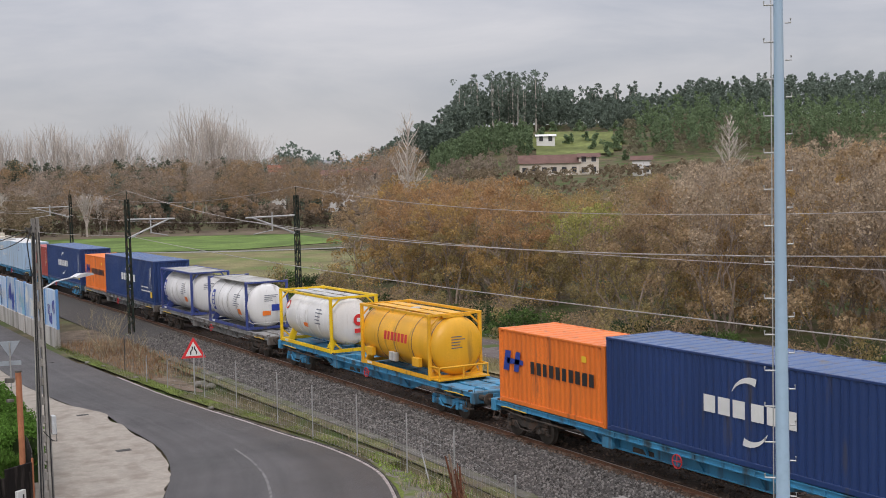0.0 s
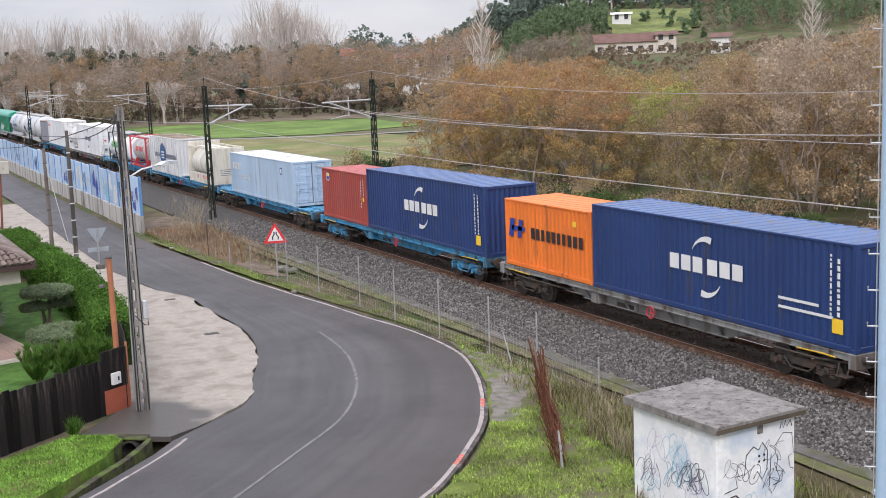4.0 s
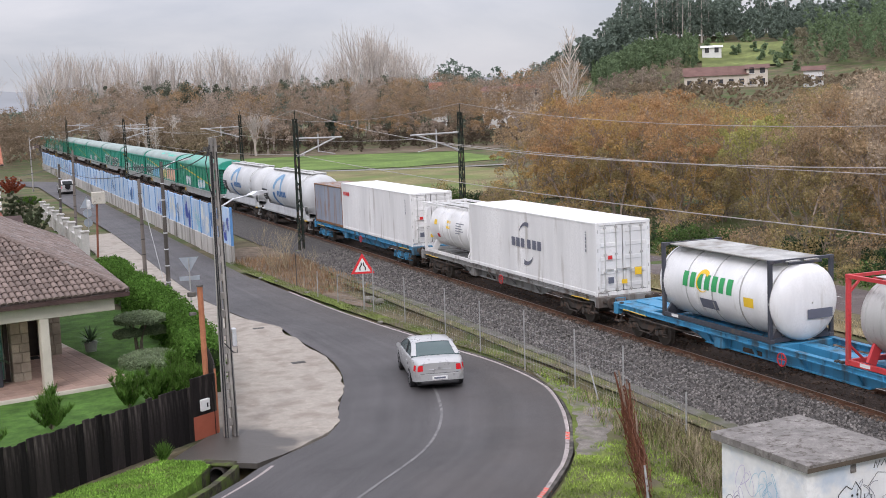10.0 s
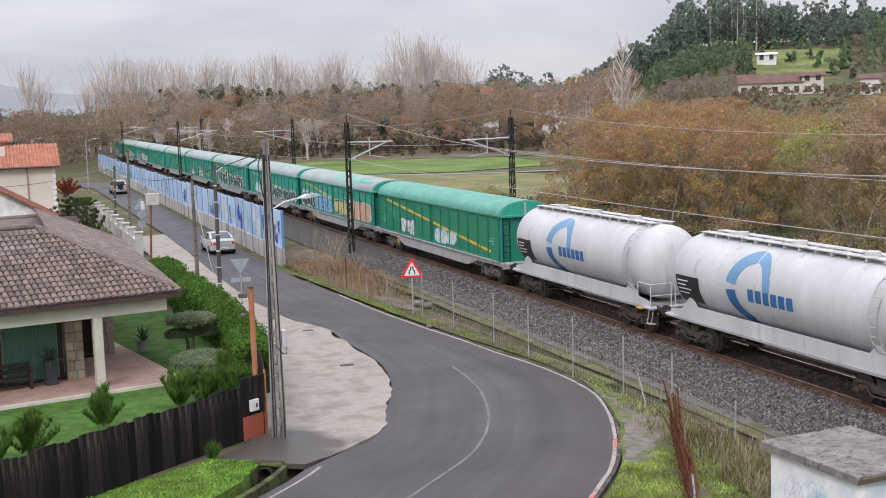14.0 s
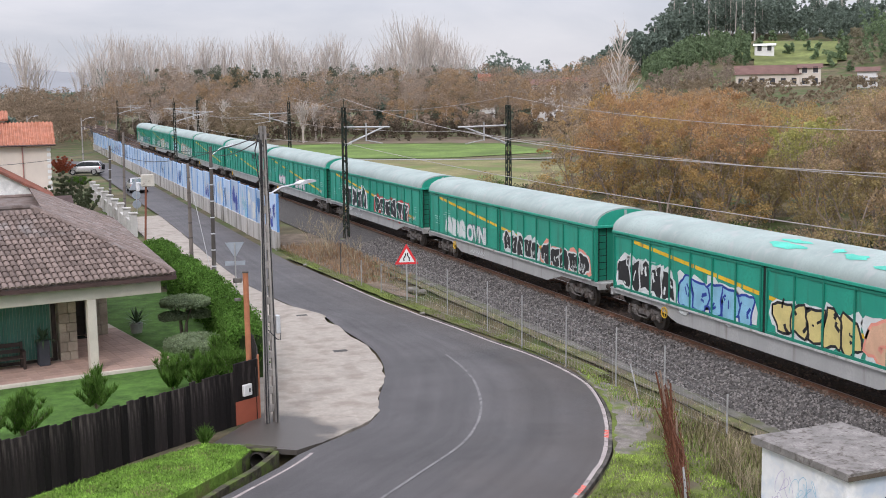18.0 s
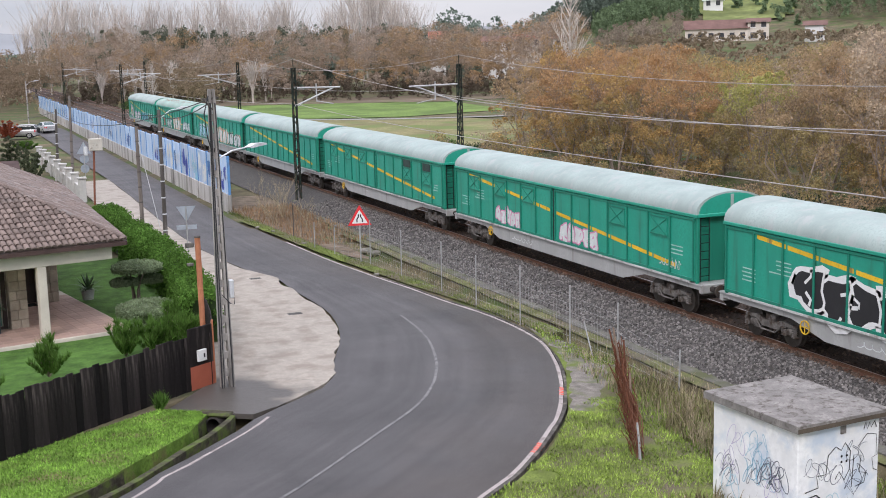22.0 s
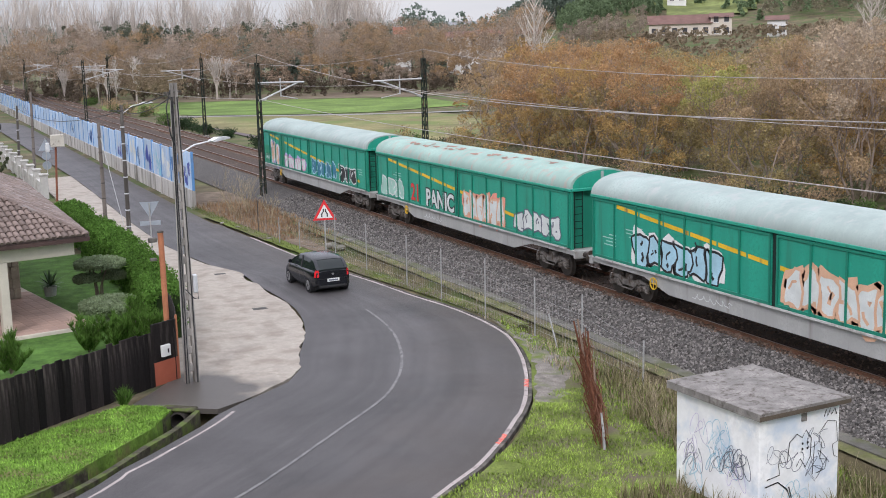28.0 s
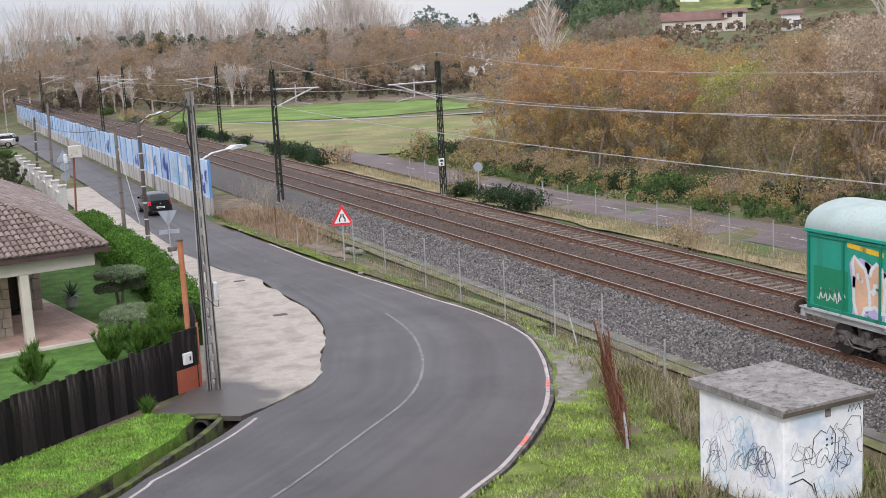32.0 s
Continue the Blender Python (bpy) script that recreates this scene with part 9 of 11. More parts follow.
# ---- cars ----
def loft(rows):
    """A body from cross sections along y: each row is y and points (x, z) on its right half, bottom to top."""
    m_ = Mesh()
    k = len(rows[0][1]) * 2
    for y, half_pts in rows:
        right = [(x, y, z) for x, z in half_pts]
        left = [(-x, y, z) for x, z in half_pts[::-1]]
        m_.v += right + left
    for i in range(len(rows) - 1):
        for j in range(k):
            a, b = i * k + j, i * k + (j + 1) % k
            m_.f.append((a, b, b + k, a + k))
    m_.f.append(tuple(range(k)))
    m_.f.append(tuple(range(len(rows) * k - 1, (len(rows) - 1) * k - 1, -1)))
    return m_


M_GLASS = mat("dark_car_glass", (0.015, 0.02, 0.02), 0.08, var=0.05, bump=0, spec=0.28)
M_REARGLASS = mat("greenish_rear_glass", (0.05, 0.085, 0.085), 0.06, var=0.1, bump=0)
M_TYRE = mat("tyre_rubber", (0.018, 0.018, 0.019), 0.85, bump=0.1)
M_RIM = mat("alloy_rim", (0.5, 0.5, 0.51), 0.3, 0.8, bump=0)
M_TRIM = mat("black_plastic_trim", (0.02, 0.02, 0.021), 0.6, bump=0.05)
M_BRAKE = glow("lit_brake_lamp", (0.55, 0.015, 0.02), 0.12)
M_LAMPRED = mat("red_lamp_glass", (0.45, 0.01, 0.015), 0.2, var=0.1, bump=0)
M_PLATE = mat("number_plate", (0.7, 0.7, 0.68), 0.5, bump=0)


def make_car(label, paint_m, L, W, H, profile, roof0, roof1, wheel_r, wheel_y, tail, lit, glass, quarter=None):
    """profile: (y, bumper-bottom z, belt z, roof z) from rear to front; roof0, roof1: where the flat roof begins and ends."""
    c = empty("car", pose(0, 0, 0), label, "car", "cars on the lane")
    hw = W / 2
    py = [p[0] for p in profile]
    cabp = [p for p in profile if p[3]]

    def soft(ys_, vals, y, k=0.10):
        return sum(float(np.interp(y + d, ys_, vals)) for d in (-k, -k / 2, 0, k / 2, k)) / 5

    def plan(y):
        e = min(1.0, min(y + L / 2, L / 2 - y) / 0.8)
        return hw * (0.80 + 0.20 * math.sqrt(max(0.0, 1 - (1 - e) ** 2)))

    def section(y):
        w, zb, zt = plan(y), soft(py, [p[1] for p in profile], y, 0.05), soft(py, [p[2] for p in profile], y, 0.08)
        h_ = zt - zb
        return [(w * 0.82, zb), (w * 0.93, zb + 0.03), (w * 0.975, zb + 0.12), (w, zb + 0.45 * h_), (w * 0.995, zb + 0.62 * h_), (w * 0.97, zb + 0.82 * h_), (w * 0.945, zt - 0.05), (w * 0.90, zt - 0.008), (w * 0.80, zt + 0.008), (w * 0.40, zt + 0.03)]

    def side_x(y, z):
        q = section(y)[:8]
        return float(np.interp(z, [p[1] for p in q], [p[0] for p in q]))

    ys_ = [-L / 2 + L * (0.5 - 0.5 * math.cos(math.pi * i / 44)) for i in range(45)]
    part("body", loft([(y, section(y)) for y in ys_]), paint_m, c, smooth=True)
    # greenhouse of glass, with painted roof and pillars
    cy = [p[0] for p in cabp]
    cab = []
    for i in range(25):
        y = cy[0] + (cy[-1] - cy[0]) * i / 24
        zr, zbelt, w = soft(cy, [p[3] for p in cabp], y, 0.12), soft(py, [p[2] for p in profile], y, 0.08), plan(y)
        t = max(0.0, min(1.0, (zr - zbelt) / (H - 0.9)))
        wr = w * (0.90 - 0.19 * t)
        cab.append((y, [(w * 0.90, zbelt - 0.02), (w * 0.90 + (wr - w * 0.90) * 0.5, zbelt + (zr - zbelt) * 0.48), (wr + 0.02, zbelt + (zr - zbelt) * 0.86), (wr * 0.94, zr - 0.025), (wr * 0.5, zr)]))
    part("window_glass", loft(cab), glass, c, smooth=True)
    rows3 = [(y, [(p[2][0] + 0.012, p[2][1] + 0.004), (p[3][0] + 0.012, p[3][1] + 0.010), (p[4][0], p[4][1] + 0.014)]) for y, p in cab if roof0 - 0.05 <= y <= roof1 + 0.05]
    rf_ = Mesh()
    for y, q in rows3:
        rf_.v += [(x, y, z) for x, z in q] + [(-x, y, z) for x, z in q[::-1]]
    rf_.f = [(i * 6 + j, i * 6 + j + 1, i * 6 + j + 7, i * 6 + j + 6) for i in range(len(rows3) - 1) for j in range(5)]
    part("roof", rf_, paint_m, c, smooth=True)
    part("aerial", Mesh().cyl((0, roof0 + 0.15, H), (0, roof0 - 0.02, H + 0.16), 0.008, n=5), M_TRIM, c)
    for sx in (-1, 1):
        for name, sel, wide in (("rear_pillar", [r for r in cab if r[0] <= roof0 + 0.10], 0.13), ("front_pillar", [r for r in cab if r[0] >= roof1 - 0.10], 0.055)):
            q = Mesh()
            for y, p in sel:
                out_, in_ = p[3][0] + 0.014, p[3][0] * (1 - wide) + 0.01
                q.v += [(sx * in_, y, p[3][1] + 0.022), (sx * out_, y, p[3][1] + 0.010), (sx * (p[2][0] + 0.014), y, p[2][1])]
            q.f = [(i * 3 + j, i * 3 + j + 1, i * 3 + j + 4, i * 3 + j + 3)[::sx] for i in range(len(sel) - 1) for j in range(2)]
            part(name, q, paint_m, c, smooth=True)
        if quarter is not None:
            sel = [r for r in cab if r[0] <= quarter + 0.12]
            q = Mesh()
            for y, p in sel:
                q.v += [(sx * (x + 0.010), y, z) for x, z in p[:3]]
            q.f = [(i * 3 + j, i * 3 + j + 1, i * 3 + j + 4, i * 3 + j + 3)[::-sx] for i in range(len(sel) - 1) for j in range(2)]
            part("quarter_panel", q, paint_m, c, smooth=True)
        ym, mid = min(cab, key=lambda r: abs(r[0] + 0.2))
        part("middle_pillar", Mesh().tube([(sx * (x + 0.004), ym, z) for x, z in mid[:3]], 0.035, 6), M_TRIM, c)
        for yd in (-0.2, wheel_y[1] - 0.42, wheel_y[0] + 0.40):
            q = Mesh()
            zs_ = np.linspace(0.34, 0.84, 7)
            q.v = [(sx * (side_x(yd + k_, z) + 0.003), yd + k_, z) for z in zs_ for k_ in (-0.006, 0.006)]
            q.f = [(2 * i, 2 * i + 1, 2 * i + 3, 2 * i + 2)[::sx] for i in range(6)]
            part("door_gap", q, M_TRIM, c)
    for sx in (-1, 1):
        for y in wheel_y:
            x = sx * (hw - 0.115)
            n = 24
            ty = Mesh().cyl((x - sx * 0.1, y, wheel_r), (x + sx * 0.10, y, wheel_r), wheel_r, n=n).cyl((x + sx * 0.10, y, wheel_r), (x + sx * 0.118, y, wheel_r), wheel_r, wheel_r * 0.88, n=n)
            t_ = part("wheel", ty, M_TYRE, c, smooth=True)
            part("rim", Mesh().cyl((x + sx * 0.10, y, wheel_r), (x + sx * 0.122, y, wheel_r), wheel_r * 0.66, n=n), M_RIM, t_)
            hub = Mesh()
            for k in range(5):
                a = 6.2832 * k / 5
                hub.bar((x + sx * 0.124, y, wheel_r), (x + sx * 0.124, y + wheel_r * 0.6 * math.cos(a + 0.6), wheel_r + wheel_r * 0.6 * math.sin(a + 0.6)), 0.02, 0.008)
            part("spoke_star", hub, M_TRIM, t_)
            part("wheel_arch", Mesh().cyl((sx * (hw - 0.26), y, wheel_r + 0.01), (sx * (hw - 0.006), y, wheel_r + 0.01), wheel_r + 0.035, n=28), M_TRIM, c)
        mx_, my_ = sx * (plan(roof1 + 0.6) * 0.94 + 0.10), roof1 + 0.52
        mir = Mesh().lathe_y([(my_ - 0.05, 0.02), (my_ - 0.045, 0.085), (my_ + 0.03, 0.085), (my_ + 0.10, 0.04), (my_ + 0.11, 0.005)], 10, mx_, 1.02)
        part("wing_mirror", mir, paint_m, c, smooth=True)
        for y in (-0.80, 0.25):
            xs_ = side_x(y, 0.80) + 0.008
            part("door_handle", Mesh().cbox(sx * xs_ - 0.012, sx * xs_ + 0.012, y - 0.09, y + 0.09, 0.785, 0.815, 0.006), paint_m, c)
        (x0, x1, z0, z1, d) = tail
        q = Mesh()
        for z in (z0, z0 + (z1 - z0) * 0.33, z0 + (z1 - z0) * 0.66, z1):
            xe = side_x(-L / 2, z)
            q.v += [(sx * x0, -L / 2 - 0.012, z), (sx * (x0 * 0.4 + xe * 0.6), -L / 2 - 0.012, z), (sx * (xe + 0.012), -L / 2 - 0.004, z), (sx * (side_x(-L / 2 + d * 0.5, z) + 0.010), -L / 2 + d * 0.5, z), (sx * (side_x(-L / 2 + d, z) + 0.008), -L / 2 + d, z)]
        q.f = [(5 * i + j, 5 * i + j + 1, 5 * i + j + 6, 5 * i + j + 5)[::sx] for i in range(3) for j in range(4)]
        part("tail_lamp", q, M_BRAKE if lit else M_LAMPRED, c, "red tail lamp", True)
        part("head_lamp", Mesh().cbox(min(sx * 0.5, sx * (hw - 0.16)), max(sx * 0.5, sx * (hw - 0.16)), L / 2 - 0.3, L / 2 - 0.06, 0.58, 0.70, 0.03), M_LAMP, c)
    zp = 0.40 if H < 1.456 + 1e-6 and L > 4.5 else 0.50
    pl = part("number_plate", Mesh().cbox(-0.26, 0.26, -L / 2 - 0.055, -L / 2 - 0.01, zp, zp + 0.12, 0.005), M_PLATE, c)
    part("plate_bars", Mesh().add([(-0.2, -L / 2 - 0.059, zp + 0.03), (0.2, -L / 2 - 0.059, zp + 0.03), (0.2, -L / 2 - 0.059, zp + 0.09), (-0.2, -L / 2 - 0.059, zp + 0.09)], [(0, 1, 2, 3)]), D_GREY, pl)
    # rear bumper, a fold across the tail and the shut line of the lid
    bp = Mesh()
    for y, z0, z1 in ((-L / 2 - 0.035, 0.36, 0.58), (-L / 2 + 0.10, 0.33, 0.60), (-L / 2 + 0.40, 0.30, 0.60)):
        bp.v += [(x, y, z) for z in (z0, z1) for x in (-side_x(y, 0.5) * (0.93 if y < -L / 2 else 1.0) - 0.008, side_x(y, 0.5) * (0.93 if y < -L / 2 else 1.0) + 0.008)]
    bp.f = [(0, 1, 3, 2), (2, 3, 7, 6), (1, 5, 7, 3), (4, 0, 2, 6), (5, 9, 11, 7), (8, 4, 6, 10), (4, 5, 1, 0)]
    part("rear_bumper", bp, paint_m, c)
    part("rear_skirt", Mesh().cbox(-hw * 0.70, hw * 0.70, -L / 2 - 0.045, -L / 2 + 0.2, 0.24, 0.35, 0.03), M_TRIM, c)
    part("lid_gap", Mesh().box(-hw * 0.72, hw * 0.72, -L / 2 - 0.004, -L / 2 + 0.01, 0.605, 0.617), M_TRIM, c)
    if L > 4.5:
        part("chrome_strip", Mesh().cbox(-0.42, 0.42, -L / 2 - 0.016, -L / 2 + 0.01, 0.735, 0.755, 0.005), M_RIM, c)
    part("underbody", Mesh().box(-hw * 0.80, hw * 0.80, -L / 2 + 0.25, L / 2 - 0.25, 0.16, 0.32), M_TRIM, c)
    part("badge", Mesh().cyl((0, -L / 2 - 0.02, 0.80), (0, -L / 2, 0.80), 0.045, n=12), M_RIM, c)
    return c


M_SILVERCAR = mat("silver_car_paint", (0.40, 0.40, 0.395), 0.30, 0.15, var=0.02, fine=3.0, bump=0, coat=0.6)
M_BLACKCAR = mat("black_car_paint", (0.010, 0.011, 0.014), 0.16, 0.0, var=0.1, bump=0, spec=0.35, coat=0.15)
M_GREYCAR = mat("light_grey_car_paint", (0.48, 0.47, 0.46), 0.3, 0.35, var=0.04, bump=0, coat=0.5)
saloon = make_car("silver four-door saloon car with lit brake lamps", M_SILVERCAR, 4.79, 1.85, 1.456,
                  [(-2.395, 0.42, 0.92, 0), (-2.33, 0.34, 0.98, 0), (-2.15, 0.30, 1.05, 0), (-1.75, 0.26, 1.06, 0), (-1.62, 0.25, 1.055, 1.08), (-1.30, 0.24, 1.02, 1.27), (-0.85, 0.22, 0.99, 1.42), (-0.2, 0.22, 0.97, 1.456), (0.35, 0.22, 0.95, 1.42), (0.9, 0.22, 0.94, 1.22), (1.35, 0.24, 0.92, 0.96), (1.8, 0.26, 0.84, 0), (2.2, 0.30, 0.72, 0), (2.36, 0.36, 0.62, 0), (2.395, 0.42, 0.56, 0)],
                  -0.85, 0.35, 0.335, (-1.45, 1.37), (0.57, 0.885, 0.70, 0.90, 0.2), True, M_REARGLASS, -1.25)
hatch = make_car("small black hatchback car", M_BLACKCAR, 3.82, 1.665, 1.455,
                 [(-1.91, 0.42, 0.88, 0), (-1.86, 0.34, 0.93, 0.95), (-1.72, 0.30, 0.95, 1.16), (-1.45, 0.27, 0.95, 1.38), (-1.0, 0.25, 0.94, 1.44), (-0.3, 0.24, 0.93, 1.455), (0.25, 0.24, 0.92, 1.41), (0.75, 0.24, 0.91, 1.2), (1.15, 0.26, 0.89, 0.93), (1.55, 0.30, 0.78, 0), (1.82, 0.36, 0.64, 0), (1.91, 0.42, 0.56, 0)],
                 -1.45, 0.25, 0.30, (-1.2, 1.22), (0.60, 0.79, 0.70, 0.98, 0.14), True, M_GLASS)
suv = make_car("light grey off-road car stopped at a driveway", M_GREYCAR, 4.4, 1.82, 1.72,
               [(-2.2, 0.5, 1.05, 0), (-2.15, 0.42, 1.12, 1.14), (-2.05, 0.38, 1.14, 1.45), (-1.85, 0.36, 1.13, 1.68), (-1.2, 0.34, 1.11, 1.72), (-0.3, 0.33, 1.09, 1.72), (0.3, 0.33, 1.07, 1.66), (0.8, 0.33, 1.05, 1.36), (1.15, 0.34, 1.04, 1.06), (1.6, 0.36, 0.98, 0), (2.0, 0.40, 0.84, 0), (2.2, 0.48, 0.70, 0)],
               -1.85, 0.3, 0.36, (-1.35, 1.35), (0.66, 0.88, 0.75, 1.05, 0.2), True, M_GLASS)
part("spare_wheel", Mesh().cyl((0, -2.42, 0.95), (0, -2.2, 0.95), 0.34, n=22), M_TYRE, suv, "dark spare wheel cover", True)

# ---- plants ----
def leafy(name, col, rand=0.28, rough=0.85):
    """Thin leaves: part of the light shines through."""
    if name in MATS:
        return MATS[name]
    m = mat(name, col, rough, var=0.3, scale=0.35, fine=3, bump=0, rand=rand, spec=0.2)
    n, l = m.node_tree.nodes, m.node_tree.links
    b = n["Principled BSDF"]
    tr, mx = n.new("ShaderNodeBsdfTranslucent"), n.new("ShaderNodeMixShader")
    mx.inputs[0].default_value = 0.38
    l.new(b.inputs["Base Color"].links[0].from_socket, tr.inputs["Color"])
    l.new(b.outputs[0], mx.inputs[1]), l.new(tr.outputs[0], mx.inputs[2])
    l.new(mx.outputs[0], n["Material Output"].inputs[0])
    return m


L_RUST = leafy("rust_brown_leaf", (0.45, 0.28, 0.14))
L_OCHRE = leafy("ochre_leaf", (0.450, 0.306, 0.126))
L_OLIVE = leafy("olive_brown_leaf", (0.352, 0.282, 0.132))
L_BROWN = leafy("dull_brown_leaf", (0.414, 0.302, 0.180))
L_YGREEN = leafy("yellow_green_leaf", (0.38, 0.37, 0.125))
L_GREYBR = leafy("grey_brown_twig_mass", (0.432, 0.345, 0.248))
L_DARKGREEN = leafy("dark_evergreen", (0.045, 0.075, 0.035))
# far evergreens: distance haze is put into this paler, greyer green
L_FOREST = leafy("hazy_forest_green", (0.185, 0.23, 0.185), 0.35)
L_PINE = leafy("mid_green_pine", (0.20, 0.27, 0.15))
L_HEDGE = leafy("dense_hedge_green", (0.095, 0.19, 0.035), 0.5)
L_SHRUB = leafy("fresh_green_shrub", (0.105, 0.20, 0.04), 0.5)
L_TOPIARY = leafy("grey_green_topiary", (0.25, 0.31, 0.18), 0.35)
L_BRAMBLE = leafy("bramble_green", (0.10, 0.16, 0.05), 0.5)
L_REDBUSH = leafy("russet_bush", (0.36, 0.11, 0.06), 0.4)
B_TWIG = mat("brown_grey_bark", (0.27, 0.215, 0.175), 0.9, var=0.3, scale=3, bump=0.2, rand=0.3)
B_BRUSH = mat("grey_brushwood", (0.30, 0.245, 0.20), 0.9, var=0.3, scale=0.4, bump=0, rand=0.35)
B_PALE = mat("pale_grey_bark", (0.50, 0.45, 0.40), 0.9, var=0.2, scale=3, bump=0.1, rand=0.2)
B_STRAW = mat("straw_stalk", (0.32, 0.265, 0.175), 0.9, var=0.3, scale=3, bump=0, rand=0.4)
B_GRASS = mat("grass_blade", (0.14, 0.23, 0.035), 0.85, var=0.3, scale=3, bump=0, rand=0.45)


def twig_spray(rng, starts, per, length, width, up=1.0):
    """Fine twigs that fan out from many points, each a thin tapering sliver."""
    P = np.repeat(np.asarray(starts, float), per, axis=0)
    n = len(P)
    d = rng.normal(size=(n, 3)) * 0.55
    d[:, 2] = np.abs(d[:, 2]) + up
    d /= np.linalg.norm(d, axis=1)[:, None]
    w = np.cross(d, rng.normal(size=(n, 3)))
    w *= width / np.linalg.norm(w, axis=1)[:, None]
    L = length * (0.5 + rng.random((n, 1)))
    V = np.stack([P - w, P + w, P + d * L], 1).reshape(-1, 3)
    m_ = Mesh()
    m_.v, m_.f = V.tolist(), np.arange(3 * n).reshape(-1, 3).tolist()
    return m_


def leaf_cloud(rng, centres, radii, per, size, flat=1.0, upper=0.0):
    """Many small leaves scattered in and on clumps. Returns one mesh."""
    C = np.repeat(np.asarray(centres), per, axis=0)
    R = np.repeat(np.asarray(radii), per)[:, None]
    n = len(C)
    d = rng.normal(size=(n, 3))
    d /= np.linalg.norm(d, axis=1)[:, None]
    lift = rng.random(n) < upper
    d[lift, 2] = np.abs(d[lift, 2])
    d[:, 2] *= flat
    P = C + d * R * (0.45 + 0.55 * rng.random((n, 1)) ** 0.6)
    u = rng.normal(size=(n, 3))
    u /= np.linalg.norm(u, axis=1)[:, None]
    w = np.cross(u, rng.normal(size=(n, 3)))
    w /= np.linalg.norm(w, axis=1)[:, None]
    s = size * (0.6 + 0.8 * rng.random((n, 1)))
    V = np.stack([P - u * s * 0.9, P + u * s * 0.9, P + w * s], 1).reshape(-1, 3)
    m_ = Mesh()
    m_.v = V.tolist()
    m_.f = np.arange(3 * n).reshape(-1, 3).tolist()
    return m_


def branch(m_, rnd, p, d, length, r, depth, ends, kink=0.25, split=(2, 3), spread=0.6, n=5, rise=0.0):
    """A limb that forks; ends collects the tips."""
    q = Vector(p)
    pts, rr = [q.copy()], [r]
    k = 3
    for i in range(k):
        d = (d + Vector((rnd.uniform(-kink, kink), rnd.uniform(-kink, kink), rnd.uniform(-kink, kink) * 0.5 + rise))).normalized()
        q = q + d * length / k
        pts.append(q.copy())
        rr.append(r * (1 - 0.45 * (i + 1) / k))
    m_.tube(pts, rr, n)
    if depth == 0:
        ends.append(q)
        return
    for _ in range(rnd.randint(*split)):
        a = Vector((rnd.uniform(-1, 1), rnd.uniform(-1, 1), rnd.uniform(-0.2, 0.9))).normalized()
        at_ = pts[rnd.choice((2, 3, 3))]
        branch(m_, rnd, at_, (d * (1 - spread) + a * spread).normalized(), length * rnd.uniform(0.55, 0.8), r * 0.5, depth - 1, ends, kink, split, spread, max(3, n - 1), rise)


def thicket_tree(seed, h, width, leaf, low_leaf, leaves, size, stems=4, twigs=14):
    """A many-stemmed alder or willow with thin autumn leaves: height h, crown of that width, round in outline."""
    rnd_, rng = random.Random(seed), np.random.default_rng(seed)
    t = empty("tree", pose(0, 0, 0), "many-stemmed thicket tree with thinning autumn leaves", "tree", "thicket behind the railway")
    wood, ends = Mesh(), []
    for i in range(stems):
        a = 6.28 * i / stems + rnd_.uniform(-0.4, 0.4)
        lean = width / h * rnd_.uniform(0.25, 0.6)
        branch(wood, rnd_, (0.15 * math.cos(a), 0.15 * math.sin(a), -0.2), Vector((lean * math.cos(a), lean * math.sin(a), 1)).normalized(), h * 0.42, 0.08, 3, ends, 0.18, (2, 3), 0.42, 3)
    part("trunk", wood, B_TWIG, t)
    # clumps on a dome, thinner inside, open towards the foot
    k = 64
    a, e = rng.uniform(0, 6.283, k), np.arcsin(rng.uniform(-0.25, 1.0, k))
    q = 0.5 + 0.5 * rng.random(k) ** 0.5
    cent = np.stack([width / 2 * q * np.cos(e) * np.cos(a), width / 2 * q * np.cos(e) * np.sin(a), h * (0.50 + 0.46 * q * np.sin(e))], 1)
    low = np.stack([rng.normal(0, width * 0.27, 20), rng.normal(0, width * 0.27, 20), rng.uniform(0.08, 0.4, 20) * h], 1)
    cent = np.concatenate([cent, low])
    rad = rng.uniform(0.45, 1.3, len(cent)) * width / 11.0
    # each clump keeps its own share of leaves; the foot of the crown turns later than its top
    upper = cent[:, 2] > h * 0.60 + rng.normal(0, 0.07 * h, len(cent))
    for name_, sel, lf in (("crown", upper, leaf), ("lower_crown", ~upper, low_leaf)):
        part(name_, leaf_cloud(rng, cent[sel], rad[sel], max(1, leaves // len(cent)), size, 0.9, 0.45), lf, t)
    at_ = np.repeat(cent, twigs, axis=0)
    at_ = at_ + rng.normal(0, 0.5, at_.shape) - np.array([0, 0, 0.5])
    part("brushwood", twig_spray(rng, at_, 1, 0.85, 0.008, 0.6), B_BRUSH, t)["kind"] = "stuff"
    return t


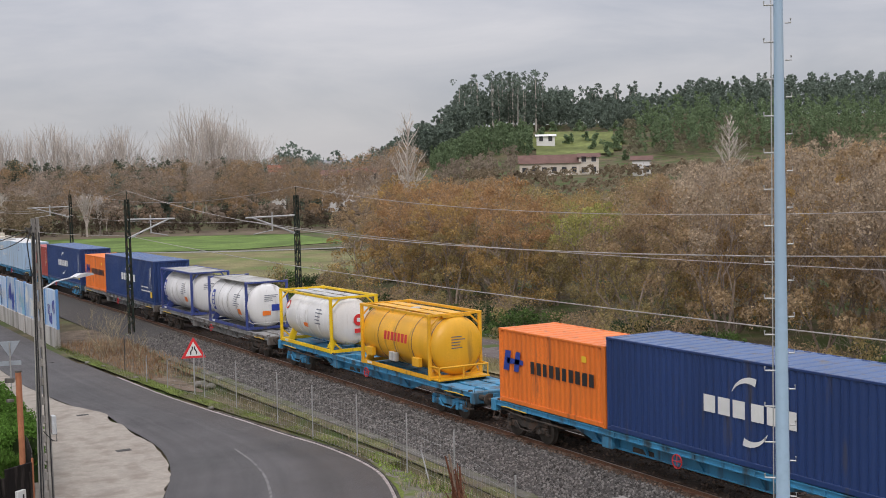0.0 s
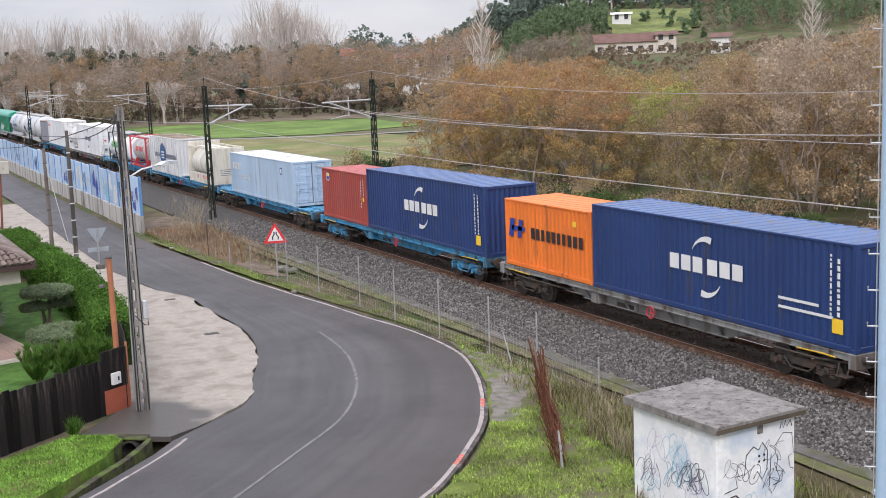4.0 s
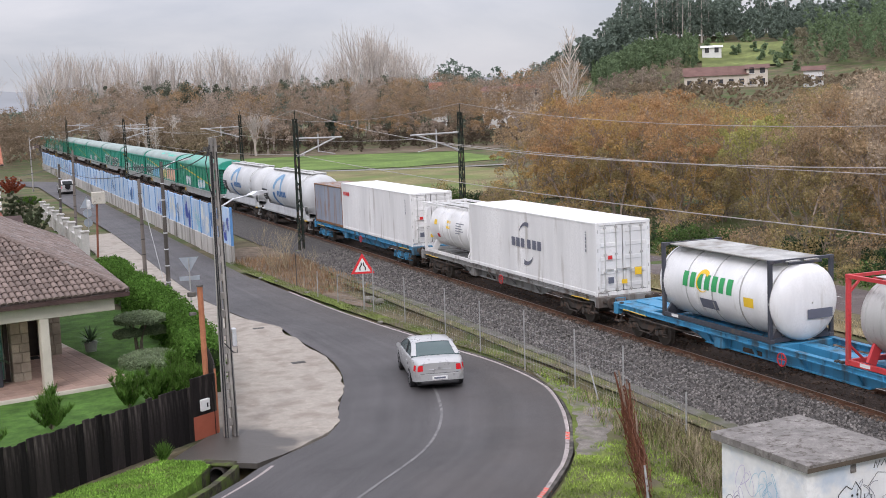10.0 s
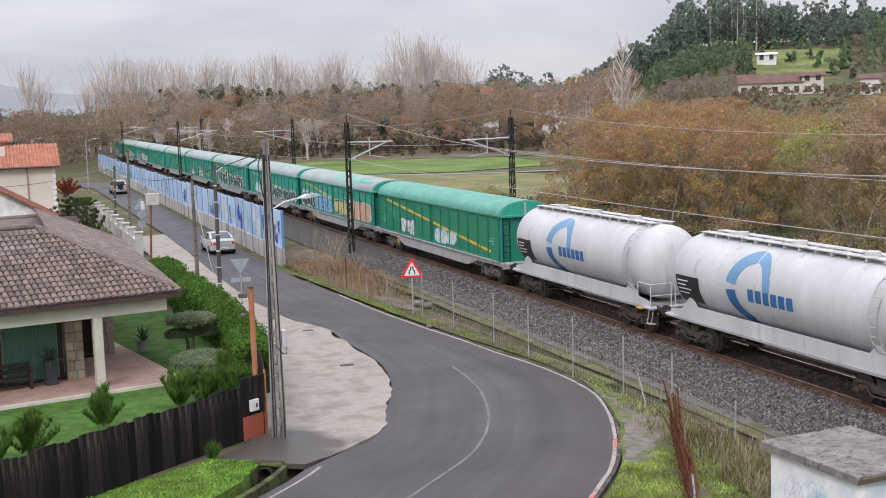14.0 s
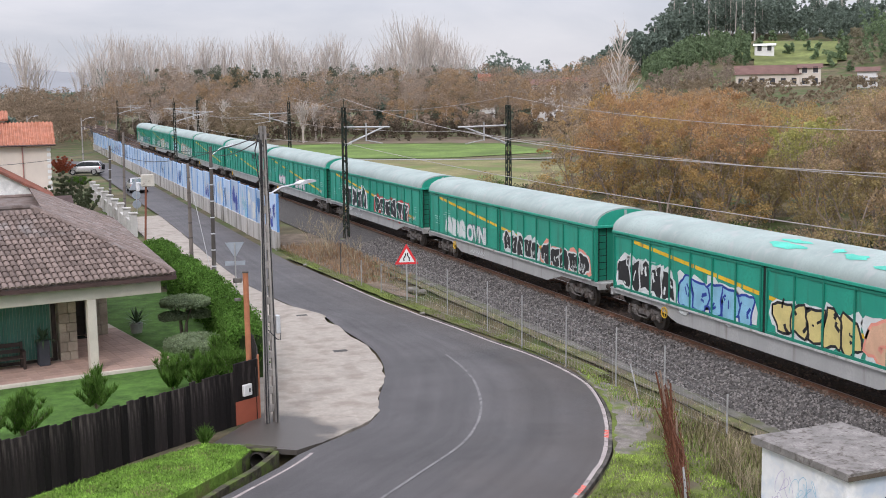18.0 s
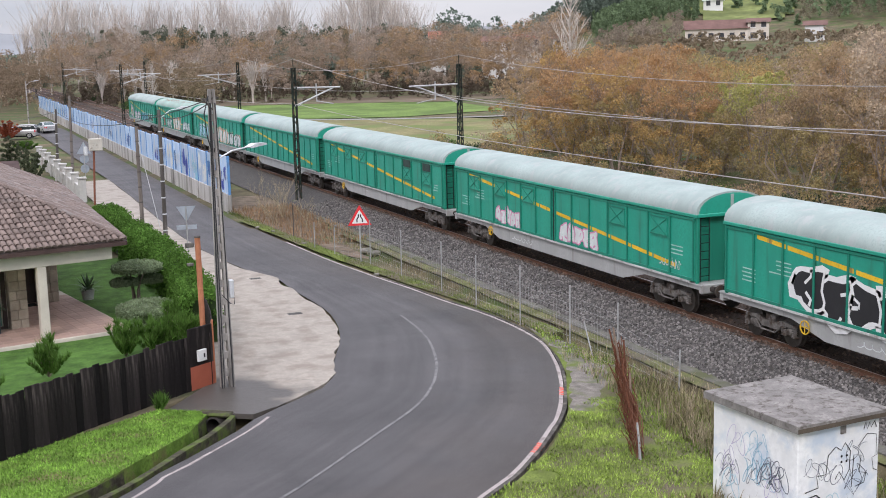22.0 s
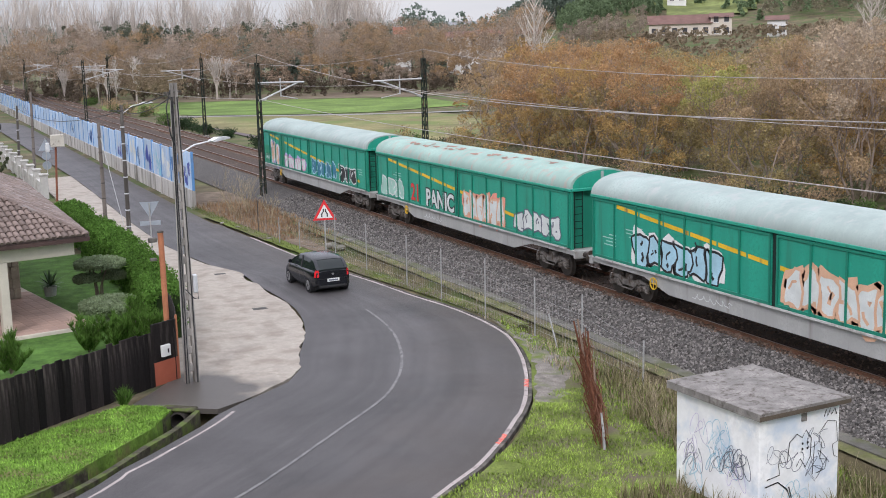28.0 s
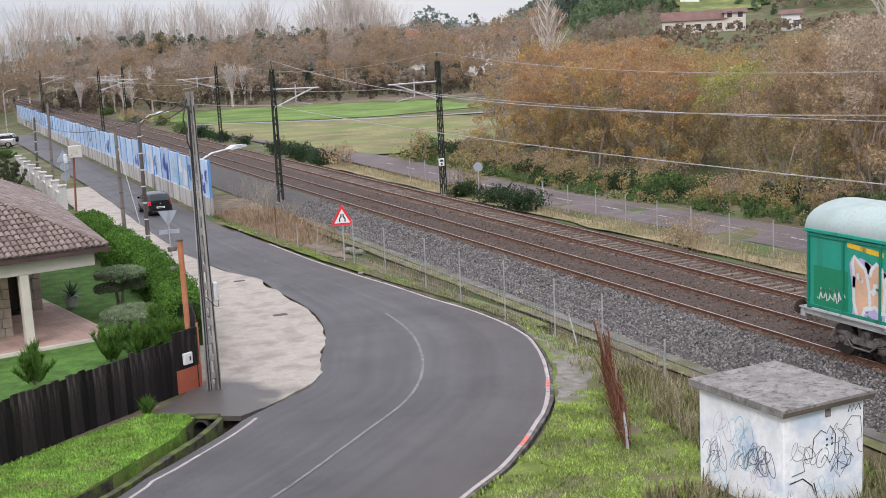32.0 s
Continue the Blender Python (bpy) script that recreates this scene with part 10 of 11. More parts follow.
def scatter(protos, places, seed, zfun=land, smin=0.85, smax=1.15, heights=None, top=None):
    """Copies of a few trees at many places, turned and sized by chance, or grown to the stand's height."""
    rnd_ = random.Random(seed)
    used = set()
    for x, y, k in places:
        p = protos[k % len(protos)]
        m_ = pose(x, y, zfun(x, y), 0, 0, rnd_.uniform(0, 360))
        s = rnd_.uniform(smin, smax)
        sz = s * rnd_.uniform(0.9, 1.1)
        if top:
            sz = top(x, y) / heights[k % len(protos)] * rnd_.uniform(0.76, 1.02)
            s = 0.55 * sz + 0.45
        c_ = p if p.name not in used else copy_thing(p, m_)
        used.add(p.name)
        c_.matrix_basis = m_
        c_.scale = (s, s, sz)
    for p in protos:
        if p.name not in used:
            for o in [*p.children_recursive, p]:
                bpy.data.objects.remove(o)


FRONT = ((8.6, 6.8, L_RUST, L_OLIVE), (9.2, 7.0, L_OLIVE, L_OLIVE), (7.8, 6.8, L_OCHRE, L_OLIVE), (9.0, 6.4, L_BROWN, L_OCHRE), (8.4, 6.6, L_GREYBR, L_BROWN), (7.4, 6.4, L_YGREEN, L_OLIVE), (9.4, 7.0, L_BROWN, L_OLIVE), (8.2, 6.8, L_RUST, L_OCHRE))
BACK = ((10.0, 8, L_BROWN), (9.4, 8, L_RUST), (10.4, 7.5, L_GREYBR), (9.6, 8, L_OLIVE), (9.0, 8, L_OCHRE), (10.2, 8, L_GREYBR))
front = [thicket_tree(100 + i, h, w, leaf, under, 10000, 0.085) for i, (h, w, leaf, under) in enumerate(FRONT)]
back = [thicket_tree(200 + i, h, w, leaf, leaf, 3400, 0.13, 3, 8) for i, (h, w, leaf) in enumerate(BACK)]
rnd = random.Random(77)


def edge_x(y):
    """Near edge of the thicket."""
    return float(np.interp(y, (0, 40, 60, 80, 97, 106, 125, 170, 230), (44, 43.5, 42, 41, 43, 52, 76, 92, 97)))


def stand_height(x, y):
    """The stand is tallest at its two ends and low in the middle."""
    az, r = math.degrees(math.atan2(x, y)), math.hypot(x, y)
    lift = float(np.interp(az, (20, 24, 27, 30.3, 32.5, 34, 35.6, 38, 40, 42.3, 45, 48, 60), (-0.3, 0.1, 0.2, 0.36, 0.0, -0.45, -0.75, -0.55, 0.1, 0.7, 1.1, 1.7, 1.5)))
    return max(5.5, 9.17 + r * math.tan(radians(lift)) - land(x, y))


fp, bp_ = [], []
tries = 0
while len(fp) < 105 and tries < 8000:
    tries += 1
    y = rnd.uniform(18, 150)
    x = edge_x(y) + 3.0 + rnd.random() ** 1.3 * 26
    if all((x - a) ** 2 + (y - b) ** 2 > 3.6 ** 2 for a, b, _ in fp):
        # a rusty stand in the middle, olive and yellow to its sides
        az = math.degrees(math.atan2(x, y))
        k = rnd.choice((0, 0, 7, 7, 2, 3)) if 26.5 < az < 33.3 else rnd.choice((5, 5, 2)) if 33.3 <= az < 38 else rnd.choice((1, 6, 6)) if 38 <= az < 40.3 else rnd.choice((4, 3, 4, 7)) if az >= 40.3 else rnd.choice((4, 6, 4, 3))
        fp.append((x, y, k))
tries = 0
while len(bp_) < 92 and tries < 9000:
    tries += 1
    y = rnd.uniform(25, 185)
    x = edge_x(y) + (28 if y < 100 else 3) + rnd.random() * 65
    r, az = math.hypot(x, y), math.degrees(math.atan2(x, y))
    if r < 205 and 22.5 < az < 66 and all((x - a) ** 2 + (y - b) ** 2 > 5.6 ** 2 for a, b, _ in bp_):
        bp_.append((x, y, rnd.choice((1, 1, 1, 0)) if 27 < az < 33.5 else rnd.choice((3, 3, 4)) if 33.5 <= az < 38 else rnd.choice((0, 2, 5))))
# deep in the stand the plainer trees do
bp_ += [(x, y, {0: 1, 7: 1, 2: 4, 1: 3, 5: 3, 4: 2}.get(k, 0)) for x, y, k in fp if x > edge_x(y) + 15]
fp = [q for q in fp if q[0] <= edge_x(q[1]) + 15]
scatter(front, fp, 1, heights=[q[0] for q in FRONT], top=stand_height)
scatter(back, bp_, 2, heights=[q[0] for q in BACK], top=stand_height)


def polar_spots(az0, az1, r0, r1, h0, h1, n, rng_):
    return [(*polar(rng_.uniform(az0, az1), rng_.uniform(r0, r1)), rng_.uniform(h0, h1)) for _ in range(n)]


# low scrub: feet of the thicket, bushes by the line
low = []
for i, (h, w, leaf, n_) in enumerate(((1.8, 3.0, L_BRAMBLE, 2200), (1.5, 2.6, L_DARKGREEN, 2600), (3.2, 3.0, L_OLIVE, 900), (2.4, 3.0, L_BROWN, 800))):
    rng, rr = np.random.default_rng(300 + i), random.Random(300 + i)
    b = empty("bush", pose(0, 0, 0), ("tangled green bramble bush", "dense dark evergreen bush", "olive brown scrub bush", "brown leafless scrub bush")[i], "bush", "bushes along the line")
    wood, ends = Mesh(), []
    for j in range(6):
        a = 6.28 * j / 6
        branch(wood, rr, (0.1 * math.cos(a), 0.1 * math.sin(a), -0.1), Vector((0.5 * math.cos(a), 0.5 * math.sin(a), 1)).normalized(), h * 0.5, 0.03, 2, ends, 0.3, (2, 3), 0.5, 4)
    part("brushwood", wood, B_TWIG, b)
    cent = np.stack([rng.normal(0, w * 0.24, 40), rng.normal(0, w * 0.24, 40), rng.uniform(0.06, 0.8, 40) * h], 1)
    part("foliage", leaf_cloud(rng, cent, rng.uniform(0.3, 0.6, 40), n_ // 40, 0.09), leaf, b)
    low.append(b)
lp = [(31.9, 71.2, 1), (32.1, 67.0, 1), (31.8, 62.6, 1), (32.3, 72.6, 2), (32.4, 104, 1), (32.1, 108, 1), (32.5, 112, 1), (32.3, 116, 1), (33.0, 119, 2), (31.8, 101, 1), (32.6, 98, 3), (32.2, 140, 1), (32.4, 146, 1), (32.2, 152, 1), (32.6, 132, 1), (31.5, 46.0, 3), (39.5, 97, 2), (41, 99, 0)]
for i in range(46):
    y = 20 + i * 2.0
    lp.append((edge_x(y) + rnd.uniform(-0.6, 1.0), y, rnd.choice((3, 0, 1, 3, 2))))
for i in range(22):
    lp.append((rnd.uniform(31.5, 34), rnd.uniform(155, 300), rnd.choice((0, 1, 3))))
for i in range(20):
    lp.append((rnd.uniform(17.4, 19.5), rnd.uniform(180, 300), rnd.choice((3, 3, 2))))
scatter(low, lp, 3, smin=0.6, smax=1.05)
# a bank of brambles between the back road and the thicket
rng = np.random.default_rng(330)
for name_, leaf, label_, n_, hmax in (("bramble_bank", L_BRAMBLE, "tangled green brambles along the back road", 340, 0.9), ("dead_bracken", L_OLIVE, "brown dead bracken among the brambles", 230, 1.3), ("dark_undergrowth", L_DARKGREEN, "dark ivy and undergrowth at the thicket's foot", 190, 1.35)):
    yb = rng.uniform(22, 103, n_)
    road_edge = np.interp(yb, (-60, 30, 45, 60, 75, 100, 130), (35.8, 36.6, 36.9, 35.8, 35.5, 36.4, 36.8)) + 2.3
    depth_ = rng.random(n_) ** (1.0 if hmax < 1.2 else 0.6) * 4.5
    xb = road_edge + 0.25 + depth_
    hb = hmax * np.minimum(1.0, 0.3 + depth_ / 2.5) * (0.6 + 0.4 * np.sin(yb * 0.9 + depth_) * np.sin(yb * 0.37))
    cb = np.stack([xb, yb, -0.72 + hb * rng.uniform(0.2, 1.0, n_)], 1)
    ob = tagged(part(name_, leaf_cloud(rng, cb, rng.uniform(0.3, 0.55, n_), 150, 0.075), leaf), label_, "undergrowth", "", "stuff")
    part("stalks", twig_spray(rng, cb - np.array([0, 0, 0.5]), 6, 1.0, 0.009, 0.5), B_BRUSH, ob)


# bare poplars and other bare trees
def bare_tree(seed, h, spread, label, pale=True, group="bare poplars", fine=1, twig=0.021, fan=True, limbs=36):
    rr, rng_ = random.Random(seed), np.random.default_rng(seed)
    t = empty("tree", pose(0, 0, 0), label, "tree", group)
    wood, tw, ends = Mesh(), Mesh(), []
    wood.tube([(0, 0, -0.5), (0.1, 0, h * 0.35), (0, 0.1, h * 0.6), (0.1, 0, h * 0.85)], [0.30, 0.22, 0.11, 0.03], 6)
    for i in range(limbs):
        z = h * (0.14 + 0.52 * i / limbs)
        a = i * 2.4 + rr.uniform(-0.4, 0.4)
        L = (h * rr.uniform(0.84, 1.0) - z) * 0.95
        if not fan:
            z = h * (0.26 + 0.66 * i / limbs)
            L = ((h - z) * 0.40 + 1.0) * rr.uniform(0.5, 1.1)
        d = Vector((spread * math.cos(a), spread * math.sin(a), 1.0)).normalized()
        branch(tw, rr, (0.05, 0.05, z), d, L * 0.66, 0.10, 1, ends, 0.12, (2, 4), 0.30, 3, 0.04)
    bark = B_PALE if pale else B_TWIG
    part("trunk", wood, bark, t)
    limb = part("limb", tw, bark, t)
    limb["kind"] = "stuff"
    st_ = [(e.x, e.y, e.z - 0.8) for e in ends] + [(0.6 * e.x, 0.6 * e.y, e.z - 2.0) for e in ends]
    k = part("brushwood", twig_spray(rng_, st_, fine, 2.0 * h / 24, twig, 1.3), bark, t)
    k["kind"] = "stuff"
    return t


pop = [bare_tree(400 + i, 24 + i * 0.8, 0.20 + 0.07 * i, "tall bare poplar with upright pale branches", twig=0.014, limbs=30) for i in range(4)]
pl = []
for lo, hi, k in ((1.1, 1.9, 2), (3.6, 10.5, 17), (11.0, 16.0, 11), (17.0, 21.2, 12)):
    for i in range(k):
        az = lo + (hi - lo) * (i + rnd.uniform(0.1, 0.9)) / k
        x, y = polar(az, rnd.uniform(322, 362))
        pl.append((x, y, rnd.randrange(4)))


def poplar_height(x, y):
    """Rounded groups: lower towards the ends of each row."""
    az = math.degrees(math.atan2(x, y))
    return float(np.interp(az, (0.5, 2.0, 3.6, 5, 8, 10.4, 11.3, 13.5, 15.8, 17, 18.5, 20, 21.2), (23.3, 24.5, 24.2, 26.8, 27.3, 26.1, 25.6, 28.7, 25.6, 25, 30.5, 29, 24.3)))


scatter(pop, pl, 5, heights=[24, 24.8, 25.6, 26.4], top=poplar_height)
lone = bare_tree(450, 18.5, 0.62, "lone pale bare birch standing above the thicket", True, "bare birches", 1, 0.010, False)
x, y = polar(28.35, 160)
lone.matrix_basis = pose(x, y, -0.5)
x, y = polar(43.3, 240)
wide_ = copy_thing(lone, pose(x, y, land(x, y)))
wide_.scale = (1.3, 1.3, (9.17 + 240 * math.tan(radians(2.6)) - land(x, y)) / 18.5)
for az, r in ((9.0, 215), (9.9, 222)):
    x, y = polar(az, r)
    c_ = copy_thing(lone, pose(x, y, -0.9, 0, 0, az * 40))
    c_.scale = (0.4, 0.4, 0.5)

# thin grey birches and saplings before the wood
sap = [bare_tree(470 + i, 9.5 + i, 0.16, "slim pale bare sapling at the wood's edge", True, "bare saplings", 1, 0.010) for i in range(2)]
sl = [(*polar(rnd.uniform(6.5, 14.5), rnd.uniform(225, 262)), rnd.randrange(2)) for _ in range(9)] + [(rnd.uniform(34, 38), rnd.uniform(215, 300), rnd.randrange(2)) for _ in range(5)]
scatter(sap, sl, 6, smin=0.6, smax=0.9)

# ---- evergreen woods on the hill and skyline, as one mass ----
rng = np.random.default_rng(9)


def wood_mass(name, spots, leaf, label, per=5, leaves=26, size=0.9, trunks=True, shape="round"):
    V, cent, rad = Mesh(), [], []
    for x, y, h in spots:
        z = land(x, y)
        if trunks:
            V.cyl((x, y, z - 1), (x + rng.normal(0, 0.4), y, z + h * 0.85), 0.22, 0.08, 4, False)
        for j in range(per):
            s = (j + 0.7) / per
            if shape == "full":
                wd = h * 0.22
                cent.append((x + rng.normal(0, wd) * (1.25 - s), y + rng.normal(0, wd) * (1.25 - s), z + h * (0.05 + 0.88 * s)))
                rad.append(h * rng.uniform(0.10, 0.17))
            elif shape == "dome":
                a_, e_ = rng.uniform(0, 6.283), math.asin(rng.uniform(-0.15, 1.0))
                w_ = min(4.4, 0.36 * h)
                cent.append((x + w_ * math.cos(e_) * math.cos(a_), y + w_ * math.cos(e_) * math.sin(a_), z + h * (0.48 + 0.45 * math.sin(e_))))
                rad.append(h * rng.uniform(0.06, 0.115))
            elif shape == "spire":
                cent.append((x + rng.normal(0, 0.055 * h), y + rng.normal(0, 0.055 * h), z + h * (0.16 + 0.82 * s)))
                rad.append(h * rng.uniform(0.04, 0.085) * (1.25 - 0.55 * s))
            else:
                cent.append((x + rng.normal(0, 1.6), y + rng.normal(0, 1.6), z + h * (0.45 + 0.5 * s)))
                rad.append(h * rng.uniform(0.08, 0.15))
    ob = tagged(part(name, leaf_cloud(rng, cent, rad, leaves, size, 1.0, 0.6 if shape == "dome" else 0.0), leaf), label, "woods", "", "stuff")
    if trunks:
        part("trunk_stand", V, B_PALE if name == "tall_eucalyptus" else B_TWIG, ob)
    return ob


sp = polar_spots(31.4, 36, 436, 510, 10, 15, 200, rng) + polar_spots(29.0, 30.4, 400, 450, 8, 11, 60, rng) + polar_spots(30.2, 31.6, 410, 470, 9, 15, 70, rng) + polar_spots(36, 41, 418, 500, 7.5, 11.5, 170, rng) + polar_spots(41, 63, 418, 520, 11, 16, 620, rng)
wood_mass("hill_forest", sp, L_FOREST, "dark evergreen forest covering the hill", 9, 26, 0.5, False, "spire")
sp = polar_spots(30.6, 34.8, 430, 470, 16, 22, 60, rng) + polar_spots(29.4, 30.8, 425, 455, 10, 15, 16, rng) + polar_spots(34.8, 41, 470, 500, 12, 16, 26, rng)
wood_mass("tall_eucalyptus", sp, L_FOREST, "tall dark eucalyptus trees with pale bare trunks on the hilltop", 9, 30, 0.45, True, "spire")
sp = polar_spots(29.4, 34.2, 352, 402, 3.0, 5.5, 340, rng) + polar_spots(39.0, 62, 345, 420, 7, 12, 480, rng)
wood_mass("young_pines", sp, L_PINE, "young green pine plantation on the slope", 8, 26, 0.34, False, "spire")
sp = polar_spots(36, 62, 340, 412, 2.5, 5.0, 420, rng)
sp = [q for q in sp if not (33.2 < math.degrees(math.atan2(q[0], q[1])) < 38.6 and math.hypot(q[0], q[1]) < 415)]
wood_mass("slope_scrub", sp, leafy("grey_brown_scrub", (0.27, 0.245, 0.17), 0.25), "grey-brown scrub below the forest", 9, 26, 0.26, False, "dome")
sp = polar_spots(27, 62, 222, 302, 2.0, 3.8, 900, rng)
wood_mass("slope_hedge", sp, leafy("dull_brown_hedge", (0.30, 0.24, 0.165), 0.25), "brown bare hedges before the farm", 9, 30, 0.20, False, "dome")
sp = polar_spots(29.5, 33.4, 305, 345, 3, 5.5, 60, rng)
wood_mass("grey_hedge", sp, leafy("pale_hedge_twigs", (0.31, 0.26, 0.20), 0.25), "pale grey bare trees beside the farm", 10, 40, 0.16, True, "dome")
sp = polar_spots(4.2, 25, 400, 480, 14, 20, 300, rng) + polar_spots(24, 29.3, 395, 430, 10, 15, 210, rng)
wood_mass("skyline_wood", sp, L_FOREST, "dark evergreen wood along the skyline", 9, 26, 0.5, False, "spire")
sp = [(*polar(a + rng.normal(0, 0.5), rng.uniform(300, 322)), rng.uniform(12.5, 16.5)) for a in (6.3, 8.7, 9.4, 9.8, 10.6, 11.2, 11.6, 12.6, 14.2, 15.0, 15.7, 16.4, 17.0, 18.2, 19.6, 20.6, 21.3) for _ in range(3)]
wood_mass("evergreen_clumps", sp, leafy("deep_green_leaf", (0.125, 0.14, 0.10), 0.35), "dark evergreen trees at the feet of the poplars", 22, 60, 0.26, False, "spire")


def spaced(az0, az1, r0, r1, h0, h1, n, gap):
    """Places for trees that keep their distance."""
    out = []
    for _ in range(n * 12):
        if len(out) == n:
            break
        x, y = polar(rng.uniform(az0, az1), rng.uniform(r0, r1))
        if all((x - a) ** 2 + (y - b) ** 2 > gap * gap for a, b, _ in out):
            out.append((x, y, rng.uniform(h0, h1)))
    return out


sp = spaced(5, 28.5, 250, 345, 10.5, 16.0, 210, 6.0) + spaced(11, 29, 240, 252, 5, 8.5, 36, 5.0)
for k, (name_, col_, label_) in enumerate((("brown_wood", (0.32, 0.245, 0.18), "brown leafless trees in the wood beyond the meadow"), ("rusty_wood", (0.37, 0.255, 0.15), "rust brown trees in the wood beyond the meadow"), ("grey_wood", (0.37, 0.30, 0.24), "grey leafless trees in the wood beyond the meadow"))):
    wood_mass(name_, [q for i, q in enumerate(sp) if i % 3 == k], leafy("dull_" + name_ + "_twigs", col_, 0.3), label_, 24, 62, 0.16, False, "dome")
# dark scrub added under the crowns to stand in for the wood's shade
sp = polar_spots(5, 29.5, 238, 320, 2.0, 5.0, 330, rng)
wood_mass("wood_floor_scrub", sp, leafy("dark_brown_bramble", (0.15, 0.12, 0.09), 0.4), "dark brown scrub added as shade below the wood", 7, 34, 0.2, False, "full")
sp = [(rng.uniform(34, 44), rng.uniform(195, 330), rng.uniform(5, 9)) for _ in range(60)] + [(rng.uniform(-60, 8), rng.uniform(210, 300), rng.uniform(6, 10)) for _ in range(60)] + [(rng.uniform(2, 15), rng.uniform(212, 330), rng.uniform(4, 8)) for _ in range(50)] + polar_spots(-2, 4.8, 250, 330, 8, 13, 70, rng)
wood_mass("trackside_scrub", sp, leafy("dull_trackside_twigs", (0.28, 0.215, 0.15), 0.3), "brown scrub along the line", 14, 46, 0.19, False, "dome")
sp = [(*polar(a, r), h) for a, r, h in ((22.6, 400, 20), (23.1, 402, 22), (23.7, 400, 18), (14.9, 300, 12), (15.3, 300, 11), (0.3, 196, 7.0), (-0.6, 192, 7.0), (16.8, 282, 11))]
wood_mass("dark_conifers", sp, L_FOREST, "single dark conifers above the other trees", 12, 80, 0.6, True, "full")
# green slope below the white house
m = Mesh()
for i in range(13):
    for j in range(9):
        x, y = polar(33.6 + 0.40 * i, 350 + 7.2 * j)
        m.v.append((x, y, land(x, y) + 0.5))
m.f = [(i * 9 + j, i * 9 + j + 1, (i + 1) * 9 + j + 1, (i + 1) * 9 + j) for i in range(12) for j in range(8) if (i - 5.5) ** 2 / 34 + (j - 3.5) ** 2 / 17 + 0.35 * wob(i, j, 0.9) < 1]
setting("hill_meadow", m, mat("yellow_green_slope", (0.15, 0.175, 0.055), 0.9, var=0.4, scale=0.10, fine=0.6, bump=0), "bright green grass slope below the forest", "meadow", smooth=True)
sp = polar_spots(33.4, 38.6, 372, 418, 2.5, 4.5, 12, rng) + polar_spots(36.5, 38.8, 340, 372, 3, 5, 6, rng)
wood_mass("slope_bushes", sp, L_PINE, "round green bushes on the slope", 6, 34, 0.5, False, "full")
west_rng = np.random.default_rng(71)
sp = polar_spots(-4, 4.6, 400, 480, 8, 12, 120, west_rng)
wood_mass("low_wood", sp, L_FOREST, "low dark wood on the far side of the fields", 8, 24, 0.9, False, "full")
# far hills, the haze before them put into their grey colour
m = Mesh()
for i in range(90):
    az = -25 + i
    top = 46 + 10 * wob(az, 0, 0.09) + 55 * ease(4, -4, az)
    for r, z in ((1900, -5), (2100, top * 0.5), (2350, top)):
        x, y = polar(az, r)
        m.v.append((x, y, z))
m.f = [(3 * i + k, 3 * i + k + 1, 3 * i + k + 4, 3 * i + k + 3)[::-1] for i in range(89) for k in range(2)]
setting("backdrop_hills", m, mat("hazy_blue_hill", (0.25, 0.26, 0.27), 1.0, var=0.08, scale=0.004, fine=0.03, bump=0), "distant hills with haze painted in as blue-grey", "hills", smooth=True)

# ---- garden plants ----
rng = np.random.default_rng(31)
hd = empty("hedge", pose(0, 0, 0), "dense clipped green hedge beside the garden", "hedge")
hl = smooth_line([(7.75, 41.5), (8.15, 46), (8.35, 53), (8.2, 61), (7.9, 69.5)], 0.5)
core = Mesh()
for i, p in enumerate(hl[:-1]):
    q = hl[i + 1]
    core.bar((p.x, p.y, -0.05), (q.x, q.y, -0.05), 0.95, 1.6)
# solid dark green core: shade among the leaves is put into its colour
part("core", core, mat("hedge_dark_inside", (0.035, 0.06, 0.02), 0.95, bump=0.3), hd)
cent, rad = [], []
for p in hl:
    for k in range(9):
        cent.append((p.x + rng.uniform(-0.55, 0.55), p.y + rng.uniform(-0.3, 0.3), rng.uniform(0.75, 1.0)))
        rad.append(0.2)
    for k in range(16):
        cent.append((p.x + rng.choice((-0.52, -0.52, 0.52)) + rng.normal(0, 0.05), p.y + rng.uniform(-0.3, 0.3), rng.uniform(-0.75, 0.95)))
        rad.append(0.2)
part("foliage", leaf_cloud(rng, cent, rad, 44, 0.06), L_HEDGE, hd)


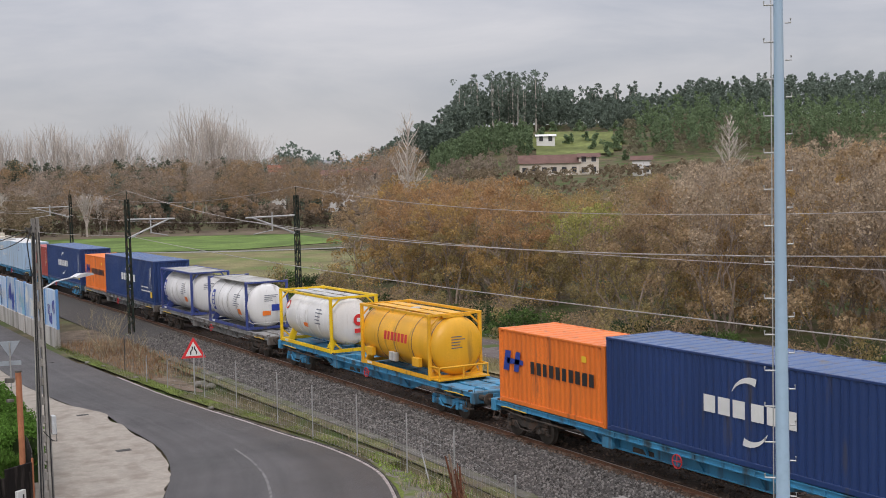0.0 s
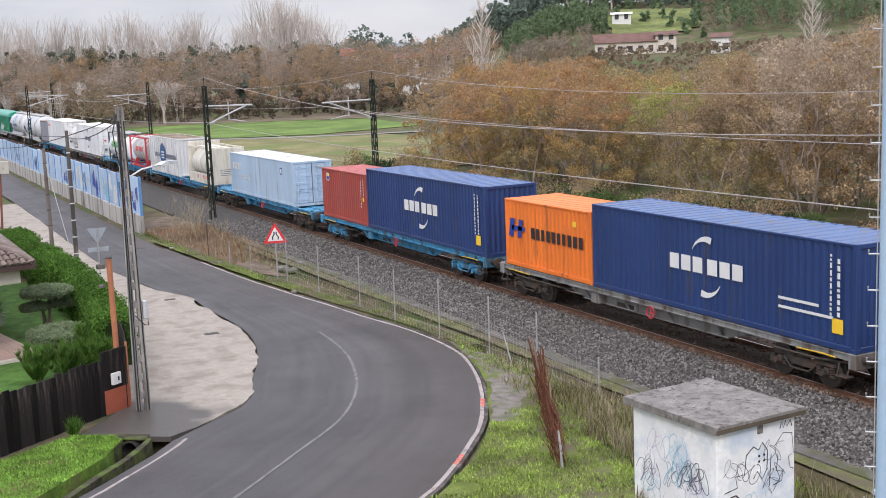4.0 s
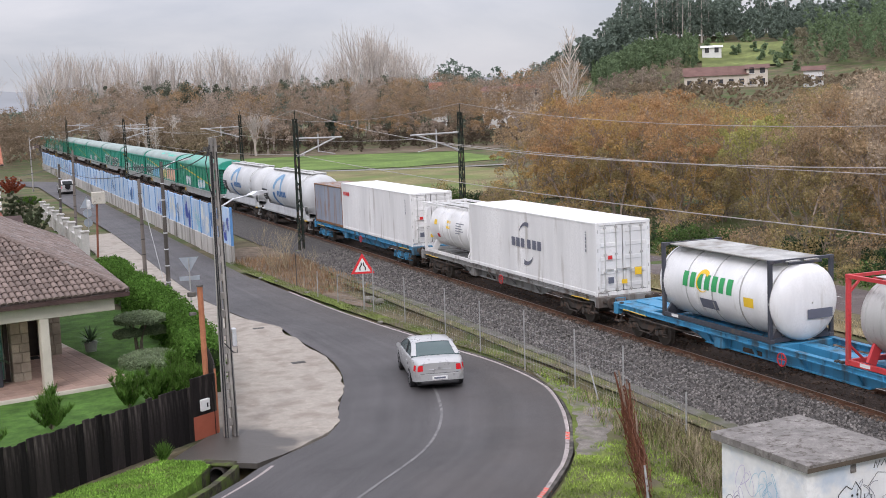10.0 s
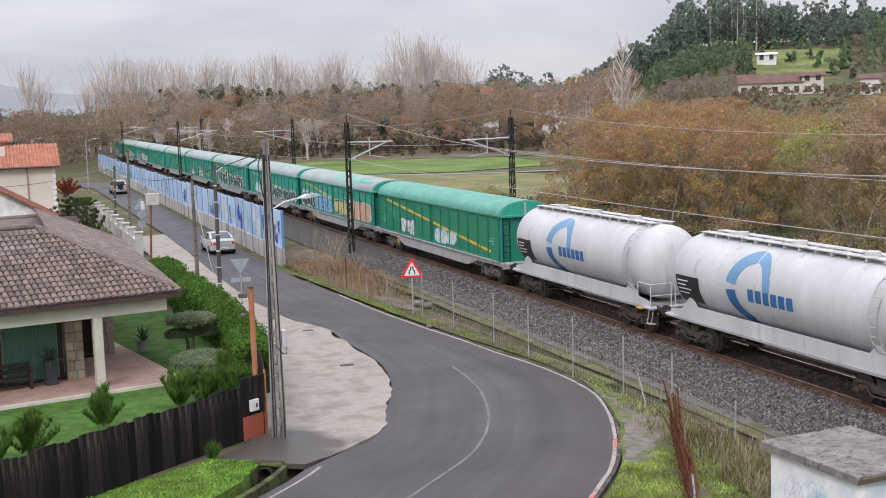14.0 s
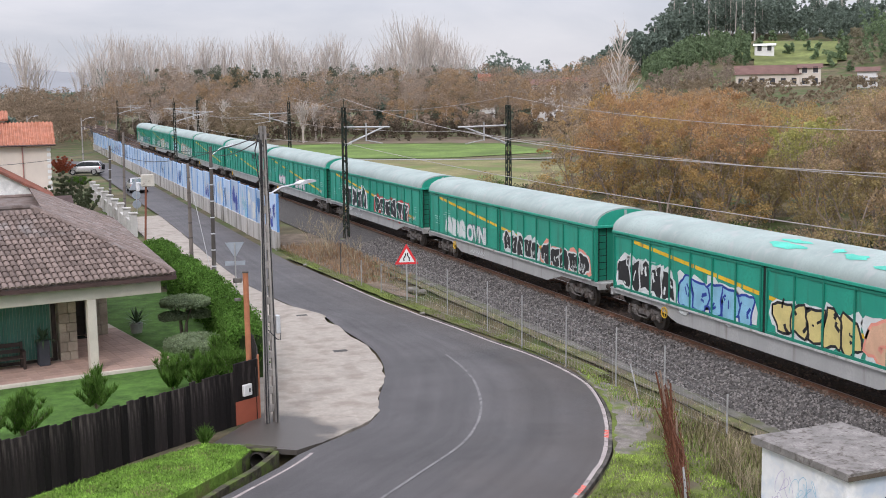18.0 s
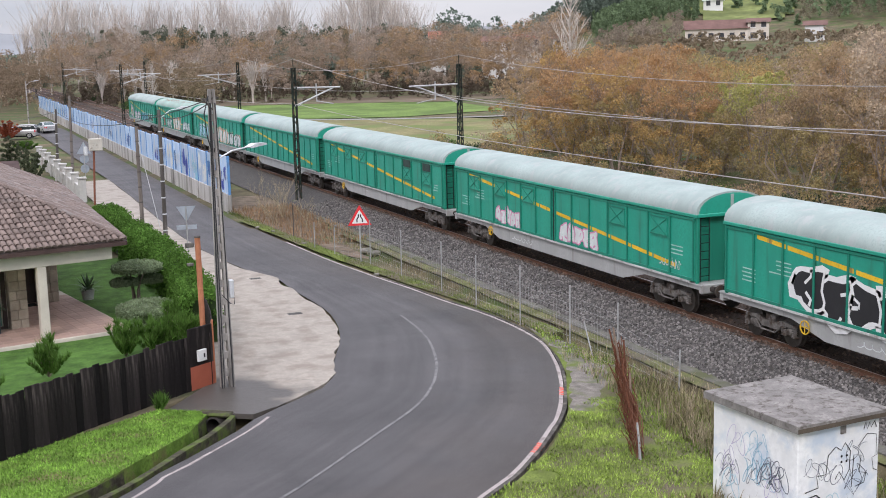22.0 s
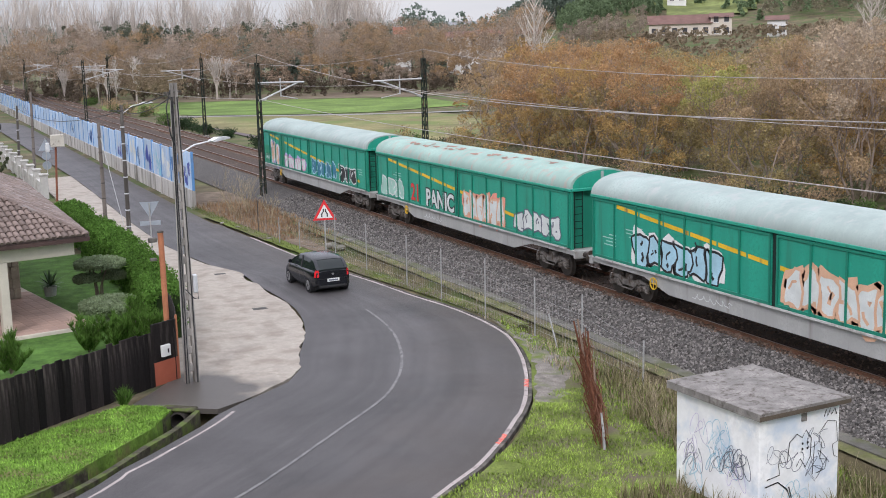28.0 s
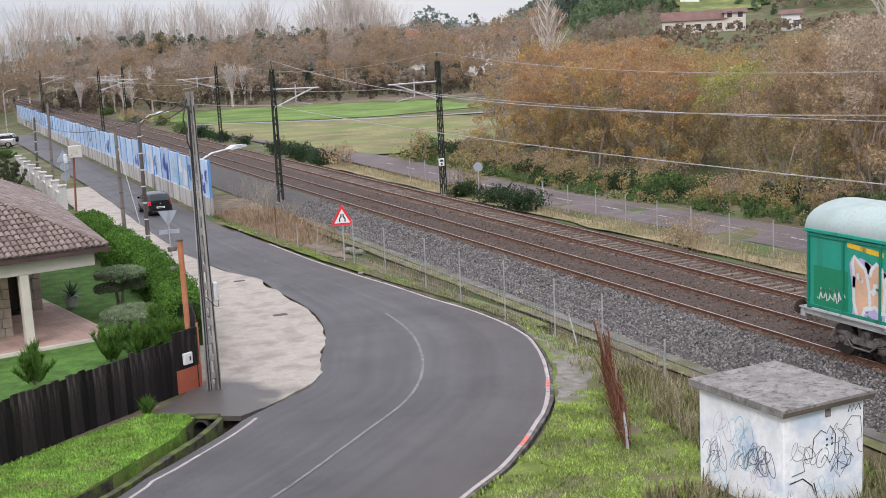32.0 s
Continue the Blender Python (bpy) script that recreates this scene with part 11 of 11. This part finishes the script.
def topiary(x, y, tiers, label):
    t = empty("topiary", pose(x, y, ROAD_Z), label, "topiary", "topiary in the garden")
    wood = Mesh()
    top = max(z for _, _, z, _, _ in tiers)
    for i in range(4):
        a = 1.57 * i
        wood.tube([(0.1 * math.cos(a), 0.1 * math.sin(a), -0.05), (0.16 * math.cos(a + 0.5), 0.16 * math.sin(a + 0.5), top * 0.5), (0.4 * math.cos(a + 1), 0.4 * math.sin(a + 1), top)], [0.06, 0.045, 0.03], 6)
    part("trunk", wood, B_TWIG, t)
    for dx, dy, z, r, hgt in tiers:
        core_ = Mesh().lathe_z([(0.01, z - 0.02), (r * 0.8, z), (r * 0.92, z + hgt * 0.4), (r * 0.75, z + hgt * 0.8), (0.01, z + hgt * 0.92)], 18, dx, dy)
        c_ = part("pad", core_, mat("topiary_inside", (0.11, 0.14, 0.075), 0.95, bump=0.5), t, smooth=True)
        n_ = 420
        a, s = rng.uniform(0, 6.283, n_), np.sqrt(rng.uniform(0, 1, n_))
        cc = np.stack([dx + r * s * np.cos(a), dy + r * s * np.sin(a), z + hgt * (0.25 + 0.7 * np.sqrt(np.clip(1 - s ** 3, 0, 1)))], 1)
        edge_ = np.stack([dx + r * np.cos(a), dy + r * np.sin(a), z + hgt * rng.uniform(0.05, 0.6, n_)], 1)
        part("pad_foliage", leaf_cloud(rng, np.concatenate([cc, edge_]), np.full(2 * n_, 0.07), 12, 0.035), L_TOPIARY, c_)
    return t


topiary(6.55, 49.0, [(0.1, 0, 1.5, 0.95, 0.36), (-0.45, -0.2, 1.0, 0.5, 0.26), (0.65, 0.1, 1.0, 0.5, 0.24)], "cloud-pruned grey-green topiary tree with flat pads")
topiary(6.35, 44.6, [(0, 0, 0.62, 1.1, 0.5), (0.1, -0.3, 0.2, 0.7, 0.3)], "low round grey-green topiary bush")


def shrub(x, y, h, w, leaf, label, n_=900, seed=0):
    rng_, rr = np.random.default_rng(seed), random.Random(seed)
    s_ = empty("shrub", pose(x, y, ROAD_Z), label, "shrub", "shrubs in the garden")
    st_, cent_, rad_ = Mesh(), [], []
    for i in range(26):
        a, e = rr.uniform(0, 6.28), rr.uniform(0.1, 1.0)
        tip = Vector((math.cos(a) * w / 2 * e, math.sin(a) * w / 2 * e, h * (1.05 - 0.45 * e * e) * rr.uniform(0.75, 1.05)))
        st_.cyl((0, 0, 0), tip, 0.015, 0.006, 3, False)
        for k in range(5):
            f_ = 0.35 + 0.65 * k / 4
            cent_.append(tuple(tip * f_))
            rad_.append(0.14)
    part("brushwood", st_, B_TWIG, s_)
    if h < 2 and w < 2.5:
        part("foliage", twig_spray(rng_, np.array(cent_) - np.array([0, 0, 0.12]), max(4, n_ // 80), 0.26, 0.017, 0.9), leaf, s_)
    else:
        part("foliage", leaf_cloud(rng_, cent_, rad_, n_ // 26, 0.05), leaf, s_)


for i, (x, y, h, w) in enumerate(((-0.9, 36.0, 1.3, 1.5), (0.1, 37.0, 1.3, 1.7), (2.4, 39.4, 1.25, 1.3), (5.0, 41.0, 1.25, 1.5), (5.9, 40.6, 1.3, 1.4), (6.6, 41.6, 1.5, 1.5), (7.2, 42.2, 1.7, 1.5), (6.9, 39.6, 1.5, 1.2), (7.4, 43.5, 1.6, 1.3))):
    shrub(x, y, h, w, L_SHRUB, "feathery bright green conifer shrub", 2600, 500 + i)
shrub(5.0, 34.15, 0.42, 0.42, L_SHRUB, "small green plant at the foot of the fence", 700, 530)
shrub(4.9, 107.0, 3.4, 4.5, leafy("grey_olive_leaf", (0.12, 0.14, 0.08)), "grey-green olive bush behind the white wall", 6000, 531)
shrub(6.0, 100.0, 2.6, 3.5, leafy("grey_olive_leaf", (0.12, 0.14, 0.08)), "grey-green olive bush behind the white wall", 5000, 532)
shrub(7.2, 160.0, 2.2, 4.0, L_REDBUSH, "round russet hedge bush", 6000, 533)
shrub(8.2, 140.0, 1.0, 3.0, L_SHRUB, "low clipped green bush", 4000, 534)

# ---- weeds and grass ----
def blades(name, spots, h0, h1, material, label, w=0.012, lean=0.5, seed=0):
    r2 = random.Random(seed)
    m_ = Mesh()
    for x, y, z in spots:
        h = r2.uniform(h0, h1)
        a = r2.uniform(0, 6.28)
        dx, dy = math.cos(a) * lean * h, math.sin(a) * lean * h
        s = (-math.sin(a) * w, math.cos(a) * w)
        k = len(m_.v)
        m_.v += [(x - s[0], y - s[1], z), (x + s[0], y + s[1], z), (x + dx * 0.35 + s[0] * 0.7, y + dy * 0.35 + s[1] * 0.7, z + h * 0.6), (x + dx * 0.35 - s[0] * 0.7, y + dy * 0.35 - s[1] * 0.7, z + h * 0.6), (x + dx, y + dy, z + h)]
        m_.f += [(k, k + 1, k + 2, k + 3), (k + 3, k + 2, k + 4)]
    return tagged(part(name, m_, material), label, "grass", "", "stuff")


def turf(name, spots, h0, h1, w, material, label, seed):
    """Short grass, one tapering blade at each spot."""
    g_ = np.random.default_rng(seed)
    P = np.array(spots)
    n = len(P)
    a = g_.uniform(0, 6.283, n)
    h = g_.uniform(h0, h1, n)
    side = np.stack([-np.sin(a), np.cos(a), np.zeros(n)], 1) * w
    tip = P + np.stack([np.cos(a) * h * 0.7, np.sin(a) * h * 0.7, h], 1)
    m_ = Mesh()
    m_.v = np.stack([P - side, P + side, tip], 1).reshape(-1, 3).tolist()
    m_.f = np.arange(3 * n).reshape(-1, 3).tolist()
    return tagged(part(name, m_, material), label, "grass", "", "stuff")


B_LAWNBLADE = mat("fresh_short_grass", (0.165, 0.30, 0.045), 0.9, var=0.45, scale=1.2, fine=4, bump=0, rand=0.5)
B_MOSS = mat("moss_and_short_grass", (0.215, 0.30, 0.055), 0.9, var=0.45, scale=0.9, fine=3, bump=0, rand=0.5)
rnd = random.Random(41)
inside = lambda x, y: x > float(np.interp(y, (20, 23.8, 26, 28.7, 30.3, 33.8, 36.4, 39), (5, 10.8, 13.4, 15.4, 16.2, 17.8, 18.5, 19)))
bank = []
while len(bank) < 42000:
    x, y = rnd.uniform(9, 19), rnd.uniform(17, 38)
    if inside(x, y) and not (15 < x < 17.7 and 18.8 < y < 22):
        if wob(x, y, 0.8) > -0.35 and (y < 29.2 + 0.6 * wob(x, y, 1.3, 3) or x > 18.3):
            bank.append((x, y, ROAD_Z + 0.03))
turf("bank_grass", bank, 0.03, 0.10, 0.014, B_MOSS, "short bright green grass on the bank", 1)
dry = []
while len(dry) < 2600:
    x, y = rnd.uniform(16.4, 19.1), rnd.uniform(20, 34)
    if inside(x, y) and x > 16.2 + 0.13 * (y - 22) and not (x < 17.75 and y < 22) and wob(x, y, 1.1, 4) > -0.2:
        dry.append((x, y, ROAD_Z + 0.02))
blades("dry_bank_grass", dry, 0.10, 0.42, B_STRAW, "tall dry straw grass by the ditch", 0.009, 0.5, 2)
blades("tall_bank_grass", [p for i, p in enumerate(dry) if i % 2 == 0], 0.1, 0.34, B_GRASS, "tall green grass by the ditch", 0.011, 0.5, 3)
weed = []
while len(weed) < 5200:
    x, y = rnd.uniform(12.5, 18.9), rnd.uniform(17, 30)
    if inside(x, y) and x > 15.2 + 0.28 * (y - 20) + 0.5 * wob(x, y, 0.9) - (2.2 if y < 21.5 else 0) and not (15.1 < x < 17.6 and 18.9 < y < 21.9) and wob(x, y, 1.6, 7) > -0.25:
        weed.append((x, y, ROAD_Z + 0.02))
L_WEED = leafy("dull_bank_weed", (0.19, 0.175, 0.085), 0.5)
blades("bank_weeds", weed, 0.12, 0.5, L_WEED, "dull green and brown weeds on the bank", 0.016, 0.6, 12)
blades("bank_dead_stalks", weed[::4], 0.25, 0.75, B_STRAW, "dead stalks among the bank weeds", 0.008, 0.45, 13)
ver = []
for _ in range(7000):
    y = rnd.uniform(36, 76)
    x = float(np.interp(y, (36, 38.5, 41, 47, 55, 60, 68, 76), (18.6, 18.75, 18.5, 17.9, 17.0, 16.7, 16.2, 16.0))) + rnd.uniform(0, 0.75)
    ver.append((x, y, ROAD_Z + 0.02))
blades("verge_grass", ver[:3500], 0.03, 0.12, leafy("dull_verge_grass", (0.16, 0.19, 0.06)), "green verge grass along the lane", 0.012, 0.6, 4)
scr = []
for _ in range(2600):
    y = 60 + 17 * rnd.random() ** 0.8
    x = rnd.uniform(float(np.interp(y, (60, 76), (17.4, 16.5))), 20.6)
    scr.append((x, y, ROAD_Z))
blades("dry_trackside_weeds", scr, 0.10, 0.42, leafy("red_brown_dead_weed", (0.30, 0.19, 0.11)), "dead reddish brown weeds beside the barrier end", 0.016, 0.5, 5)
blades("pale_trackside_weeds", scr[::3], 0.15, 0.45, B_STRAW, "pale dead stalks beside the barrier end", 0.010, 0.4, 6)
wide = []
for _ in range(1700):
    y = rnd.uniform(28, 68)
    wide.append((rnd.choice((rnd.uniform(18.6, 19.1), rnd.uniform(19.6, 20.3))), y, ROAD_Z + 0.02))
blades("ditch_weeds", wide, 0.05, 0.22, B_STRAW, "thin dry weeds along the ditch", 0.010, 0.5, 7)
blades("ditch_grass", wide[::2], 0.05, 0.16, leafy("dull_verge_grass", (0.16, 0.19, 0.06)), "thin green grass along the ditch", 0.012, 0.5, 8)
fv = []
for _ in range(6000):
    y = rnd.uniform(36, 100)
    fv.append((rnd.uniform(31.6, 33.6), y, -0.66))
blades("back_road_grass", fv, 0.1, 0.45, leafy("tawny_grass", (0.34, 0.285, 0.17)), "dry tawny grass along the back road", 0.016, 0.5, 9)
lawn_spots = []
for _ in range(26000):
    s = rnd.random()
    x = -3 + 9 * s
    y0 = float(np.interp(x, (-3, 0.6, 2.6, 4.0, 5.3, 6.2), (24.9, 27.3, 28.6, 30.1, 31.5, 33.1)))
    y1 = float(np.interp(x, (-3, 0.4, 2.4, 5.0, 6.0), (28.3, 31.2, 32.6, 34.1, 33.3)))
    if y1 > y0:
        lawn_spots.append((x, rnd.uniform(y0, y1), ROAD_Z + 0.02))
turf("verge_grass_by_fence", lawn_spots, 0.02, 0.075, 0.013, B_LAWNBLADE, "short bright grass below the board fence", 10)
# bare shrubs and saplings near the barrier end and in the scrub
for i, (x, y, h) in enumerate(((17.9, 72.5, 3.0), (18.4, 70.5, 2.3), (17.4, 69.0, 2.0), (19.2, 73.5, 2.2), (18.9, 67.2, 1.6), (18.3, 24.5, 0.8), (18.6, 26.6, 0.8), (17.7, 23.2, 0.9), (18.8, 29.0, 0.7), (17.2, 22.8, 0.9), (16.6, 24.5, 0.7), (17.4, 26.0, 0.8), (14.7, 18.6, 0.9), (14.3, 20.3, 0.7))):
    rr = random.Random(600 + i)
    s_ = empty("bare_shrub", pose(x, y, ROAD_Z), "bare tan shrub with thin dead twigs", "shrub", "bare shrubs by the line")
    wood, ends = Mesh(), []
    for j in range(7):
        a = 6.28 * j / 7
        branch(wood, rr, (0, 0, 0), Vector((0.45 * math.cos(a), 0.45 * math.sin(a), 1)).normalized(), h * 0.5, 0.016, 2, ends, 0.2, (2, 4), 0.4, 3)
    part("brushwood", wood, B_STRAW, s_)
# litter: pale stones and rubbish along the verge
for i, (x, y) in enumerate(((17.35, 50.6), (16.2, 68.0), (16.6, 66.0), (17.0, 61.0), (18.9, 56.5), (19.0, 55.6))):
    s = 0.12 if i < 4 else 0.3
    tagged(part("stone", Mesh().cbox(x - s, x + s, y - s * 0.7, y + s * 0.7, ROAD_Z - 0.02, ROAD_Z + s * 0.9, s * 0.3), M_KERB if i > 3 else M_KERB), "pale loose stone on the verge", "stone", "loose stones")

# ---- sleepers, last ----
SL = Mesh().cbox(-1.3, 1.3, -0.13, 0.13, -0.34, -0.135, 0.02).data("sleeper", M_SLEEPER)
CL = Mesh().cbox(-0.1, 0.1, -0.07, 0.07, 0, 0.05, 0.015).data("rail_clip", M_CLIP)
for tx in (TRACK_X, TRACK2_X):
    tr_ = empty("track", pose(tx, 0, 0), "row of weathered sleepers with rail clips", "sleepers", "", "structure")
    for i in range(140):
        s = part("sleeper", SL, M_SLEEPER, tr_)
        s.matrix_basis = pose(0, 14 + 0.6 * i, 0)
        for dx in (-GAUGE / 2 - 0.12, -GAUGE / 2 + 0.12, GAUGE / 2 - 0.12, GAUGE / 2 + 0.12):
            if i < 70:
                c_ = part("rail_clip", CL, M_CLIP, s)
                c_.matrix_basis = pose(dx, 0, -0.145)
    rest = Mesh()
    for i in range(260):
        y = 98 + 0.6 * i
        rest.box(-1.3, 1.3, y - 0.13, y + 0.13, -0.34, -0.135)
    k = part("far_sleepers", rest, M_SLEEPER, tr_)
    k["kind"] = "stuff"


# ---- what moves ----
def driven(ob, rows, length):
    """Rows of seconds and the place of the rear bumper's middle; the car points along its path, or as the row says."""
    keys = []
    for i, (t, x, y, *turn) in enumerate(rows):
        a, b = rows[max(i - 1, 0)], rows[min(i + 1, len(rows) - 1)]
        yaw = turn[0] if turn else math.degrees(math.atan2(-(b[1] - a[1]), b[2] - a[2]))
        r = radians(yaw)
        keys.append((t, pose(x - math.sin(r) * length / 2, y + math.cos(r) * length / 2, ROAD_Z + 0.02, 0, 0, yaw)))
    walk(ob, keys)


def motions():
    for ob, u, z in TRAIN:
        walk(ob, [(0.0, pose(TRACK_X, u, z)), (32.0, pose(TRACK_X, u - SPEED * 32.0, z))])
    driven(saloon, [(0, -62, -14, -62), (4, -30, 4.4, -60), (6.5, -8.0, 16.6, -59), (8, 4.7, 22.9, -50), (8.5, 7.75, 25.0, -41), (9, 10.6, 28.75, -30), (9.5, 13.25, 33.4, -22), (10, 14.9, 37.5, -13), (10.5, 15.45, 41.8, -4), (11, 15.5, 47.3, 2), (11.5, 15.4, 53.2, 4), (12, 15.3, 59.1, 4), (12.5, 14.9, 65.6, 3), (13, 14.4, 72, 1),
                    (14.5, 13.9, 90, 1), (17, 13.3, 115.5, 0), (19, 13.0, 137, 0), (20, 13.1, 148.5, 0), (21, 13.3, 159.5, 2), (22, 13.2, 169.5, 12), (23, 11.5, 180, 35), (24, 5, 187.5, 60), (26, -14, 195, 75), (32, -75, 208, 80)], 4.79)
    driven(hatch, [(0, -190, -86, -62), (14, -96, -34, -62), (20, -32, 3.2, -60), (23, -3.0, 18.6, -58), (24, 4.7, 22.7, -49), (24.5, 7.2, 24.95, -42), (25, 9.15, 27.15, -35), (25.5, 11.15, 30.0, -28), (26.5, 14.0, 35.3, -14), (27.5, 15.1, 42.3, 0), (28, 15.35, 45.9, 2), (29, 14.8, 52.4, 3), (30, 14.3, 60.2, 2), (31, 13.8, 69.3, 1), (32, 13.6, 78.4, 1)], 3.82)
    driven(suv, [(0, 13.6, 154.5, 0), (9, 13.6, 154.5, 0), (10.5, 13.6, 156.6, 0), (14.5, 13.6, 158.4, 4), (16.5, 13.3, 158.6, 30), (17.5, 12.6, 158.6, 60), (19, 11.2, 160.2, 72), (20, 10.9, 161.5, 72), (26, 10.9, 161.5, 72), (32, 10.9, 161.5, 72)], 4.4)


motions()
